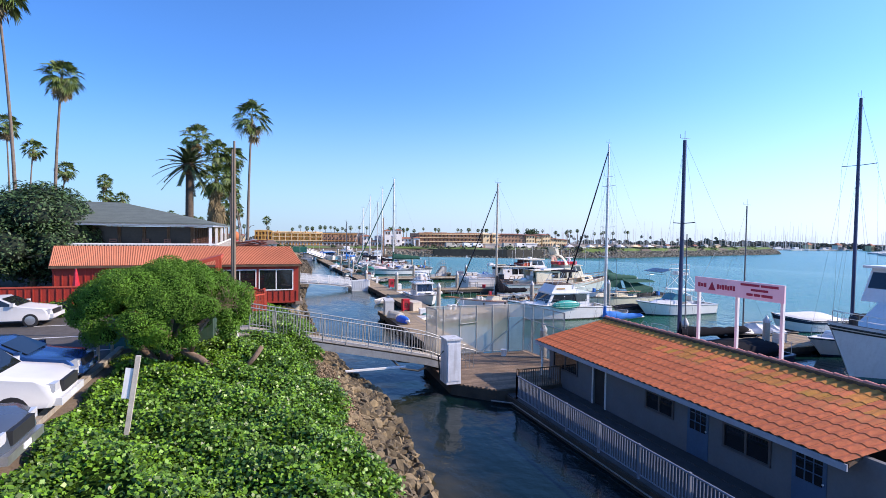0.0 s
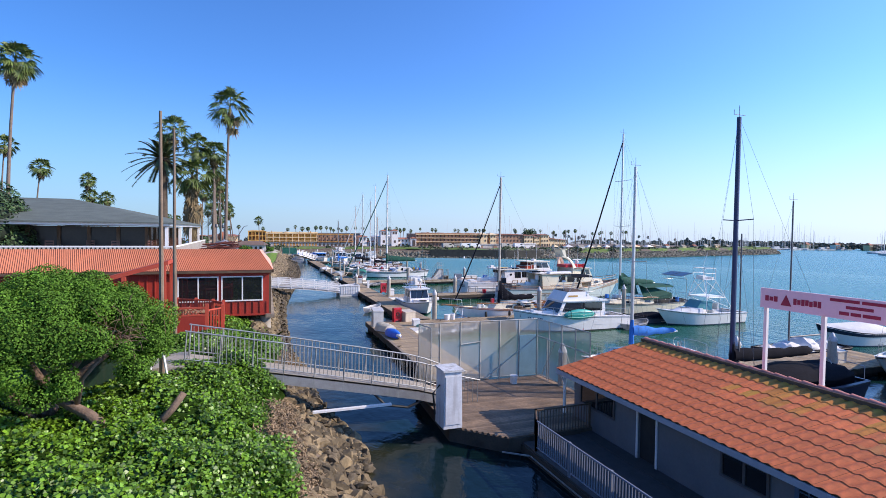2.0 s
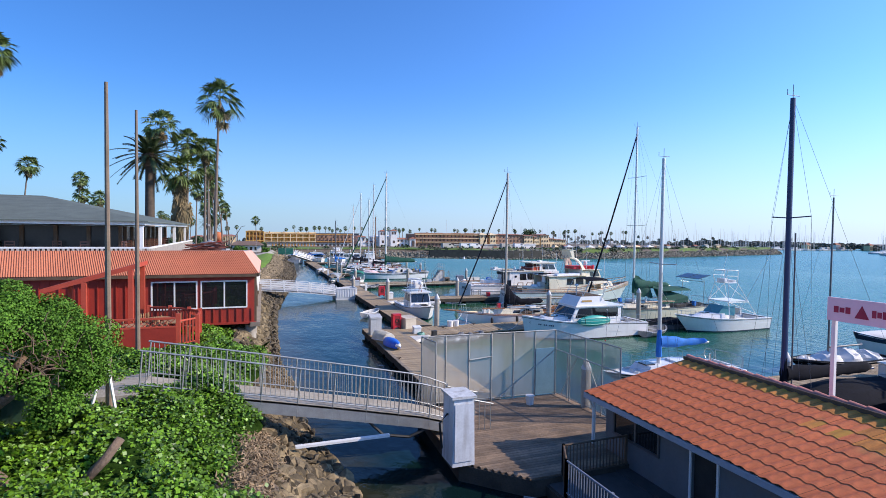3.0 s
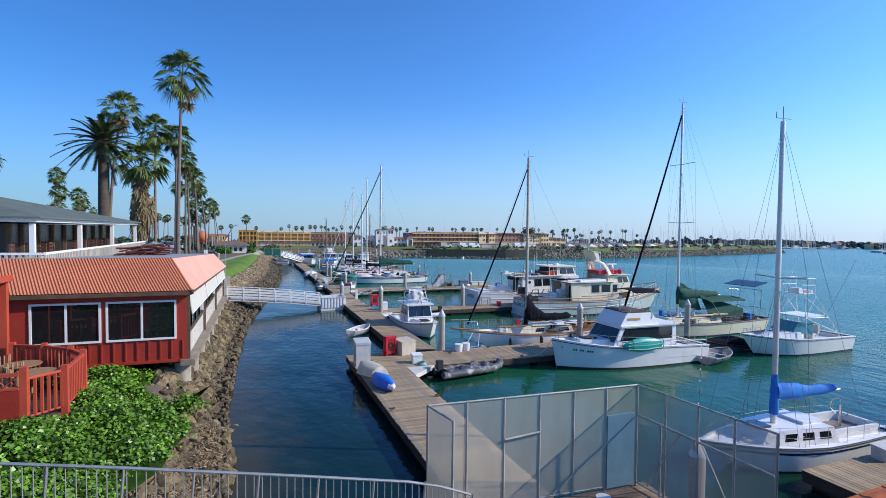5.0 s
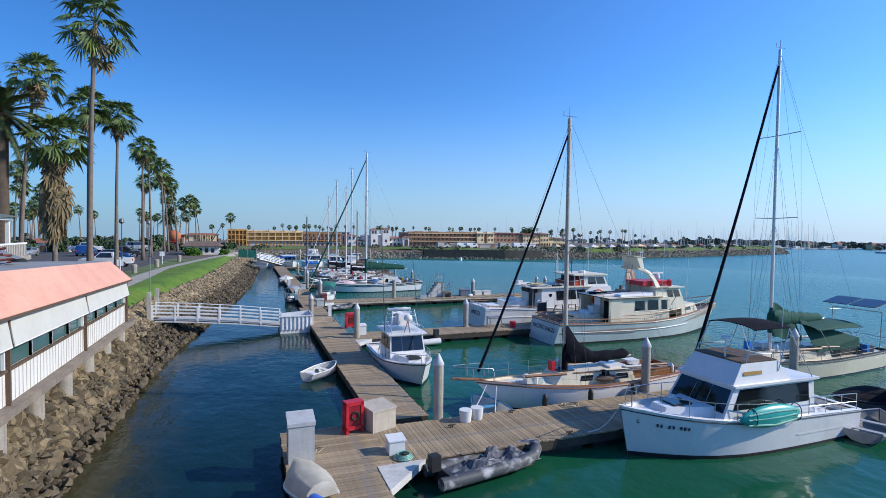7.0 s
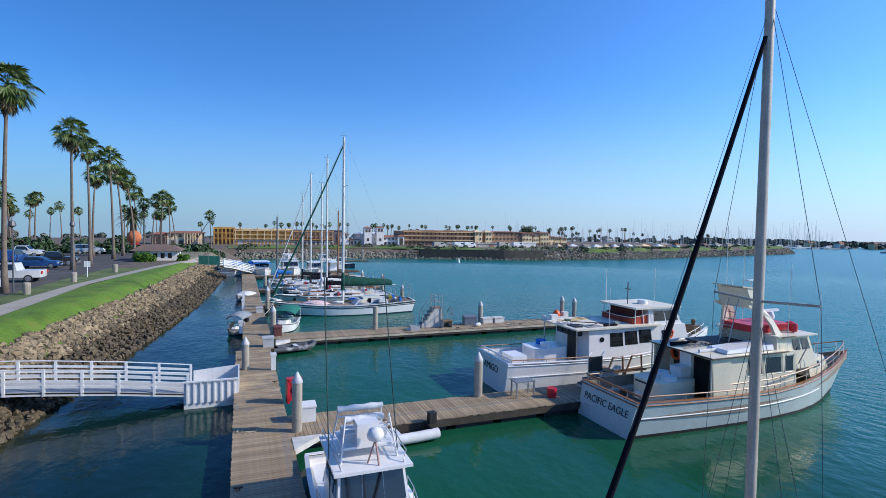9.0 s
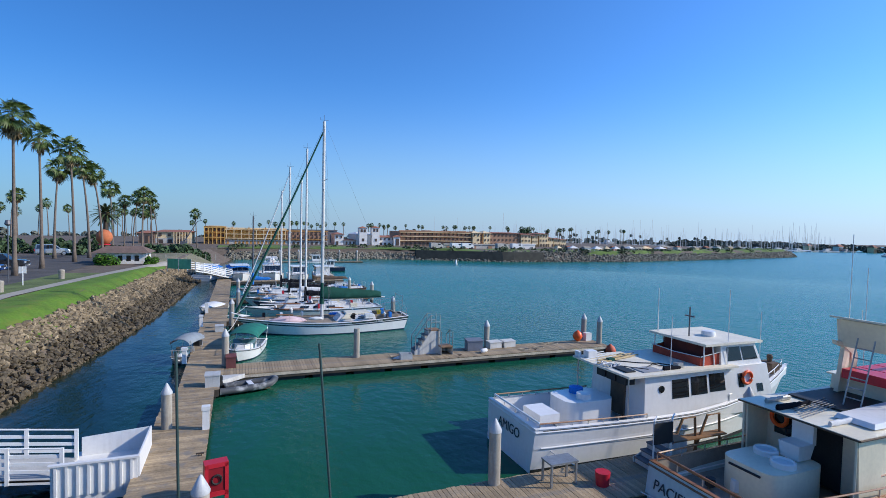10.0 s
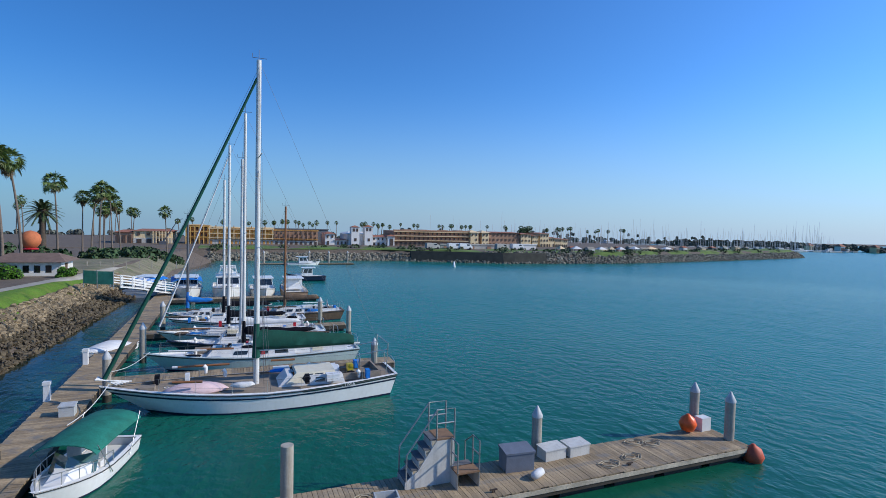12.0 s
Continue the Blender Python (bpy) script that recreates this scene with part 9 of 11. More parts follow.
lathe(b, [(0.15, 0.55), (0.18, 0.9), (0.19, 0.92), (0.16, 0.92)], 14, (12.5, 24.2, 0))
solo("bucket", b, M_WHITE, "white plastic bucket on the landing", "bucket", smooth=0.8)
# service cables under the gangway
for k, (sag, y) in enumerate(((0.9, 22.4), (0.6, 22.9))):
    b = B()
    tube(b, [(5.2, y, 1.5), (5.9, y, 1.5 - sag * 0.8), (6.8, y, 1.5 - sag), (7.7, y, 0.9)], 0.05, 6)
    solo("service_cable", b, M_BLACK, "black service cable hanging under the gangway", "cable", "cables")
b = B()
box(b, 3.0, 5.9, 21.5, 21.65, 1.05, 1.12)
solo("white_pipe", b, M_WHITE, "white pipe over the rocks under the gangway", "pipe")

# railing along the office walkway
rl = thing("walkway_railing", pose(0, 0, 0), "white slatted railing along the office walkway", "railing")
PATHR = [((9.85, 2.2), (9.85, 17.6)), ((9.85, 17.6), (10.35, 18.5)), ((10.35, 18.5), (12.6, 18.5))]
M_RAILW = mat("railing_pale_blue", (0.21, 0.235, 0.28), 0.5, 0, 0.1, 3)
for i, ((x0, y0), (x1, y1)) in enumerate(PATHR):
    d = math.hypot(x1 - x0, y1 - y0)
    mm = M_RAILW if i < 1 else M_BROWN
    b = B()
    tube(b, [(x0, y0, 1.38), (x1, y1, 1.38)], 0.03, 6)
    part("top_rail", b, mm, rl)
    b = B()
    tube(b, [(x0, y0, 0.50), (x1, y1, 0.50)], 0.022, 6)
    part("bottom_rail", b, mm, rl)
    n = int(d / 0.115)
    b = B()
    box(b, -0.013, 0.013, -0.013, 0.013, 0.5, 1.37)
    bal = finish(b, "baluster", mm)
    for k in range(1, n):
        o = new("baluster", bal)
        o.parent = rl
        o.location = (x0 + (x1 - x0) * k / n, y0 + (y1 - y0) * k / n, 0)
    for k in range(max(2, int(d / 1.9) + 1)):
        u = k / max(1, int(d / 1.9))
        if u > 1:
            break
        b = B()
        x, y = x0 + (x1 - x0) * u, y0 + (y1 - y0) * u
        box(b, x - 0.035, x + 0.035, y - 0.035, y + 0.035, 0.3, 1.42)
        part("post", b, mm, rl)
b = B()
tube(b, [(9.75, 2.2, 0.12), (9.75, 17.8, 0.12), (9.0, 18.4, 0.12)], 0.03, 5)
solo("mooring_hose", b, M_GALV, "pale hose along the edge of the float", "hose")
b = B()
box(b, 10.3, 11.2, 6.2, 6.9, 0.36, 0.62)
bevel(b, 0.05)
solo("blue_crate", b, M_BLUEC, "blue crate on the office walkway", "crate")

# ---- company sign on posts ----
sg = thing("sign_board", pose(19.0, 14.6, 0), "pale pink sign board on three white posts", "sign")
b = B()
box(b, -0.04, 0.04, -2.25, 2.25, 4.95, 5.68)
part("board", b, mat("sign_pink", (0.86, 0.63, 0.68), 0.5, 0, 0.05, 1.5), sg)
for y in (-2.1, 0.0, 2.1):
    b = B()
    box(b, 0.045, 0.16, y - 0.06, y + 0.06, 0.3, 5.6)
    part("post", b, M_WHITE, sg)
M_MAROON = mat("sign_maroon", (0.35, 0.02, 0.06), 0.5)
for y0, n, w, z0, z1 in ((2.05, 3, 0.17, 5.22, 5.42), (0.98, 7, 0.14, 5.20, 5.42)):
    for k in range(n):
        b = B()
        box(b, -0.048, -0.04, y0 - w * (k + 0.82), y0 - w * k, z0 + 0.02 * (k % 2), z1 - 0.03 * (k % 3 == 1))
        part("logo_bar", b, M_MAROON, sg)
b = B()
loft(b, [[(-0.05, 1.45, 5.12), (-0.05, 1.05, 5.12), (-0.05, 1.25, 5.52)], [(-0.04, 1.45, 5.12), (-0.04, 1.05, 5.12), (-0.04, 1.25, 5.52)]])
part("logo_triangle", b, M_MAROON, sg)
b = B()
for y0, y1, z0, z1 in ((-0.25, -1.15, 5.50, 5.60), (-1.22, -2.0, 5.50, 5.60), (-0.75, -1.55, 5.30, 5.40), (-0.55, -0.85, 5.09, 5.20), (-0.9, -1.2, 5.09, 5.20), (-1.25, -1.75, 5.09, 5.20)):
    b = B()
    box(b, -0.048, -0.04, y1, y0, z0, z1)
    part("lettering_bar", b, M_MAROON, sg)

# ---- upper restaurant with a hipped roof ----
up = thing("hip_roof_restaurant", pose(0, 0, 0), "dark glazed upper restaurant under a grey-green hipped roof", "restaurant")
b = B()
box(b, -24, -3.4, 38.6, 60.5, 5.55, 5.80)
part("deck_slab", b, M_CONC, up)
b = B()
box(b, -24, -5.6, 41.0, 58.2, 5.8, 7.7)
part("wall", b, mat("dark_glazed_wall", (0.025, 0.022, 0.020), 0.25, 0, 0.25, 1.0), up, "dark window wall under the eaves")
for x in np.linspace(-23, -5.5, 12):
    b = B()
    box(b, x - 0.09, x + 0.09, 40.86, 41.0, 5.8, 7.7)
    part("mullion", b, M_BROWN, up)
for y in np.linspace(42.5, 58, 9):
    b = B()
    box(b, -5.6, -5.48, y - 0.08, y + 0.08, 5.8, 7.7)
    part("mullion", b, M_BROWN, up)
b = B()
box(b, -25, -3.9, 39.0, 59.6, 7.76, 7.98)
part("eave", b, M_TRIM, up, "white painted eave")
b = B()
E0, E1 = [(-25.2, 38.8, 7.98), (-3.7, 38.8, 7.98), (-3.7, 59.8, 7.98), (-25.2, 59.8, 7.98)], [(-16.5, 49.0, 9.75), (-11.8, 49.0, 9.75), (-11.8, 50.5, 9.75), (-16.5, 50.5, 9.75)]
loft(b, [[(x, y, z - 0.06) for x, y, z in E0], E0, E1])
part("roof", b, M_GREENSH, up, "grey-green shingle hipped roof")
for x, y in [(-4.1, 39.2), (-4.1, 45.5), (-4.1, 52.3), (-4.1, 59.4)]:
    b = B()
    box(b, x - 0.09, x + 0.09, y - 0.09, y + 0.09, 5.8, 7.7)
    part("post", b, M_TRIM, up)
for (x0, y0), (x1, y1) in (((-24, 38.75), (-3.6, 38.75)), ((-3.6, 38.75), (-3.6, 60.3))):
    d = math.hypot(x1 - x0, y1 - y0)
    b = B()
    loft(b, [[(x0 - 0.06, y0 - 0.06, 6.44), (x0 + 0.06, y0 + 0.06, 6.44), (x0 + 0.06, y0 + 0.06, 6.53), (x0 - 0.06, y0 - 0.06, 6.53)], [(x1 - 0.06, y1 - 0.06, 6.44), (x1 + 0.06, y1 + 0.06, 6.44), (x1 + 0.06, y1 + 0.06, 6.53), (x1 - 0.06, y1 - 0.06, 6.53)]])
    part("top_rail", b, M_TRIM, up)
    b = B()
    n = int(d / 0.22)
    for k in range(n):
        u = (k + 0.5) / n
        x, y = x0 + (x1 - x0) * u, y0 + (y1 - y0) * u
        box(b, x - 0.055, x + 0.055, y - 0.055, y + 0.055, 5.8, 6.44)
    tagged(part("balusters", b, mat("beige_balusters", (0.45, 0.40, 0.34), 0.7, 0, 0.15, 3), up), kind="stuff")
M_CHAIRW = mat("dark_chair_wood", (0.13, 0.05, 0.03), 0.5, 0, 0.2, 4)


def patio_chair(x, y, yaw):
    """Dark slat-backed dining chair."""
    t = thing("patio_chair", pose(x, y, 5.8, 0, 0, yaw), "dark brown wooden chair on the upper deck", "chair", "patio chairs")
    b = B()
    box(b, -0.22, 0.22, -0.22, 0.22, 0.42, 0.47)
    bevel(b, 0.015)
    part("seat", b, M_CHAIRW, t)
    for q in (-0.2, 0.2):
        b = B()
        box(b, q - 0.02, q + 0.02, 0.18, 0.22, 0, 1.02)
        part("back_leg", b, M_CHAIRW, t)
        b = B()
        box(b, q - 0.02, q + 0.02, -0.22, -0.18, 0, 0.42)
        part("leg", b, M_CHAIRW, t)
    for z in (0.62, 0.78, 0.94):
        b = B()
        box(b, -0.18, 0.18, 0.185, 0.21, z, z + 0.08)
        part("slat", b, M_CHAIRW, t)


cr_ = random.Random(14)
for k in range(16):
    patio_chair(-4.75 - 0.75 * (k % 2) + cr_.uniform(-0.1, 0.1), 39.6 + 1.1 * k + cr_.uniform(-0.2, 0.2), cr_.choice((0, 90, 180, 270)) + cr_.uniform(-20, 20))
for k in range(8):
    patio_chair(-7.0 - 1.7 * k + cr_.uniform(-0.2, 0.2), 39.9 + 0.5 * (k % 2), cr_.choice((0, 180)) + cr_.uniform(-25, 25))

# ---- red patio in front of the restaurant ----
pt = thing("patio_deck", pose(0, 0, 0), "red timber patio deck with slatted railing", "deck")
b = B()
prism(b, [(-7.0, 28.98), (-1.02, 28.98), (-0.38, 29.65), (-0.44, 31.5), (-0.97, 32.3), (-1.85, 33.0), (-2.8, 33.4), (-2.8, 35.4), (-7.0, 35.4)], 2.5, 2.75)
part("deck", b, M_BROWN, pt)
b = B()
box(b, -7.0, -1.1, 28.86, 28.96, 2.35, 3.6)
part("board_panel", b, M_REDW, pt, "solid red board panel")
b = B()
for i in range(27):
    x = -6.9 + i * 0.21
    tube(b, [(x, 28.88, 3.66), (x + 0.3, 28.88, 3.94)], 0.012, 4)
    tube(b, [(x + 0.3, 28.94, 3.66), (x, 28.94, 3.94)], 0.012, 4)
box(b, -7.0, -1.1, 28.85, 28.97, 3.94, 4.02)
box(b, -7.0, -1.1, 28.85, 28.97, 3.61, 3.67)
part("lattice", b, M_REDR, pt)


def slat_rail(parent, p, q, z, h, n):
    for zz, t_ in ((z + h - 0.06, 0.07), (z + 0.12, 0.05)):
        b = B()
        loft(b, [[(e[0] - 0.04, e[1] - 0.04, zz), (e[0] + 0.04, e[1] + 0.04, zz), (e[0] + 0.04, e[1] + 0.04, zz + t_), (e[0] - 0.04, e[1] - 0.04, zz + t_)] for e in (p, q)])
        part("rail", b, M_REDR, parent)
    for k in range(n):
        u = (k + 0.5) / n
        x, y = p[0] + (q[0] - p[0]) * u, p[1] + (q[1] - p[1]) * u
        b = B()
        box(b, x - 0.03, x + 0.03, y - 0.03, y + 0.03, z + 0.14, z + h - 0.05)
        part("slat", b, M_REDR, parent)


PP = [(-1.02, 28.95), (-0.38, 29.65), (-0.44, 31.5), (-0.97, 32.3), (-1.85, 33.0), (-2.8, 33.4)]
for p, q, n in zip(PP, PP[1:], (6, 11, 6, 7, 7)):
    slat_rail(pt, p, q, 2.75, 1.12, n)
for (x, y), top in zip(PP, (4.15, 3.98, 3.98, 3.95, 3.95, 3.95)):
    b = B()
    box(b, x - 0.075, x + 0.075, y - 0.075, y + 0.075, 2.0, top)
    bevel(b, 0.01)
    part("post", b, M_REDR, pt)
for p, q in zip([(-7.0, 28.95)] + PP, PP):
    b = B()
    loft(b, [[(e[0] - 0.03, e[1] - 0.03, 2.25), (e[0] + 0.03, e[1] + 0.03, 2.25), (e[0] + 0.03, e[1] + 0.03, 2.62), (e[0] - 0.03, e[1] - 0.03, 2.62)] for e in (p, q)])
    part("skirt", b, M_BROWN, pt)
M_OAK = mat("worn_patio_wood", (0.34, 0.20, 0.10), 0.7, 0, 0.25, 4, 0.2, 25)
for x, y in ((-1.5, 31.2), (-2.9, 30.6), (-2.2, 32.3)):
    tb = thing("patio_table", pose(x, y, 2.75, 0, 0, 20 * x), "round worn wooden patio table on the deck", "table", "patio tables")
    b = B()
    lathe(b, [(0.02, 0.70), (0.48, 0.70), (0.50, 0.72), (0.50, 0.74), (0.02, 0.745)], 16)
    part("tabletop", b, M_OAK, tb, "", 0.6)
    b = B()
    lathe(b, [(0.25, 0.0), (0.05, 0.05), (0.04, 0.70)], 10)
    part("pedestal", b, M_BLACK, tb)
    for a in (0.6, 2.4, 4.4):
        ch_ = thing("garden_chair", pose(x + 0.75 * math.cos(a), y + 0.75 * math.sin(a), 2.75, 0, 0, math.degrees(a) - 90), "worn wooden patio chair with a slatted back", "chair", "wooden patio chairs")
        b = B()
        box(b, -0.22, 0.22, -0.22, 0.22, 0.42, 0.46)
        part("seat", b, M_OAK, ch_)
        for k in range(4):
            b = B()
            box(b, -0.19 + 0.115 * k, -0.15 + 0.115 * k, 0.20, 0.23, 0.46, 0.88)
            part("back_slat", b, M_OAK, ch_)
        for lx in (-0.2, 0.2):
            for ly in (-0.2, 0.2):
                b = B()
                box(b, lx - 0.02, lx + 0.02, ly - 0.02, ly + 0.02, 0, 0.42 if ly < 0 else 0.9)
                part("leg", b, M_OAK, ch_)
# old timbers and tarpaulins left on the flat roof
pl = thing("timber_pile", pose(-1.35, 47.2, 5.98), "pile of old dark red timbers on the flat roof", "timber")
pr_ = random.Random(77)
for k in range(30):
    b = B()
    a, l_ = pr_.uniform(-0.5, 0.5), pr_.uniform(1.0, 2.2)
    cx, cy, cz = pr_.uniform(-0.7, 0.7), pr_.uniform(-1.2, 1.2), 0.05 + 0.45 * pr_.random()
    tube(b, [(cx - l_ / 2 * math.cos(a), cy - l_ / 2 * math.sin(a), max(0.04, cz - pr_.uniform(0, 0.4))), (cx + l_ / 2 * math.cos(a), cy + l_ / 2 * math.sin(a), max(0.04, cz + pr_.uniform(-0.2, 0.25)))], 0.045, 4)
    part("timber", b, mat("old_red_timber", (0.17, 0.045, 0.03), 0.85, 0, 0.3, 3, obj=0.3), pl)
b = B()
loft(b, [[(-1.0 + 2.2 * u, 1.6 + 1.1 * math.cos(q), 0.02 + (0.25 + 0.45 * math.sin(math.pi * u)) * max(0, math.sin(q)) * pr_.uniform(0.75, 1.15)) for q in np.linspace(0, math.pi, 11)] for u in np.linspace(0, 1, 9)], False, False)
part("tarpaulin", b, mat("grey_tarpaulin", (0.22, 0.23, 0.25), 0.6, 0, 0.3, 2), pl, "crumpled grey tarpaulin", 0.6)
pg = thing("pergola", pose(0, 0, 0), "red timber entrance pergola with a sloping roof beam", "pergola")
b = B()
loft(b, [[(-6.3, 31.0, 4.85), (-2.9, 31.0, 5.85), (-2.9, 31.0, 6.05), (-6.3, 31.0, 5.05)], [(-6.3, 33.8, 4.85), (-2.9, 33.8, 5.85), (-2.9, 33.8, 6.05), (-6.3, 33.8, 5.05)]])
part("roof", b, M_REDR, pg)
for x, y, z in ((-6.0, 31.1, 4.9), (-4.8, 31.1, 5.3), (-3.1, 31.1, 5.8), (-6.0, 33.7, 4.9), (-3.1, 33.7, 5.8)):
    b = B()
    box(b, x - 0.09, x + 0.09, y - 0.09, y + 0.09, 2.58, z)
    part("post", b, M_REDR, pg)
pf = thing("patio_wall", pose(0, 0, 0), "solid red board wall round the outdoor seating", "wall")
b = B()
box(b, -16.2, -7.1, 33.6, 33.75, 2.6, 4.05)
part("panel", b, M_REDW, pf)
for i in range(24):
    b = B()
    box(b, -16.1 + i * 0.38, -16.05 + i * 0.38, 33.56, 33.6, 2.65, 4.0)
    part("batten", b, M_REDW, pf)
b = B()
box(b, -16.25, -7.05, 33.55, 33.8, 4.05, 4.12)
part("cap", b, M_REDR, pf)
for k, (x, c) in enumerate(((-11.2, M_REDP),)):
    um = thing("folded_parasol", pose(x, 34.6, 2.6), ("white" if c is M_WCANV else "red") + " patio parasol beside the red wall", "parasol", "parasols")
    b = B()
    tube(b, [(0, 0, 0), (0, 0, 2.5)], 0.025, 6)
    part("pole", b, M_GALV, um)
    b = B()
    if c is M_REDP:
        lathe(b, [(0.12, 1.1), (0.22, 1.3), (0.10, 2.2), (0.02, 2.5)], 8)
    else:
        lathe(b, [(1.2, 1.75), (1.15, 1.80), (0.1, 2.15), (0.02, 2.2)], 8)
    part("canopy", b, c, um)
# two flagpoles and a bracing stay at the gangway head
for x, y, top in ((-1.8, 21.6, 11.4), (-2.1, 27.0, 11.8)):
    b = B()
    tube(b, [(x, y, 2.6), (x, y, top)], 0.085, 8, 0.045)
    solo("flagpole", b, mat("weathered_pole", (0.22, 0.16, 0.11), 0.8, 0, 0.2, 3), "tall bare weathered flagpole", "flagpole", "flagpoles")
b = B()
for dx in (-0.3, 0.3):
    tube(b, [(-1.9 + dx, 21.4, 2.7), (-1.85, 21.55, 4.2)], 0.04, 6)
solo("pole_strut", b, M_WHITE, "white struts bracing the flagpole", "strut")
b = B()
box(b, -4.9, -2.6, 20.9, 23.3, 2.7, 4.1)
bevel(b, 0.05)
solo("green_dumpster", b, mat("dark_green_steel", (0.03, 0.075, 0.045), 0.6, 0.1, 0.2, 2, streak=0.2), "dark green steel rubbish container under the tree", "dumpster")
b = B()
box(b, -6.4, -5.1, 21.2, 22.8, 2.75, 3.95)
bevel(b, 0.05)
solo("teal_container", b, mat("teal_steel", (0.02, 0.16, 0.18), 0.5, 0.1, 0.15, 2), "teal rubbish container under the tree", "dumpster")
# leaning marker post with a plate
lp2 = thing("leaning_post", pose(-3.75, 11.2, 2.75, 0, 8, 0), "leaning pale timber post with a white board", "post")
b = B()
box(b, -0.05, 0.05, -0.05, 0.05, 0.0, 1.95)
part("post", b, mat("pale_timber_post", (0.50, 0.45, 0.37)), lp2)
b = B()
box(b, -0.22, -0.06, -0.02, 0.02, 0.95, 1.65)
part("plate", b, M_WHITE, lp2)


# ---- vehicles ----
def car(m, label, paint, kind="suv", cat="car", group="parked cars"):
    """A parked car, nose towards local +x, wheels on z = 0."""
    t = thing("parked_" + ("pickup" if kind == "pickup" else "car"), m, label, cat, group)
    if kind == "suv":
        prof = [(-2.35, 0.38), (-2.38, 0.75), (-2.32, 1.05), (-2.15, 1.72), (-1.6, 1.80), (0.35, 1.78), (1.05, 1.18), (2.05, 1.06), (2.32, 0.92), (2.40, 0.55), (2.32, 0.38)]
        glass = (-2.1, 0.30, 1.12, 1.70, 1.02)
    elif kind == "pickup":
        prof = [(-2.75, 0.45), (-2.8, 0.75), (-2.78, 1.12), (-0.95, 1.12), (-0.75, 1.78), (0.6, 1.78), (1.25, 1.15), (2.45, 1.08), (2.7, 0.95), (2.78, 0.6), (2.7, 0.45)]
        glass = (-0.70, 0.55, 1.14, 1.70, 1.2)
    else:
        prof = [(-2.25, 0.32), (-2.32, 0.6), (-2.28, 0.92), (-1.75, 1.0), (-1.15, 1.40), (0.15, 1.42), (1.0, 0.98), (2.0, 0.85), (2.25, 0.70), (2.30, 0.45), (2.22, 0.30)]
        glass = (-1.25, 0.2, 0.98, 1.36, 0.95)
    w = 0.95 if kind != "sedan" else 0.88
    belt = glass[2]
    b = B()
    rings = []
    for y in (-1, -0.93, -0.6, 0, 0.6, 0.93, 1):
        ring = []
        for x, z in prof:
            inn = 0.16 * max(0, (z - belt) / 0.7)
            sc = 0.97 if abs(y) == 1 else 1.0
            zz = z if abs(y) < 1 else (z * 0.97 + 0.02)
            nose = 0.10 * (abs(y) ** 3) if abs(x) > 2.0 else 0.0
            ring.append((x * sc - math.copysign(nose, x), y * (w - inn), zz))
        rings.append(ring)
    loft(b, rings)
    body = part("body", b, paint, t, "", 0.7)
    # glass
    x0, x1, z0, z1, xf = glass
    inn = 0.16 * max(0, (z1 - belt) / 0.7)
    for sgn in (1, -1):
        b = B()
        q = [(x0, sgn * (w - 0.012), z0 + 0.03), (xf - 0.1, sgn * (w - 0.012), z0 + 0.03), (x1 - 0.05, sgn * (w - inn), z1), (x0 + 0.12, sgn * (w - inn), z1)]
        slab(b, q if sgn < 0 else q[::-1], 0.02)
        part("side_glass", b, M_DGLASS, t)
    b = B()
    zr = prof[5][1] if kind != "pickup" else 1.78
    slab(b, [(xf, -w * 0.86, z0 + 0.05), (xf, w * 0.86, z0 + 0.05), (x1 + 0.1, w * 0.78, zr - 0.06), (x1 + 0.1, -w * 0.78, zr - 0.06)], 0.03)
    part("windscreen", b, M_DGLASS, t)
    r = 0.36 if kind != "sedan" else 0.32
    ax = 1.45 if kind != "pickup" else 1.75
    for x in (-ax, ax):
        for sgn in (1, -1):
            b = B()
            lathe(b, [(r * 0.7, -0.11), (r, -0.10), (r, 0.10), (r * 0.7, 0.11)], 16)
            wh = part("tyre", b, M_BLACK, t, "", 0.8)
            wh.matrix_basis = pose(x, sgn * (w - 0.10), r, 90, 0, 0)
            b = B()
            lathe(b, [(r * 0.68, -0.115), (r * 0.5, -0.12), (0.05, -0.125)] if sgn > 0 else [(0.05, 0.125), (r * 0.5, 0.12), (r * 0.68, 0.115)], 14)
            part("rim", b, M_STEEL, wh, "", 0.8)
    xn = prof[9][0]
    zh = 0.78 if kind != "sedan" else 0.62
    for sgn in (1, -1):
        b = B()
        box(b, xn - 0.28, xn - 0.07, sgn * w * 0.78 - 0.16, sgn * w * 0.78 + 0.16, zh - 0.02, zh + 0.18)
        bevel(b, 0.03)
        part("headlight", b, mat("headlight_lens", (0.65, 0.66, 0.66), 0.1, 0.2, 0.05), t)
        b = B()
        box(b, -abs(prof[1][0]) - 0.01, -abs(prof[1][0]) + 0.10, sgn * w * 0.8 - 0.12, sgn * w * 0.8 + 0.1, zh, zh + 0.25)
        part("tail_light", b, M_REDP, t)
        b = B()
        box(b, xf - 0.25, xf - 0.10, sgn * (w + 0.03) - 0.09, sgn * (w + 0.03) + 0.09, z0 + 0.02, z0 + 0.18)
        bevel(b, 0.03)
        part("mirror", b, paint, t)
    b = B()
    box(b, xn - 0.09, xn + 0.012, -w * 0.55, w * 0.55, zh - 0.12, zh + 0.16)
    bevel(b, 0.02)
    part("grille", b, M_BLACK, t)
    b = B()
    box(b, xn - 0.14, xn + 0.06, -w * 0.9, w * 0.9, 0.40, 0.58)
    bevel(b, 0.05)
    part("bumper", b, M_STEEL if kind == "pickup" else paint, t)
    b = B()
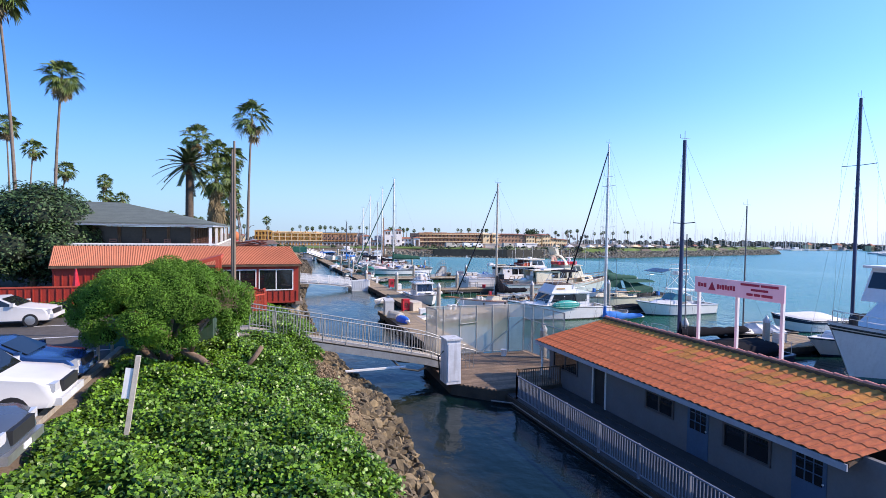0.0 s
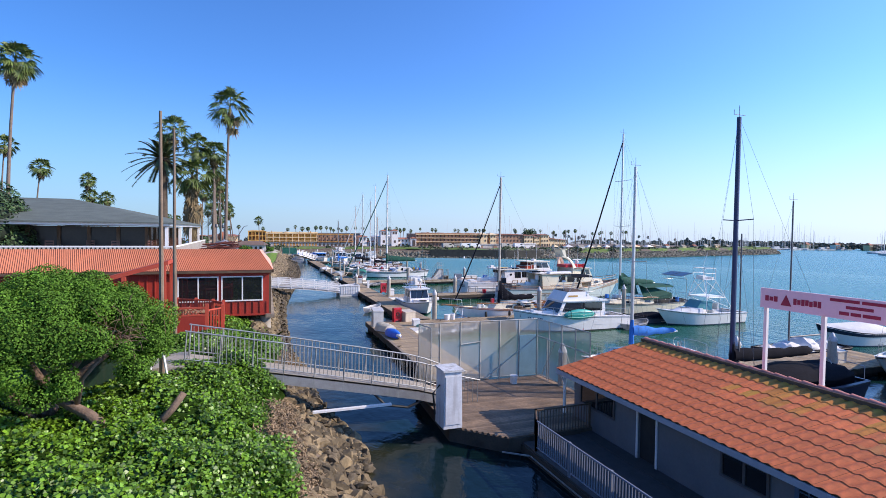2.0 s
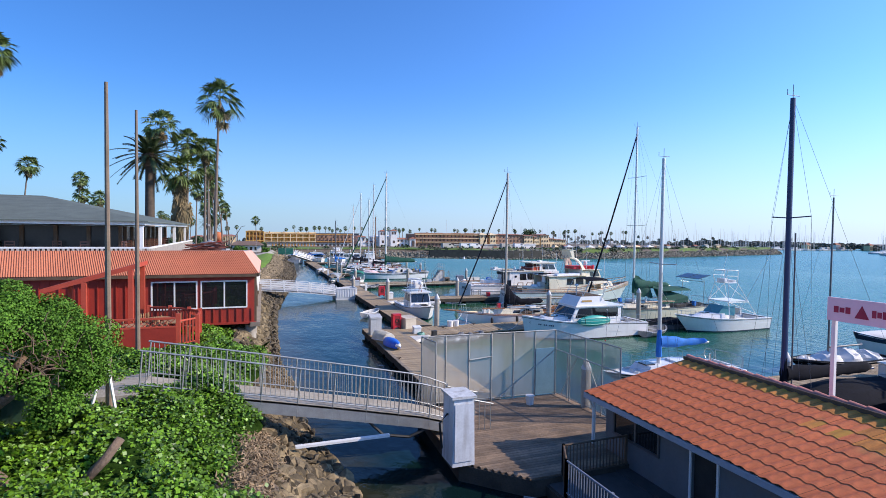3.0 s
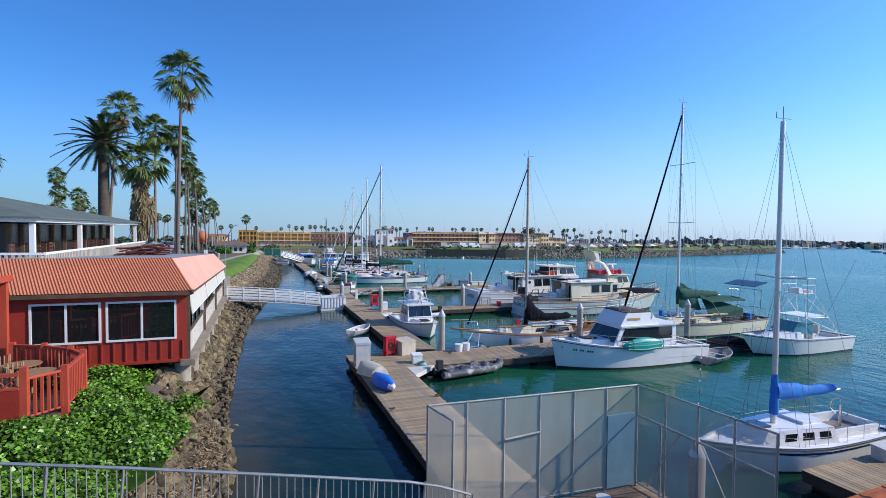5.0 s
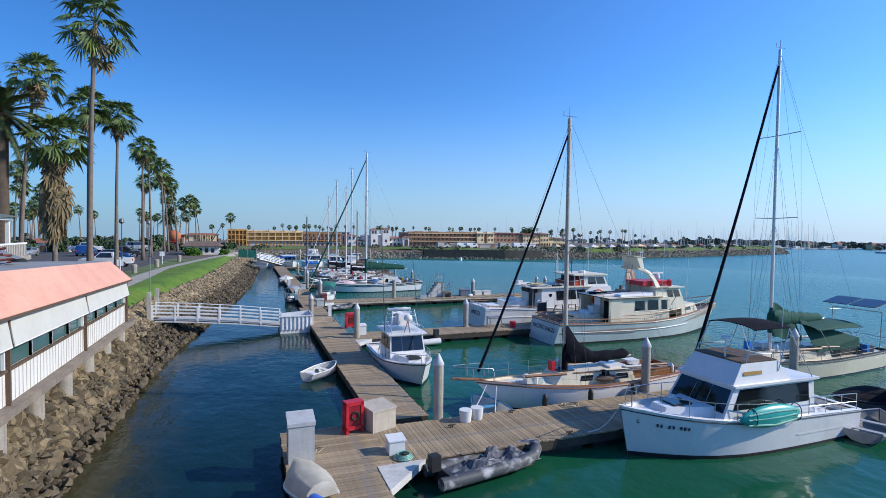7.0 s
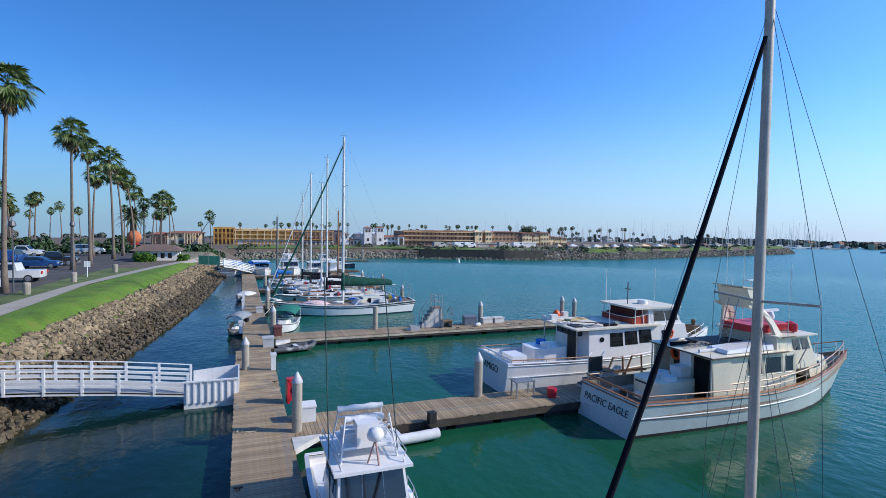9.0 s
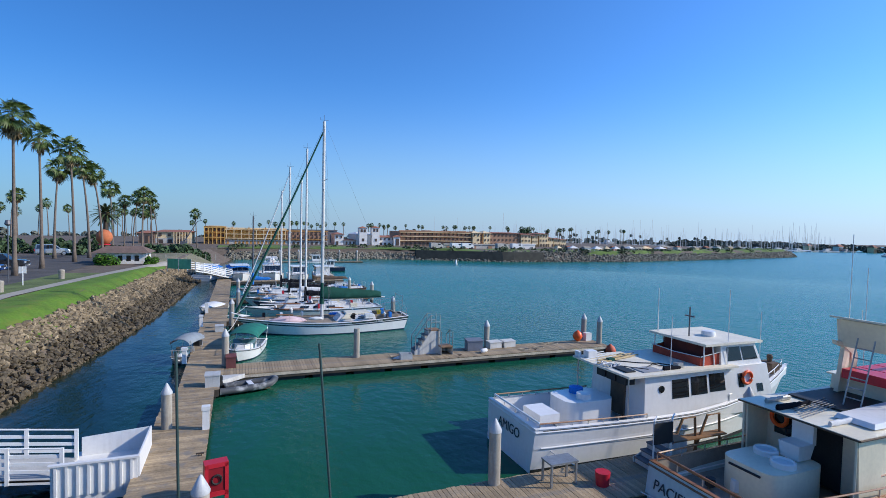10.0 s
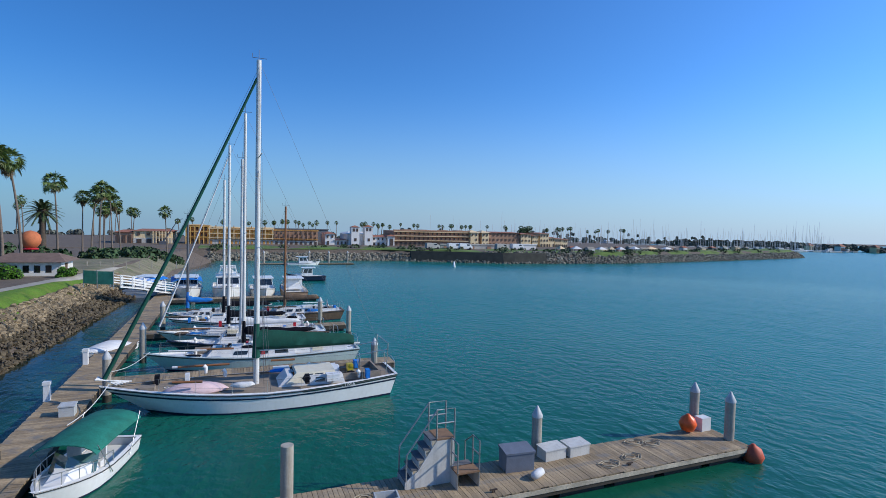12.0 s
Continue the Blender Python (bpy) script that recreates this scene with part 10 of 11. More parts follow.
    box(b, xn + 0.06, xn + 0.075, -0.16, 0.16, 0.44, 0.55)
    part("plate_bar", b, M_WHITE, t)
    return t


P_WHITE = mat("car_white", (0.58, 0.58, 0.57), 0.25, 0, 0.03)
P_BLUE = mat("car_blue", (0.025, 0.09, 0.26), 0.15, 0.3, 0.03)
P_GREY = mat("car_slate", (0.10, 0.125, 0.16), 0.18, 0.4, 0.03)
P_SILV = mat("car_silver", (0.42, 0.43, 0.44), 0.2, 0.5, 0.03)
P_RED = mat("car_maroon", (0.18, 0.015, 0.02), 0.18, 0.2, 0.03)
P_DARK = mat("car_dark", (0.03, 0.032, 0.035), 0.18, 0.2, 0.03)
car(pose(-8.05, 10.0, 2.82), "slate blue pickup truck with chrome bumper", P_GREY, "pickup", "pickup truck")
car(pose(-7.9, 13.6, 2.82), "white sport utility vehicle facing the ivy bank", P_WHITE, "suv")
car(pose(-8.2, 16.7, 2.82), "blue sedan facing the ivy bank", P_BLUE, "sedan")
car(pose(-12.5, 28.2, 2.82), "white car parked by the patio hedge", P_WHITE, "sedan")
car(pose(-3.2, 66.0, 2.62, 0, 0, 70), "maroon car parked behind the restaurant", P_RED, "suv")
car(pose(-7.4, 96.6, 2.62, 0, 0, 180), "white pickup truck in the parking lot", P_WHITE, "pickup", "pickup truck")
car(pose(-10.2, 113.6, 2.62, 0, 0, 0), "dark blue sedan in the parking lot", P_BLUE, "sedan")
car(pose(-10.0, 118.2, 2.62, 0, 0, 5), "dark pickup truck in the parking lot", P_DARK, "pickup", "pickup truck")
car(pose(-19.7, 138.4, 2.62, 0, 0, 0), "white pickup truck far across the lot", P_WHITE, "pickup", "pickup truck")
car(pose(-12.5, 146, 2.62, 0, 0, 20), "silver car far across the lot", P_SILV, "suv")
car(pose(-26, 128, 2.62, 0, 0, 90), "dark car far across the lot", P_DARK, "sedan")
car(pose(-5.2, 62.0, 2.62, 0, 0, 80), "silver car parked behind the restaurant", P_SILV, "sedan")
kb = B()
box(kb, -6.05, -5.85, -20, 21.0, 2.7, 2.95)
solo("kerb", kb, M_CONC, "grey concrete kerb along the ivy bank", "kerb", "", "structure")
for k in range(7):
    b = B()
    y = 8.3 + k * 3.2
    box(b, -11.5, -6.3, y - 0.05, y + 0.05, 2.82, 2.826)
    solo("parking_line", b, M_WHITE, "white painted parking line", "marking", "parking lines", "structure")
for x, y in ((-6.15, 20.6), (-6.2, 18.9)):
    b = B()
    tube(b, [(x, y, 2.8), (x, y, 3.7)], 0.06, 8)
    solo("bollard", b, M_CONC, "short grey bollard at the edge of the lot", "bollard", "bollards")


# ---- things on the docks ----
def dock_box(x, y, sx, sy, h, label, material, yaw=0, lid=None, z=0.55):
    t = thing("dock_box", pose(x, y, z, 0, 0, yaw), label, "dock box", "dock boxes")
    b = B()
    box(b, -sx / 2, sx / 2, -sy / 2, sy / 2, 0, h * 0.82)
    bevel(b, 0.02)
    part("chest", b, material, t)
    b = B()
    loft(b, [[(-sx / 2 - 0.03, -sy / 2 - 0.03, h * 0.82), (sx / 2 + 0.03, -sy / 2 - 0.03, h * 0.82), (sx / 2 + 0.03, sy / 2 + 0.03, h * 0.90), (-sx / 2 - 0.03, sy / 2 + 0.03, h * 0.90)], [(-sx / 2 - 0.03, -sy / 2 - 0.03, h * 0.90), (sx / 2 + 0.03, -sy / 2 - 0.03, h * 0.90), (sx / 2 + 0.03, sy / 2 + 0.03, h), (-sx / 2 - 0.03, sy / 2 + 0.03, h)]])
    bevel(b, 0.015)
    part("lid", b, lid or material, t)
    return t


M_BOXG = mat("grey_fibreglass", (0.50, 0.51, 0.50), 0.55, 0, 0.12, 2, streak=0.2)
M_BOXW = mat("aged_white_fibreglass", (0.62, 0.60, 0.55), 0.55, 0, 0.12, 2, streak=0.2)
M_BOXT = mat("tan_fibreglass", (0.55, 0.48, 0.38), 0.6, 0, 0.12, 2, streak=0.2)
dock_box(9.65, 40.2, 0.75, 0.7, 1.35, "tall grey dock locker at the corner", M_BOXG)
dock_box(12.45, 41.9, 0.95, 0.85, 0.85, "pale tan dock box at the corner", M_BOXT, 20)
dock_box(12.48, 39.7, 0.5, 0.45, 0.5, "low white dock box near the dinghies", M_WHITE)
dock_box(15.25, 58.0, 0.6, 0.5, 0.7, "white dock box beside a pile", M_WHITE)
dock_box(29.95, 74.9, 1.05, 0.65, 0.75, "grey ribbed dock box on the finger pier", mat("slate_grey_box", (0.16, 0.18, 0.22), 0.6, 0, 0.15, 3), -5)
dock_box(31.6, 75.2, 0.9, 0.55, 0.45, "white dock box on the finger pier", M_BOXW, 4)
dock_box(32.65, 75.2, 0.9, 0.55, 0.45, "white dock box on the finger pier", M_BOXW, 4)
dock_box(31.9, 22.2, 0.7, 0.5, 0.75, "white dock box on the dock behind the office", M_BOXW)
dock_box(23.0, 23.75, 0.9, 0.45, 0.45, "low white dock step box beside the sloop", M_BOXW)
dock_box(14.4, 71.7, 0.65, 0.5, 0.65, "grey wire-topped dock box by the dock", M_BOXG)
dock_box(15.2, 75.0, 0.5, 0.5, 0.7, "dark maroon dock box at the pile", mat("maroon_dock_box", (0.16, 0.05, 0.045), 0.6, 0, 0.2, 3))
dock_box(14.3, 85.4, 0.55, 0.45, 0.5, "grey dock box beside the yacht", M_BOXG)
for x, y in ((12.75, 76.5), (12.95, 87.7), (13.0, 94.2), (14.4, 66.0)):
    pd = thing("power_pedestal", pose(x, y, 0.55), "short white dock power pedestal", "pedestal", "power pedestals")
    b = B()
    box(b, -0.12, 0.12, -0.12, 0.12, 0, 0.75)
    bevel(b, 0.02)
    part("column", b, M_WHITE, pd)
    b = B()
    box(b, -0.15, 0.15, -0.15, 0.15, 0.75, 0.9)
    bevel(b, 0.04)
    part("head", b, M_WHITE, pd)


def fire_cabinet(x, y, yaw, label="red fire hose cabinet on the dock"):
    t = thing("fire_cabinet", pose(x, y, 0.55, 0, 0, yaw), label, "cabinet", "fire cabinets")
    b = B()
    for a, c in ((-0.32, -0.22), (0.22, 0.32)):
        box(b, a, c, -0.18, 0.18, 0, 1.05)
    box(b, -0.32, 0.32, -0.18, 0.18, 0.95, 1.08)
    box(b, -0.32, 0.32, -0.18, 0.18, 0.12, 0.25)
    bevel(b, 0.02)
    part("frame", b, M_REDP, t)
    b = B()
    box(b, -0.23, 0.23, -0.15, 0.15, 0.25, 0.95)
    part("case", b, mat("dark_red_plastic", (0.28, 0.012, 0.02), 0.4, 0, 0.1), t)
    b = B()
    tube(b, [(0.13 * math.cos(a * math.pi / 6), -0.17, 0.6 + 0.13 * math.sin(a * math.pi / 6)) for a in range(13)], 0.03, 5)
    part("hose_reel", b, M_DARKIN, t)


fire_cabinet(11.55, 41.75, 12)
fire_cabinet(14.95, 60.4, 10)
# upturned dinghy and blue tarpaulin boat on the dock edge
t = rowboat(pose(9.65, 38.3, 1.13, 180, 0, 105), "white ribbed dinghy lying upturned on the dock", mat("cream_ribbed_hull", (0.84, 0.79, 0.66), 0.5, 0, 0.12, 3), M_WHITE, L=2.0, W=1.15)
tb = thing("covered_dinghy", pose(9.8, 36.1, 0.55, 0, 0, 97) @ Matrix.Scale(0.72, 4), "dinghy under a bright blue tarpaulin on the dock", "dinghy", "dinghies")
b = B()
rings = []
for i in range(13):
    u = i / 12
    w = max(0.06, 0.58 * math.sin(math.pi * (0.1 + 0.85 * u)) ** 0.7)
    hgt = 0.62 * (0.7 + 0.3 * math.sin(math.pi * u))
    rings.append([(1.5 - 2.9 * u, w * math.cos(q) * (1.05 if math.sin(q) < 0.3 else 1), 0.12 + hgt * max(0, math.sin(q)) ** 0.8) for q in np.linspace(-0.1, math.pi + 0.1, 12)])
loft(b, rings, False, False)
part("tarpaulin", b, mat("blue_tarpaulin", (0.01, 0.14, 0.62), 0.45, 0, 0.2, 3, 0.5, 5), tb, "crumpled bright blue tarpaulin", 1.0)
b = B()
loft(b, [[(-1.75 + 0.5 * u, 0.28 * u * math.cos(q), 0.35 + 0.28 * u * math.sin(q) * 0.8) for q in np.linspace(0, 2 * math.pi, 9)[:-1]] for u in (0.15, 0.6, 1.0)])
part("bow", b, M_GEL, tb)
b = B()
tube(b, [(0.3, -0.6, 0.2), (0.25, 0, 0.78), (0.3, 0.6, 0.2)], 0.012, 4)
part("lashing", b, M_WCANV, tb)
for x, y, c, lab in ((15.6, 41.4, M_WHITE, "white bucket of gear on the dock"), (16.1, 41.5, M_WCANV, "white bag of gear on the dock"), (26.2, 57.3, M_REDP, "red bucket on the dock")):
    b = B()
    lathe(b, [(0.20, 0.55), (0.24, 0.95), (0.24, 0.98), (0.20, 0.98)], 12, (x, y, 0))
    solo("bucket", b, c, lab, "bucket", "buckets", smooth=0.8)
rp = thing("hose_coil", pose(12.6, 39.2, 0.57), "coiled pale green dock hose", "hose", "coils")
for k in range(4):
    b = B()
    tube(b, [((0.28 - 0.03 * k) * math.cos(a * math.pi / 9), (0.28 - 0.03 * k) * math.sin(a * math.pi / 9), 0.02 + 0.03 * k) for a in range(19)], 0.022, 5)
    part("turn", b, mat("pale_green_hose", (0.20, 0.42, 0.34), 0.5), rp)
ln = random.Random(9)
for x, y in ((9.9, 40.6), (20.2, 41.6), (36.0, 74.9), (34.4, 74.2), (33.2, 74.0), (13.0, 57.6), (24.5, 74.6), (17.8, 56.8), (35.4, 75.2)):
    b = B()
    pts = [(x + 0.35 * math.cos(a * 0.9) * (0.5 + 0.06 * a) + ln.uniform(-0.05, 0.05), y + 0.25 * math.sin(a * 0.9) * (0.5 + 0.06 * a), 0.575 + 0.01 * (a % 3)) for a in range(16)]
    tube(b, pts, 0.018, 4)
    solo("mooring_line", b, mat("old_rope", (0.42, 0.36, 0.26), 0.9, 0, 0.2, 6), "loose coil of old mooring rope on the dock", "rope", "mooring ropes")
for x, y in ((12.15, 36.6), (11.6, 34.0), (9.35, 33.0), (14.9, 41.0), (17.6, 41.6), (18.5, 39.1), (20.0, 56.7), (24.2, 73.7), (28.4, 73.65), (33.9, 73.7), (12.7, 53.0), (14.35, 63.5), (12.7, 68.5)):
    b = B()
    box(b, x - 0.13, x + 0.13, y - 0.025, y + 0.025, 0.62, 0.66)
    box(b, x - 0.05, x - 0.02, y - 0.025, y + 0.025, 0.55, 0.62)
    box(b, x + 0.02, x + 0.05, y - 0.025, y + 0.025, 0.55, 0.62)
    solo("cleat", b, mat("rusty_cleat", (0.10, 0.07, 0.05), 0.7, 0.4, 0.3, 8), "dark rusty mooring cleat", "cleat", "cleats")
# triangular gussets at the dock corners
for pts in ([(11.704, 37.4), (13.2, 38.88), (11.704, 38.88)], [(14.504, 55.3), (15.6, 56.38), (14.504, 56.38)], [(14.704, 72.3), (15.9, 73.38), (14.704, 73.38)]):
    b = B()
    prism(b, pts, 0.35, 0.57)
    solo("dock_gusset", b, mat("white_gusset", (0.62, 0.60, 0.55), 0.7, 0, 0.15, 2, streak=0.2), "pale triangular corner plate of the dock", "dock plate", "dock plates", "structure")


def boarding_steps(x, y, yaw, n, label, rail=True, rise=0.22, run=0.26, top=0.55):
    """Steps that climb along local x to a landing, with closed sides and pipe handrails."""
    t = thing("boarding_steps", pose(x, y, 0.55, 0, 0, yaw), label, "steps", "boarding steps")
    x1 = -0.9 + run * n
    for k in range(n):
        b = B()
        box(b, -0.9 + run * k, -0.9 + run * (k + 1) + 0.03, -0.36, 0.36, rise * (k + 1) - 0.05, rise * (k + 1))
        part("step", b, mat("dark_step_tread", (0.14, 0.14, 0.145), 0.85, 0, 0.2, 3), t)
        b = B()
        box(b, -0.86 + run * k, -0.83 + run * k, -0.35, 0.35, rise * k, rise * (k + 1) - 0.05)
        part("riser", b, M_BOXG, t)
    for s_ in (-0.38, 0.38):
        b = B()
        prof = [(-0.9, 0.0), (x1 + top, 0.0), (x1 + top, rise * n - 0.06), (x1 - 0.02, rise * n - 0.06)] + [(-0.9 + run * q, rise * q - 0.06) for q in range(n, 1, -1)] + [(-0.9, rise * 0.8)]
        loft(b, [[(px_, s_ - 0.02, pz) for px_, pz in prof], [(px_, s_ + 0.02, pz) for px_, pz in prof]])
        part("side_panel", b, M_BOXW, t)
        if rail:
            hz_ = rise * n + 0.95
            for seg in ([(-0.86, s_, 0.0), (-0.86, s_, rise + 0.8), (x1, s_, hz_), (x1 + top, s_, hz_), (x1 + top, s_, 0.0)], [(x1, s_, hz_), (x1, s_, rise * n - 0.05)], [(x1, s_, hz_ - 0.45), (x1 + top, s_, hz_ - 0.45)]):
                b = B()
                tube(b, seg, 0.026, 6)
                part("handrail", b, M_GALV, t)
    b = B()
    box(b, x1, x1 + top + 0.03, -0.4, 0.4, rise * n - 0.055, rise * n)
    part("landing", b, mat("brown_step_board", (0.26, 0.15, 0.08), 0.8, 0, 0.2, 4), t)
    return t


boarding_steps(26.7, 75.1, 0, 5, "tall grey and white boarding steps with pipe handrails", True, 0.30, 0.21, 0.62)
boarding_steps(27.75, 74.4, -90, 2, "low grey boarding steps with a handrail", True, 0.27, 0.32, 0.5)
boarding_steps(29.2, 57.9, 0, 4, "white boarding steps beside the fishing boats", False)
fb = thing("fish_bin", pose(25.0, 74.0, 0.55, 0, 0, -6), "open white plastic bin on the finger pier", "bin")
for e in ((-0.36, 0.36, -0.25, -0.21, 0, 0.34), (-0.36, 0.36, 0.21, 0.25, 0, 0.34), (-0.36, -0.32, -0.21, 0.21, 0, 0.34), (0.32, 0.36, -0.21, 0.21, 0, 0.34), (-0.32, 0.32, -0.21, 0.21, 0, 0.03)):
    b = B()
    box(b, *e)
    part("panel", b, M_BOXG, fb)
b = B()
loft(b, [[(24.2, 74.05, 0.56), (24.75, 73.9, 0.56), (24.75, 74.15, 0.56), (24.3, 74.25, 0.56)], [(24.3, 74.05, 0.62), (24.75, 73.92, 0.76), (24.72, 74.12, 0.74), (24.35, 74.2, 0.64)]])
solo("folded_tarpaulin", b, M_WCANV, "crumpled white sheet beside the bin", "tarpaulin")
b = B()
lathe(b, [(0.02, -0.32), (0.13, -0.24), (0.15, 0.0), (0.13, 0.24), (0.02, 0.32)], 10)
solo("fender", b, M_WCANV, "white fender lying on the finger pier", "fender", smooth=1.0, m=pose(30.25, 74.0, 0.70, 0, 90, 25))
bd = thing("notice_board", pose(28.6, 57.3, 0.55), "black notice board on a white stand", "notice board")
b = B()
box(b, -0.4, 0.4, -0.03, 0.03, 1.0, 1.7)
part("board", b, M_BLACK, bd)
for x in (-0.38, 0.38):
    b = B()
    tube(b, [(x, 0, 0), (x, 0, 1.8), (x + 0.3, 0.2, 1.85)], 0.03, 6)
    part("leg", b, M_WHITE, bd)
ta = thing("work_table", pose(25.0, 57.9, 0.55), "low grey metal cleaning table on the dock", "table")
b = B()
box(b, -0.5, 0.5, -0.3, 0.3, 0.7, 0.75)
part("tabletop", b, M_GALV, ta)
for x in (-0.45, 0.45):
    for y in (-0.25, 0.25):
        b = B()
        box(b, x - 0.03, x + 0.03, y - 0.03, y + 0.03, 0, 0.7)
        part("leg", b, M_GALV, ta)
wf = thing("boarding_trestle", pose(31.0, 58.2, 0.55), "brown timber boarding frame on the dock", "frame")
for x0, x1 in ((-1.2, -0.6), (0.0, 0.6)):
    b = B()
    tube(b, [(x0, 0, 0), (x1, 0, 1.3), (x1 + 0.6, 0, 1.3), (x1 + 0.7, 0, 0)], 0.05, 5)
    part("trestle", b, mat("brown_frame_wood", (0.26, 0.13, 0.05), 0.7, 0, 0.2, 4), wf)
b = B()
box(b, -0.7, 1.4, -0.2, 0.2, 0.55, 0.6)
part("plank", b, mat("brown_frame_wood", (0.26, 0.13, 0.05)), wf)
# buoys
for x, y, z, r, lab in ((38.45, 75.35, 0.91, 0.36, "round orange buoy resting on the dock end"), (39.75, 73.35, 0.2, 0.41, "faded red buoy floating at the dock end")):
    b = B()
    lathe(b, [(0.04, -r * 1.0), (r * 0.7, -r * 0.72), (r, 0), (r * 0.72, r * 0.7), (0.1, r), (0.07, r * 1.12), (0.03, r * 1.15)], 18, (x, y, z))
    solo("buoy", b, M_ORANGE if z > 0.5 else mat("faded_red_buoy", (0.62, 0.10, 0.04), 0.6, 0, 0.2, 3), lab, "buoy", "buoys", smooth=1.0)
b = B()
lathe(b, [(0.02, -0.6), (0.7, 0.0), (0.6, 0.6), (0.2, 2.4), (0.04, 2.5)], 12, (106, 256, -fall(106, 256)))
solo("channel_buoy", b, M_WHITE, "small white channel buoy", "buoy", smooth=1.0)
sf = thing("white_floats", pose(39.3, 75.35, 0.55), "white box and plate at the dock end", "box")
b = B()
box(b, -0.25, 0.25, -0.2, 0.2, 0, 0.55)
bevel(b, 0.03)
part("box", b, M_WHITE, sf)

# ---- shed, ball on a pole and path furniture ----
sh = thing("low_shed", pose(2.0, 128.3, 2.3) @ Matrix.Scale(0.76, 4), "low beige building with a wide grey-brown roof", "building")
b = B()
box(b, -5.5, 2.2, -2.5, 3.5, 0, 2.4)
part("wall", b, M_CREAMW, sh)
b = B()
loft(b, [[(-6.3, -3.3, 2.4), (3.0, -3.3, 2.4), (3.0, 4.3, 2.4), (-6.3, 4.3, 2.4)], [(-4.5, 0.2, 3.5), (1.2, 0.2, 3.5), (1.2, 0.8, 3.5), (-4.5, 0.8, 3.5)]])
part("roof", b, mat("grey_brown_roof", (0.19, 0.125, 0.095), 0.9, 0, 0.2, 1, 0.4, 10), sh)
for k in range(5):
    b = B()
    box(b, -4.8 + 1.3 * k, -4.1 + 1.3 * k, -2.53, -2.47, 0.9, 1.9)
    part("window", b, M_DGLASS, sh)
b = B()
box(b, 2.17, 2.23, -0.6, 0.6, 0.05, 2.1)
part("door", b, M_BROWN, sh)
bl = thing("ball_sign", pose(-6.5, 152, 1.9), "large weathered orange ball on a pole", "sign")
b = B()
lathe(b, [(0.05, 2.3), (0.75, 2.5), (1.2, 3.1), (1.3, 3.7), (1.15, 4.3), (0.7, 4.8), (0.05, 5.0)], 20)
part("ball", b, mat("faded_orange", (0.55, 0.16, 0.06), 0.8, 0, 0.2, 1.5), bl, "", 1.0)
b = B()
tube(b, [(0, 0, 0), (0, 0, 2.4)], 0.14, 8)
part("pole", b, M_BROWN, bl)
b = B()
lathe(b, [(0.9, 2.2), (1.0, 2.3), (0.9, 2.42)], 16)
part("collar", b, M_REDP, bl)
for x, y in ((-3.2, 82), (-2.0, 100)):
    b = B()
    tube(b, [(x, y, 2.5), (x, y, 4.3)], 0.05, 6)
    box(b, x - 0.28, x + 0.28, y - 0.03, y, 3.7, 4.3)
    solo("parking_sign", b, M_WHITE, "small white parking sign on a post", "sign", "parking signs")
for x, y in ((-2.7, 86.0), (-1.9, 95.0), (-0.6, 105.5)):
    b = B()
    lathe(b, [(0.24, 0), (0.28, 0.85), (0.24, 0.95), (0.05, 1.0)], 12, (x, y, 2.6))
    solo("litter_bin", b, M_CONC, "round concrete litter bin by the path", "litter bin", "litter bins")
for x, y in ((-4.2, 88), (-4.0, 103), (-28, 112)):
    lpz = thing("street_lamp", pose(x, y, 2.6), "dark street lamp by the parking lot", "street lamp", "street lamps")
    b = B()
    tube(b, [(0, 0, 0), (0, 0, 5.2)], 0.06, 8, 0.045)
    part("pole", b, M_WIRE, lpz)
    b = B()
    lathe(b, [(0.1, 5.2), (0.28, 5.35), (0.2, 5.7), (0.03, 5.75)], 10)
    part("lantern", b, M_WIRE, lpz)
for k in range(9):
    b = B()
    box(b, 3.0 + 1.5 * k, 3.10 + 1.5 * k, 140.0, 140.1, 2.2, 3.2)
    solo("fence_post", b, M_PATH, "pale post of the path fence", "post", "path fence posts")


# ---- far waterfront ----
near = {ob.name for ob in bpy.data.objects}


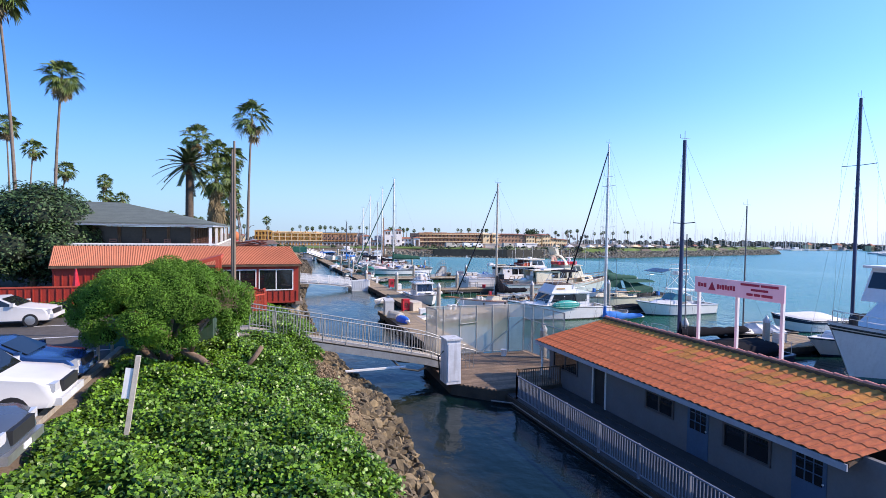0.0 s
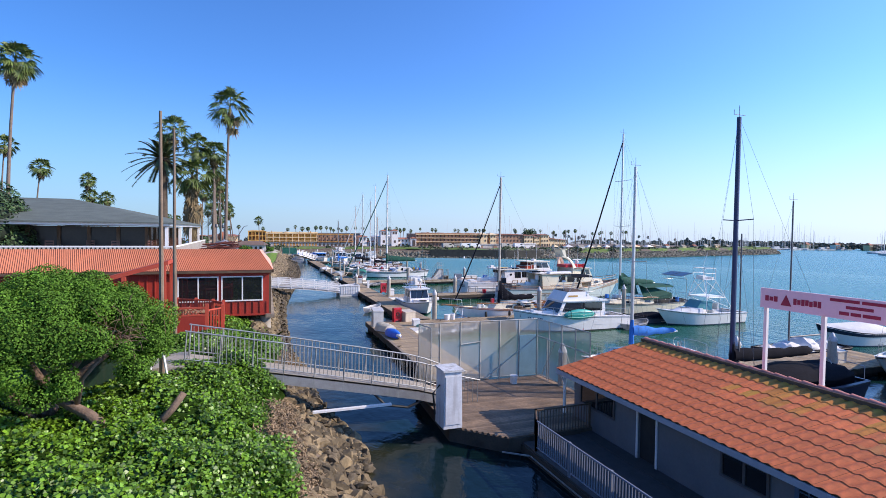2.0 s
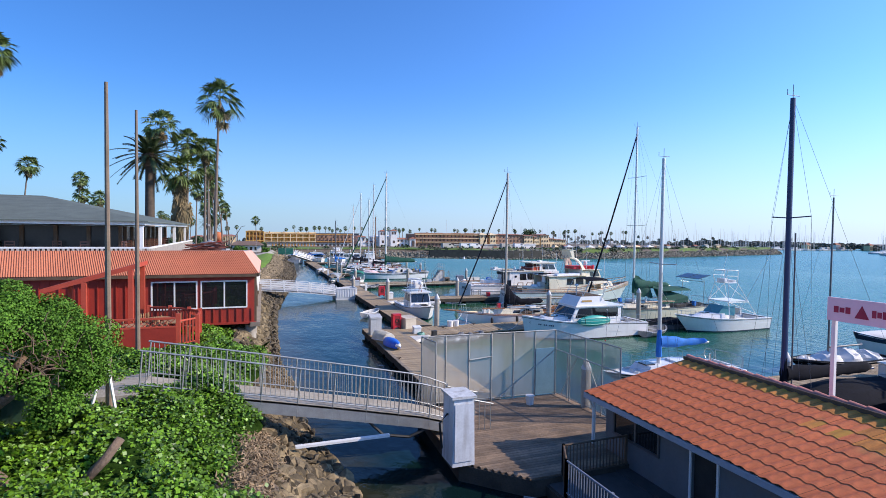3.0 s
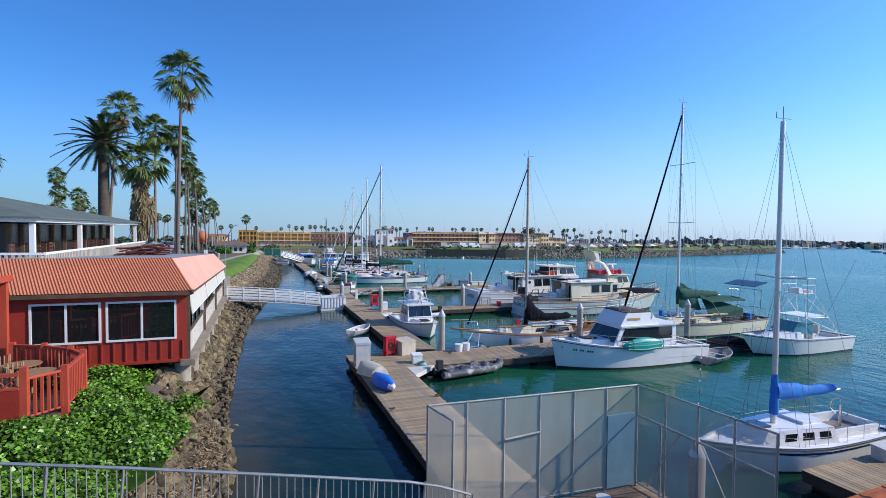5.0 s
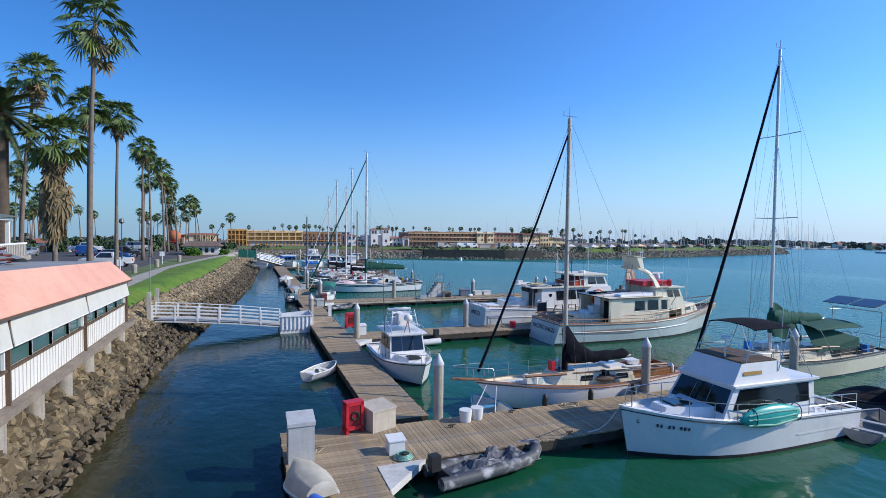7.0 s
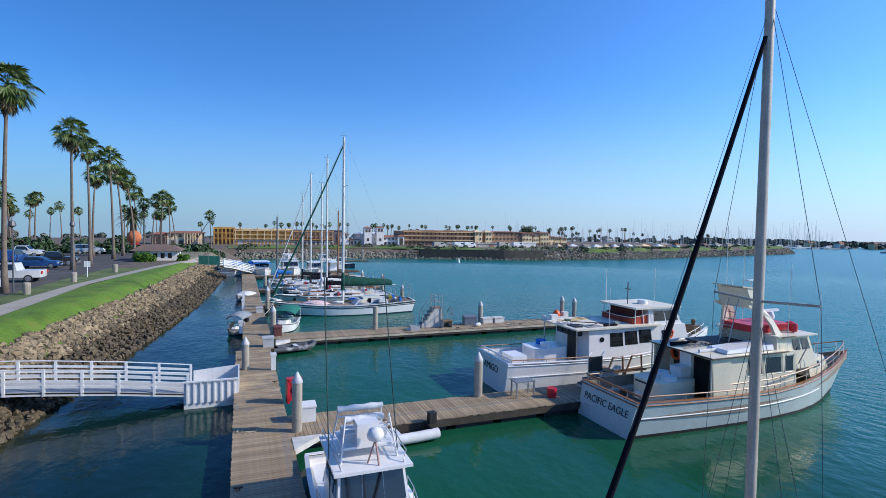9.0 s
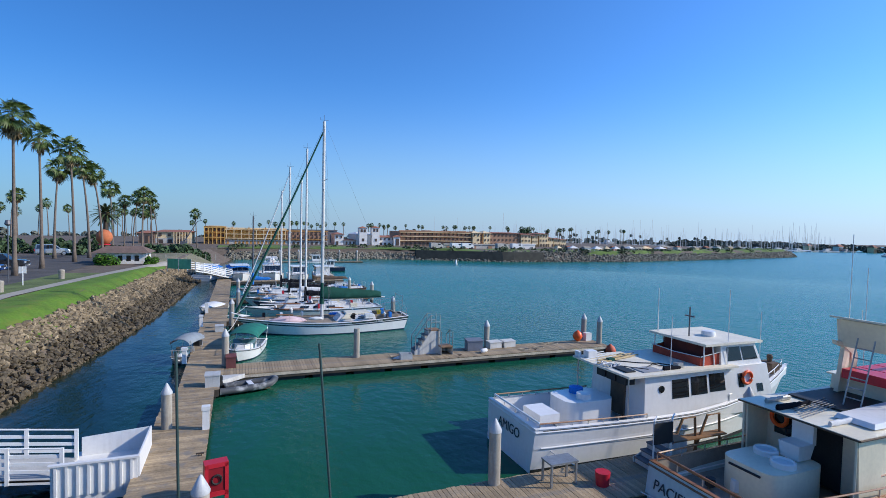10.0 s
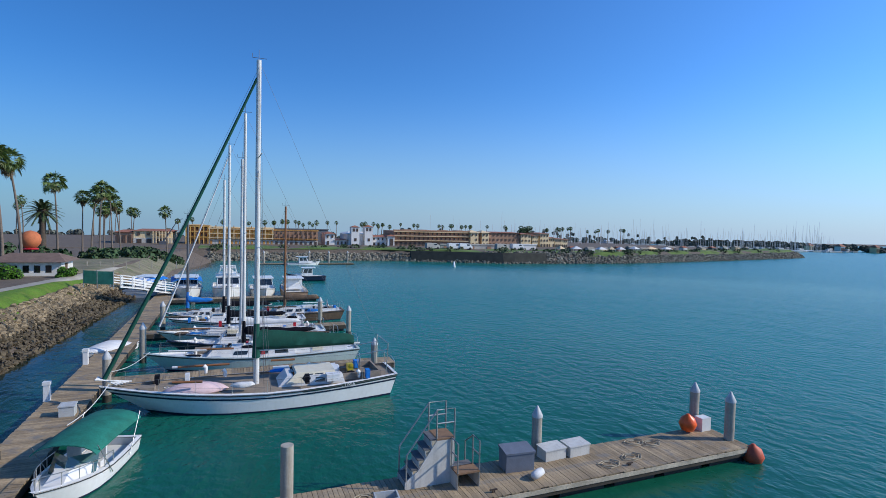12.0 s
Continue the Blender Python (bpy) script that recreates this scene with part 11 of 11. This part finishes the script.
def far_building(label, x0, x1, y0, y1, z1, wall, rows, cols, openm, roofm=None, roof=0.0, base=None, z0=2.4, frames=None, cat="building", depth=0.15):
    t = thing("waterfront_building", pose(0, 0, 0), label, cat, "waterfront buildings")
    z1 += 0.45 if y0 > 205 else 0.0
    b = B()
    box(b, x0, x1, y0, y1, z0, z1)
    part("wall", b, wall, t)
    if base:
        b = B()
        box(b, x0 - 0.05, x1 + 0.05, y0 - 0.08, y0 - 0.005, z0, z0 + (z1 - z0) / rows * 0.95)
        part("ground_floor", b, base, t)
    hh = (z1 - z0) / rows
    ww = (x1 - x0) / cols
    me = None
    rnd = random.Random(int(x0 * 10))
    for r in range(rows):
        for c in range(cols):
            if rnd.random() < 0.1:
                continue
            a = x0 + ww * (c + 0.32)
            zb = z0 + hh * (r + (0.08 if r == 0 else 0.30))
            b = B()
            box(b, a, a + ww * (0.34 if r else 0.5), y0 - depth, y0 - 0.1, zb, z0 + hh * (r + 0.76))
            part("window", b, openm, t)
    if roof:
        b = B()
        loft(b, [[(x0 - 0.5, y0 - 0.5, z1), (x1 + 0.5, y0 - 0.5, z1), (x1 + 0.5, y1 + 0.5, z1), (x0 - 0.5, y1 + 0.5, z1)], [(x0 + 1.2, y0 + (y1 - y0) * 0.45, z1 + roof), (x1 - 1.2, y0 + (y1 - y0) * 0.45, z1 + roof), (x1 - 1.2, y0 + (y1 - y0) * 0.55, z1 + roof), (x0 + 1.2, y0 + (y1 - y0) * 0.55, z1 + roof)]])
        part("roof", b, roofm or M_TILEJ, t)
    else:
        b = B()
        box(b, x0 - 0.2, x1 + 0.2, y0 - 0.2, y0 + 0.2, z1, z1 + 0.35)
        part("parapet", b, roofm or wall, t)
    return t


M_ORW = mat("orange_sheathing", (0.72, 0.41, 0.11), 0.85, 0, 0.4, 0.5)
M_ORD = mat("raw_timber_frame", (0.58, 0.28, 0.08), 0.9, 0, 0.35, 0.5)
M_BRN = mat("brown_render", (0.40, 0.235, 0.15), 0.9, 0, 0.2, 0.3)
M_TAN = mat("tan_render", (0.82, 0.62, 0.36), 0.85, 0, 0.15, 0.3)
M_PALE = mat("pale_base_render", (0.52, 0.48, 0.42), 0.9, 0, 0.2, 0.5)
M_CHU = mat("white_stucco", (0.80, 0.76, 0.70), 0.8, 0, 0.06, 0.5)
M_OPEN = mat("dark_openings", (0.085, 0.055, 0.04), 0.6, 0, 0.2, 1)
M_REDT = mat("far_red_roof", (0.36, 0.14, 0.08), 0.85, 0, 0.15, 0.6)
FY = 212.0


def ledges(t, x0, x1, zs, material, name="ledge"):
    """Thin floor bands that stand out from a facade."""
    for z in zs:
        b2 = B()
        box(b2, x0 - 0.1, x1 + 0.1, FY - 0.75, FY - 0.12, z + 0.2, z + 0.38)
        part(name, b2, material, t)


def uprights(t, xs, z0, z1, material, name="stud"):
    for x in xs:
        b2 = B()
        box(b2, x - 0.11, x + 0.11, FY - 0.72, FY - 0.5, z0, z1 + 0.42)
        part(name, b2, material, t)


far_building("low dark house beside the building site", -6.4, -2.5, FY, FY + 9, 4.9, M_BRN, 1, 3, M_OPEN, M_REDT, 0.6)
t = far_building("tan sheathed building under construction", -2.3, 6.6, FY, FY + 12, 5.3, M_TAN, 2, 4, M_OPEN, M_REDT, 0.5, M_PALE)
uprights(t, np.linspace(2.2, 6.4, 7), 2.4, 5.3, M_TAN, "batten")
t = far_building("open timber-framed end of the unfinished building", 9.7, 15.2, FY, FY + 9, 7.0, M_ORD, 3, 5, M_OPEN, M_ORW, 0.25)
ledges(t, 9.7, 15.2, (4.1, 5.6, 6.9), M_ORW, "floor_beam")
uprights(t, np.linspace(9.8, 15.1, 6), 2.4, 6.9, M_ORW)
t = far_building("unfinished orange timber-clad building", 15.3, 31.8, FY, FY + 12, 6.5, M_ORW, 3, 16, M_ORD, M_TAN, 0.0, M_PALE)
ledges(t, 15.3, 31.8, (3.95, 5.15, 6.4), M_TAN, "balcony_edge")
uprights(t, np.linspace(15.5, 31.6, 9), 3.95, 6.3, M_TAN)
uprights(t, (17.0, 21.5, 26.0, 29.5), 6.5, 7.2, M_ORD, "roof_stud")
t = far_building("brown timbered building under construction", 31.9, 44.0, FY, FY + 10, 6.0, M_BRN, 3, 9, M_OPEN, M_ORD, 0.0, M_PALE)
uprights(t, np.linspace(32.2, 43.6, 10), 3.9, 6.0, M_BRN)
ledges(t, 31.9, 44.0, (3.9,), M_ORD, "floor_beam")
far_building("small white house on the waterfront", 46.2, 48.9, FY, FY + 7, 5.4, M_CHU, 2, 2, M_OPEN, M_REDT, 0.6)
far_building("low white annexe beside the church", 49.2, 52.6, FY, FY + 6, 3.6, M_CHU, 1, 3, M_OPEN, M_REDT, 0.4)
ch = far_building("white mission-style church with two bell towers", 52.8, 59.9, FY, FY + 12, 5.4, M_CHU, 1, 2, M_OPEN, M_CHU, 0.7)
for x, top in ((53.5, 7.9), (57.5, 8.1)):
    b = B()
    box(b, x, x + 2.4, FY - 1.6, FY + 0.9, 2.4, top)
    tw = part("bell_tower", b, M_CHU, ch)
    b = B()
    loft(b, [[(x - 0.2, FY - 1.8, top), (x + 2.6, FY - 1.8, top), (x + 2.6, FY + 1.1, top), (x - 0.2, FY + 1.1, top)], [(x + 1.1, FY - 0.5, top + 0.55), (x + 1.3, FY - 0.5, top + 0.55), (x + 1.3, FY - 0.3, top + 0.55), (x + 1.1, FY - 0.3, top + 0.55)]])
    part("tower_roof", b, M_REDT, tw)
    for q in (0.4, 1.35):
        b = B()
        box(b, x + q, x + q + 0.62, FY - 1.66, FY - 1.55, top - 1.25, top - 0.35)
        part("bell_opening", b, M_OPEN, tw)
    b = B()
    box(b, x + 0.85, x + 1.55, FY - 1.66, FY - 1.55, 3.8, 4.7)
    part("tower_window", b, M_OPEN, tw)
t = far_building("white wing of the church", 60.0, 66.8, FY, FY + 8, 4.7, M_CHU, 2, 5, M_OPEN, M_REDT, 0.5)
far_building("white gabled end of the church wing", 64.6, 66.7, FY - 1.5, FY - 0.2, 5.0, M_CHU, 1, 1, M_OPEN, M_REDT, 0.5)
t = far_building("long brown three-storey building", 66.9, 92.3, FY, FY + 12, 6.7, M_BRN, 3, 17, M_OPEN, M_BRN, 0.0)
ledges(t, 66.9, 92.3, (3.9, 5.3, 6.6), M_TAN, "balcony_edge")
for x in (70.5, 76.0, 83.0, 88.5):
    b = B()
    box(b, x, x + 2.2, FY + 1, FY + 5, 7.1, 7.6)
    part("roof_plant", b, M_BRN, t)
for x, w in ((92.4, 2.8), (96.5, 2.5)):
    far_building("tan gabled bay of the long building", x, x + w, FY - 1.0, FY + 5, 6.6, M_TAN, 3, 2, M_OPEN, M_TAN, 0.75)
far_building("brown link between the tan bays", 95.3, 96.4, FY, FY + 8, 6.4, M_BRN, 3, 1, M_OPEN, M_BRN, 0.0)
far_building("brown stepped building on the far waterfront", 99.1, 111.2, FY, FY + 10, 6.7, M_BRN, 3, 8, M_OPEN, M_REDT, 0.3)
for x, w, z1 in ((111.4, 4.0, 6.4), (115.9, 2.4, 6.0), (118.9, 3.6, 6.7)):
    far_building("tan building with a low red roof", x, x + w, FY - 0.5, FY + 8, z1, M_TAN, 3, 3, M_OPEN, M_REDT, 0.35)
for x, w, z1 in ((122.7, 2.5, 5.3), (125.4, 2.4, 5.0), (128.0, 2.6, 4.8)):
    far_building("tan house at the end of the row", x, x + w, FY, FY + 7, z1, M_TAN, 2, 3, M_OPEN, M_REDT, 0.35)
far_building("grey warehouse behind the church", 33, 50, 230, 240, 6.2, M_WALLG, 1, 6, M_OPEN)
far_building("white retaining wall of the terrace", 98.5, 104.5, 191.0, 192.0, 3.9, M_CHU, 1, 1, M_CHU)
far_building("grey terrace wall below the long building", 74.0, 98.0, 191.0, 192.0, 3.7, M_PALE, 1, 9, M_BRN)
# white marquees and vehicles on the building site
wr = random.Random(52)
for k in range(8):
    x = 103.5 + 5.9 * k + wr.uniform(-2.2, 2.2)
    w = wr.uniform(1.6, 4.4)
    t = thing("site_marquee", pose(x, lerp(QUAY, x) + wr.uniform(7, 11), 2.65, 0, 0, wr.uniform(-20, 20)), "white peaked marquee on the waterfront site", "tent", "site marquees")
    b = B()
    loft(b, [[(-w / 2, -1.2, 0.75), (w / 2, -1.2, 0.75), (w / 2, 1.2, 0.75), (-w / 2, 1.2, 0.75)], [(-0.08, -0.08, 1.5), (0.08, -0.08, 1.5), (0.08, 0.08, 1.5), (-0.08, 0.08, 1.5)]])
    part("canopy", b, M_CHU if k % 3 else M_TAN, t)
    for sx in (-1, 1):
        for sy in (-1, 1):
            b = B()
            tube(b, [(sx * w * 0.47, sy * 1.1, 0), (sx * w * 0.47, sy * 1.1, 0.78)], 0.04, 5)
            part("pole", b, M_WHITE, t)
for k in range(5):
    x = (70.5, 76.5, 79.6, 91.0, 96.5)[k]
    t = thing("site_van", pose(x, 188.0 + wr.uniform(-1, 1), 2.6), "white van parked below the long building", "van", "site vans")
    b = B()
    loft(b, [[(-1.9, -0.85, 0.35), (1.9, -0.85, 0.35), (1.9, 0.85, 0.35), (-1.9, 0.85, 0.35)], [(-1.9, -0.85, 1.0), (1.85, -0.85, 0.95), (1.85, 0.85, 0.95), (-1.9, 0.85, 1.0)], [(-1.85, -0.75, 1.75), (0.9, -0.75, 1.7), (0.9, 0.75, 1.7), (-1.85, 0.75, 1.75)]])
    bevel(b, 0.06)
    part("body", b, M_GEL if k % 3 else M_PALE, t)
    b = B()
    box(b, 0.2, 1.0, -0.83, -0.79, 1.05, 1.5)
    part("side_glass", b, M_DGLASS, t)
    for q in (-1.2, 1.2):
        b = B()
        lathe(b, [(0.33, -0.9), (0.35, -0.87), (0.35, 0.87), (0.33, 0.9)], 10)
        wh = part("axle_wheels", b, M_BLACK, t)
        wh.matrix_basis = pose(q, 0, 0.35, 90, 0, 0)
b = B()
ring = []
for x in np.arange(62, 97, 3.0):
    y = lerp(QUAY, x) - 0.15
    ring.append([(x, y, -0.5), (x, y + 1.0, 2.55), (x, y + 1.6, 2.55), (x, y + 1.6, -0.5)])
loft(b, ring)
# the shadow on the wall is put into its very dark colour
solo("quay_wall", b, mat("shadowed_quay_wall", (0.05, 0.047, 0.036), 0.9, 0, 0.3, 0.8, 0.5, 6), "steep quay wall below the buildings, its shadow in the dark colour", "wall", "", "structure")
# turf and scrub on the breakwater
bv, bf = [], []
xs = list(np.arange(14, 232, 3.0))
for x in xs:
    y = lerp(QUAY, x)
    for dy in (2.6 if x > 108 else 3.9, 4.6, 9, 16):
        bv.append((x, y + dy, min(2.7, 0.6 * dy + 0.12) + (0.2 * math.sin(x * 0.4 + dy) if dy > 4 else 0.0)))
for i in range(len(xs) - 1):
    for k in range(3):
        bf.append((i * 4 + k, i * 4 + k + 1, i * 4 + k + 5, i * 4 + k + 4))
me = bpy.data.meshes.new("breakwater_turf")
me.from_pydata(bv, [], bf)
me.materials.append(mat("scrub_turf", (0.12, 0.185, 0.035), 0.95, 0, 0.4, 0.3, 0.8, 8))
tagged(new("breakwater_turf", me), "scrubby green turf on top of the breakwater", "grass", "", "structure")
rng = np.random.default_rng(17)
cs = [(x, lerp(QUAY, x) + rng.uniform(3, 14), 2.6 + rng.uniform(0, 0.3), rng.uniform(0.5, 1.2)) for x in rng.uniform(16, 215, 110)]
pts, nor = clump_cloud(rng, cs, 60, 0.7)
o = leaf_cloud("waterfront_scrub", pts, nor, 0.5, mat("scrub_leaf", (0.06, 0.09, 0.035), 0.8, 0, 0.2, 1, island=0.5), None, 0.1, 0.4, 5)
tagged(o, "low scrub bushes along the far waterfront", "bushes", "", "stuff")
dk = thing("round_tree", pose(121.5, 226, 2.6), "dark round-topped tree behind the tan houses", "tree")
cs = [(rng.uniform(-2.4, 2.4), rng.uniform(-2, 2), 5.2 + rng.uniform(-0.8, 1.3), rng.uniform(0.8, 1.3)) for _ in range(16)]
pts, nor = clump_cloud(rng, cs, 90, 0.8)
leaf_cloud("crown", pts, nor, 0.4, M_CONIF, dk, 0.1, 0.4, 8)
b = B()
tube(b, [(0, 0, 0), (0, 0, 5)], 0.3, 7, 0.2)
part("trunk", b, M_BARK, dk)
# sheds, tents and trailers along the breakwater
for i in range(17):
    x = 112 + i * 5.9 + rng.uniform(-1, 1)
    w, hgt = rng.uniform(1.4, 2.8), rng.uniform(0.6, 1.2)
    t = thing("site_shed", pose(x, lerp(QUAY, x) + rng.uniform(11, 16), 2.6), "pale shed behind the breakwater", "shed", "breakwater sheds")
    b = B()
    box(b, -w / 2, w / 2, -1, 1, 0, hgt)
    part("wall", b, (M_WALLG, M_CREAMW, M_TAN, M_BRN)[i % 4], t)
    b = B()
    loft(b, [[(-w / 2 - 0.1, -1.1, hgt), (w / 2 + 0.1, -1.1, hgt), (w / 2 + 0.1, 1.1, hgt), (-w / 2 - 0.1, 1.1, hgt)], [(-w / 2, -0.1, hgt + 0.5), (w / 2, -0.1, hgt + 0.5), (w / 2, 0.1, hgt + 0.5), (-w / 2, 0.1, hgt + 0.5)]])
    part("roof", b, M_CONC if i % 3 else M_REDT, t)
# moored fleet far off: hulls and masts
hv = B()
for i in range(300):
    if i >= 210:
        u, o_ = rng.uniform(0, 1), rng.uniform(0, 130)
        x, y = 186 + 130 * u + o_, 107 + 104 * u + 0.45 * o_
    elif i < 150:
        x, y = rng.uniform(228, 420), rng.uniform(270, 440)
    else:
        x, y = rng.uniform(300, 620), rng.uniform(230, 420)
        if y < 0.52 * x + 60:
            y = 0.52 * x + 60 + rng.uniform(0, 60)
    L = rng.uniform(6, 12)
    z = (2.7 if x < 238 and y > lerp(QUAY, x) else 0) - dip(x, y)
    loft(hv, [[(x - L / 2, y - 1.2, z), (x + L * 0.3, y - 1.2, z), (x + L / 2, y, z), (x + L * 0.3, y + 1.2, z), (x - L / 2, y + 1.2, z)], [(x - L / 2, y - 1.4, z + 0.8), (x + L * 0.3, y - 1.4, z + 0.85), (x + L * 0.56, y, z + 1.0), (x + L * 0.3, y + 1.4, z + 0.85), (x - L / 2, y + 1.4, z + 0.8)]])
    if i % 3 == 0:
        box(hv, x - L * 0.2, x + L * 0.15, y - 0.9, y + 0.9, z + 1.15, z + 2.2)
solo("distant_hulls", hv, mat("distant_hull_white", (0.55, 0.55, 0.54), 0.6, 0, 0.2, 0.3, island=0.35), "white hulls of boats moored far across the harbour", "boats", "", "stuff")
mv = B()
for i in range(590):
    if i >= 430:
        u, o_ = rng.uniform(0, 1), rng.uniform(5, 150)
        x, y = 186 + 130 * u + o_, 107 + 104 * u + 0.45 * o_
    elif i < 330:
        x, y = rng.uniform(120, 340), rng.uniform(235, 430)
    else:
        x = rng.uniform(330, 620)
        y = 0.55 * x + 70 + rng.uniform(0, 60)
    h = rng.uniform(7, 13) if i % 12 else rng.uniform(14, 19)
    tube(mv, [(x, y, 0.8 - dip(x, y)), (x, y, h - dip(x, y))], 0.085, 3, 0.06)
solo("distant_masts", mv, mat("distant_mast_grey", (0.55, 0.55, 0.55), 0.5, 0, 0.1), "thin masts of a distant marina", "masts", "", "stuff")
# tree lines on the horizon
cs = []
for i in range(420):
    x = rng.uniform(-260, 900)
    y = 470 + 0.2 * x + rng.uniform(-30, 60)
    cs.append((x, y, rng.uniform(1.5, 6.0) - dip(x, y), rng.uniform(1.5, 3.4)))
for i in range(160):
    x = rng.uniform(300, 900)
    y = 0.5 * x + rng.uniform(150, 190)
    cs.append((x, y, rng.uniform(1.0, 5.0) - dip(x, y), rng.uniform(1.5, 3.2)))
for i in range(90):
    u, o_ = rng.uniform(0.1, 1), rng.uniform(150, 210)
    x, y = 186 + 130 * u + o_, 107 + 104 * u + 0.45 * o_
    cs.append((x, y, rng.uniform(1.5, 4.5) - dip(x, y), rng.uniform(1.5, 3.0)))
for i in range(34):
    x = rng.uniform(150, 620)
    for k in range(2):
        cs.append((x, 440 + 0.2 * x, 9.0 + 2.0 * math.sin(i * 1.7) + k - dip(x, 440 + 0.2 * x), 1.2))
for i in range(330):
    a = math.radians(rng.uniform(47, 70))
    d = rng.uniform(455, 520)
    x, y = 20 + d * math.sin(a), 60 + d * math.cos(a)
    r_ = rng.uniform(1.2, 2.6)
    cs.append((x, y, r_ * 0.7 + rng.uniform(0, 2.2 if noise.noise((a * 14, 0, 0)) > -0.05 else 0.6) - dip(x, y), r_))
pts, nor = clump_cloud(rng, cs, 14, 0.7)
# leaf colour lightened and greyed, with distance haze put into it
o = leaf_cloud("distant_trees", pts, nor, 1.7, mat("distant_tree_leaf", (0.135, 0.145, 0.115), 0.9, 0, 0.2, 1, island=0.5), None, 0.1, 0.5, 6)
tagged(o, "dark line of distant trees on the horizon", "trees", "", "stuff")
for i, (a, w) in enumerate(((57.2, 4), (59.4, 5), (61.8, 3.5))):
    x, y = 20 + 450 * math.sin(math.radians(a)), 60 + 450 * math.cos(math.radians(a))
    lo = -dip(x, y)
    far_building("pale house with a red roof across the harbour", x, x + w, y - 4, y, lo + 3.4, M_CHU if i % 2 else M_TAN, 1, 4, M_OPEN, M_REDT, 1.6, z0=lo + 0.2)
# telescopic lift by the building site
cr = thing("boom_lift", pose(5.2, 205, 2.5), "dark telescopic boom lift raised at the building site", "crane")
b = B()
tube(b, [(0, 0, 0.7), (3.3, 0, 6.3)], 0.16, 6, 0.10)
tube(b, [(3.3, 0, 6.3), (4.4, 0, 6.6)], 0.08, 6)
part("boom", b, M_WIRE, cr)
b = B()
box(b, -0.9, 0.8, -0.6, 0.6, 0.1, 0.9)
bevel(b, 0.1)
part("chassis", b, M_WIRE, cr)
# far pontoon at the head of the basin
dock("dock_far_pontoon", 26, 45, 168, 169.5, "x", "long low pontoon at the head of the basin", 0.5, 0)
for x in (27, 31, 36, 40, 44):
    piles(x, 169.8, 3.0)
sport_boat("motor_boat", moor(34.5, 166.5, 0), 6.5, 2.3, "small white motor boat at the far pontoon", False)
set_off(near)
# this side of the basin's head
cs = []
for i in range(190):
    x = rng.uniform(-130, -10)
    y = rng.uniform(150, 195) - 0.15 * x
    cs.append((x, y, ground_z(x, y) - fall(x, y) + rng.uniform(0.3, 2.6), rng.uniform(0.8, 2.0)))
for i in range(70):
    x, y = rng.uniform(-9, 7), rng.uniform(160, 245)
    r_ = rng.uniform(0.5, 1.5)
    cs.append((x, y, ground_z(x, y) - fall(x, y) + r_ * 0.5, r_))
pts, nor = clump_cloud(rng, cs, 60, 0.9)
o = leaf_cloud("hedge_trees", pts, nor, 0.75, mat("hedge_leaf", (0.045, 0.085, 0.03), 0.8, 0, 0.2, 1, island=0.5), None, 0.1, 0.45, 7)
tagged(o, "green trees and hedges beyond the parking lot", "trees", "", "stuff")
for i, (x, y, w) in enumerate(((-40, 172, 9), (-58, 170, 12), (-84, 176, 14))):
    lo = ground_z(x + w / 2, y + 4) - fall(x + w / 2, y + 4)
    far_building("low white house with a red roof across the lot", x, x + w, y, y + 8, lo + 2.4, M_CHU if i % 2 == 0 else M_TAN, 1, 4, M_OPEN, M_REDT, 1.0, z0=lo - 0.3)
# parked cars across the far lot
lot = random.Random(41)
PAINTS = [P_WHITE, P_SILV, P_DARK, P_BLUE, P_RED, P_GREY]
for i in range(14):
    car(pose(lot.uniform(-46, -8), lot.choice((84, 88, 101, 106, 118, 124, 129)) + lot.uniform(-0.5, 0.5), 2.62, 0, 0, lot.choice((88, 92, 268, 272))), ("white", "silver", "dark", "blue", "maroon", "slate")[i % 6] + " car parked in the far lot", PAINTS[i % 6], ("suv", "sedan", "pickup")[i % 3])
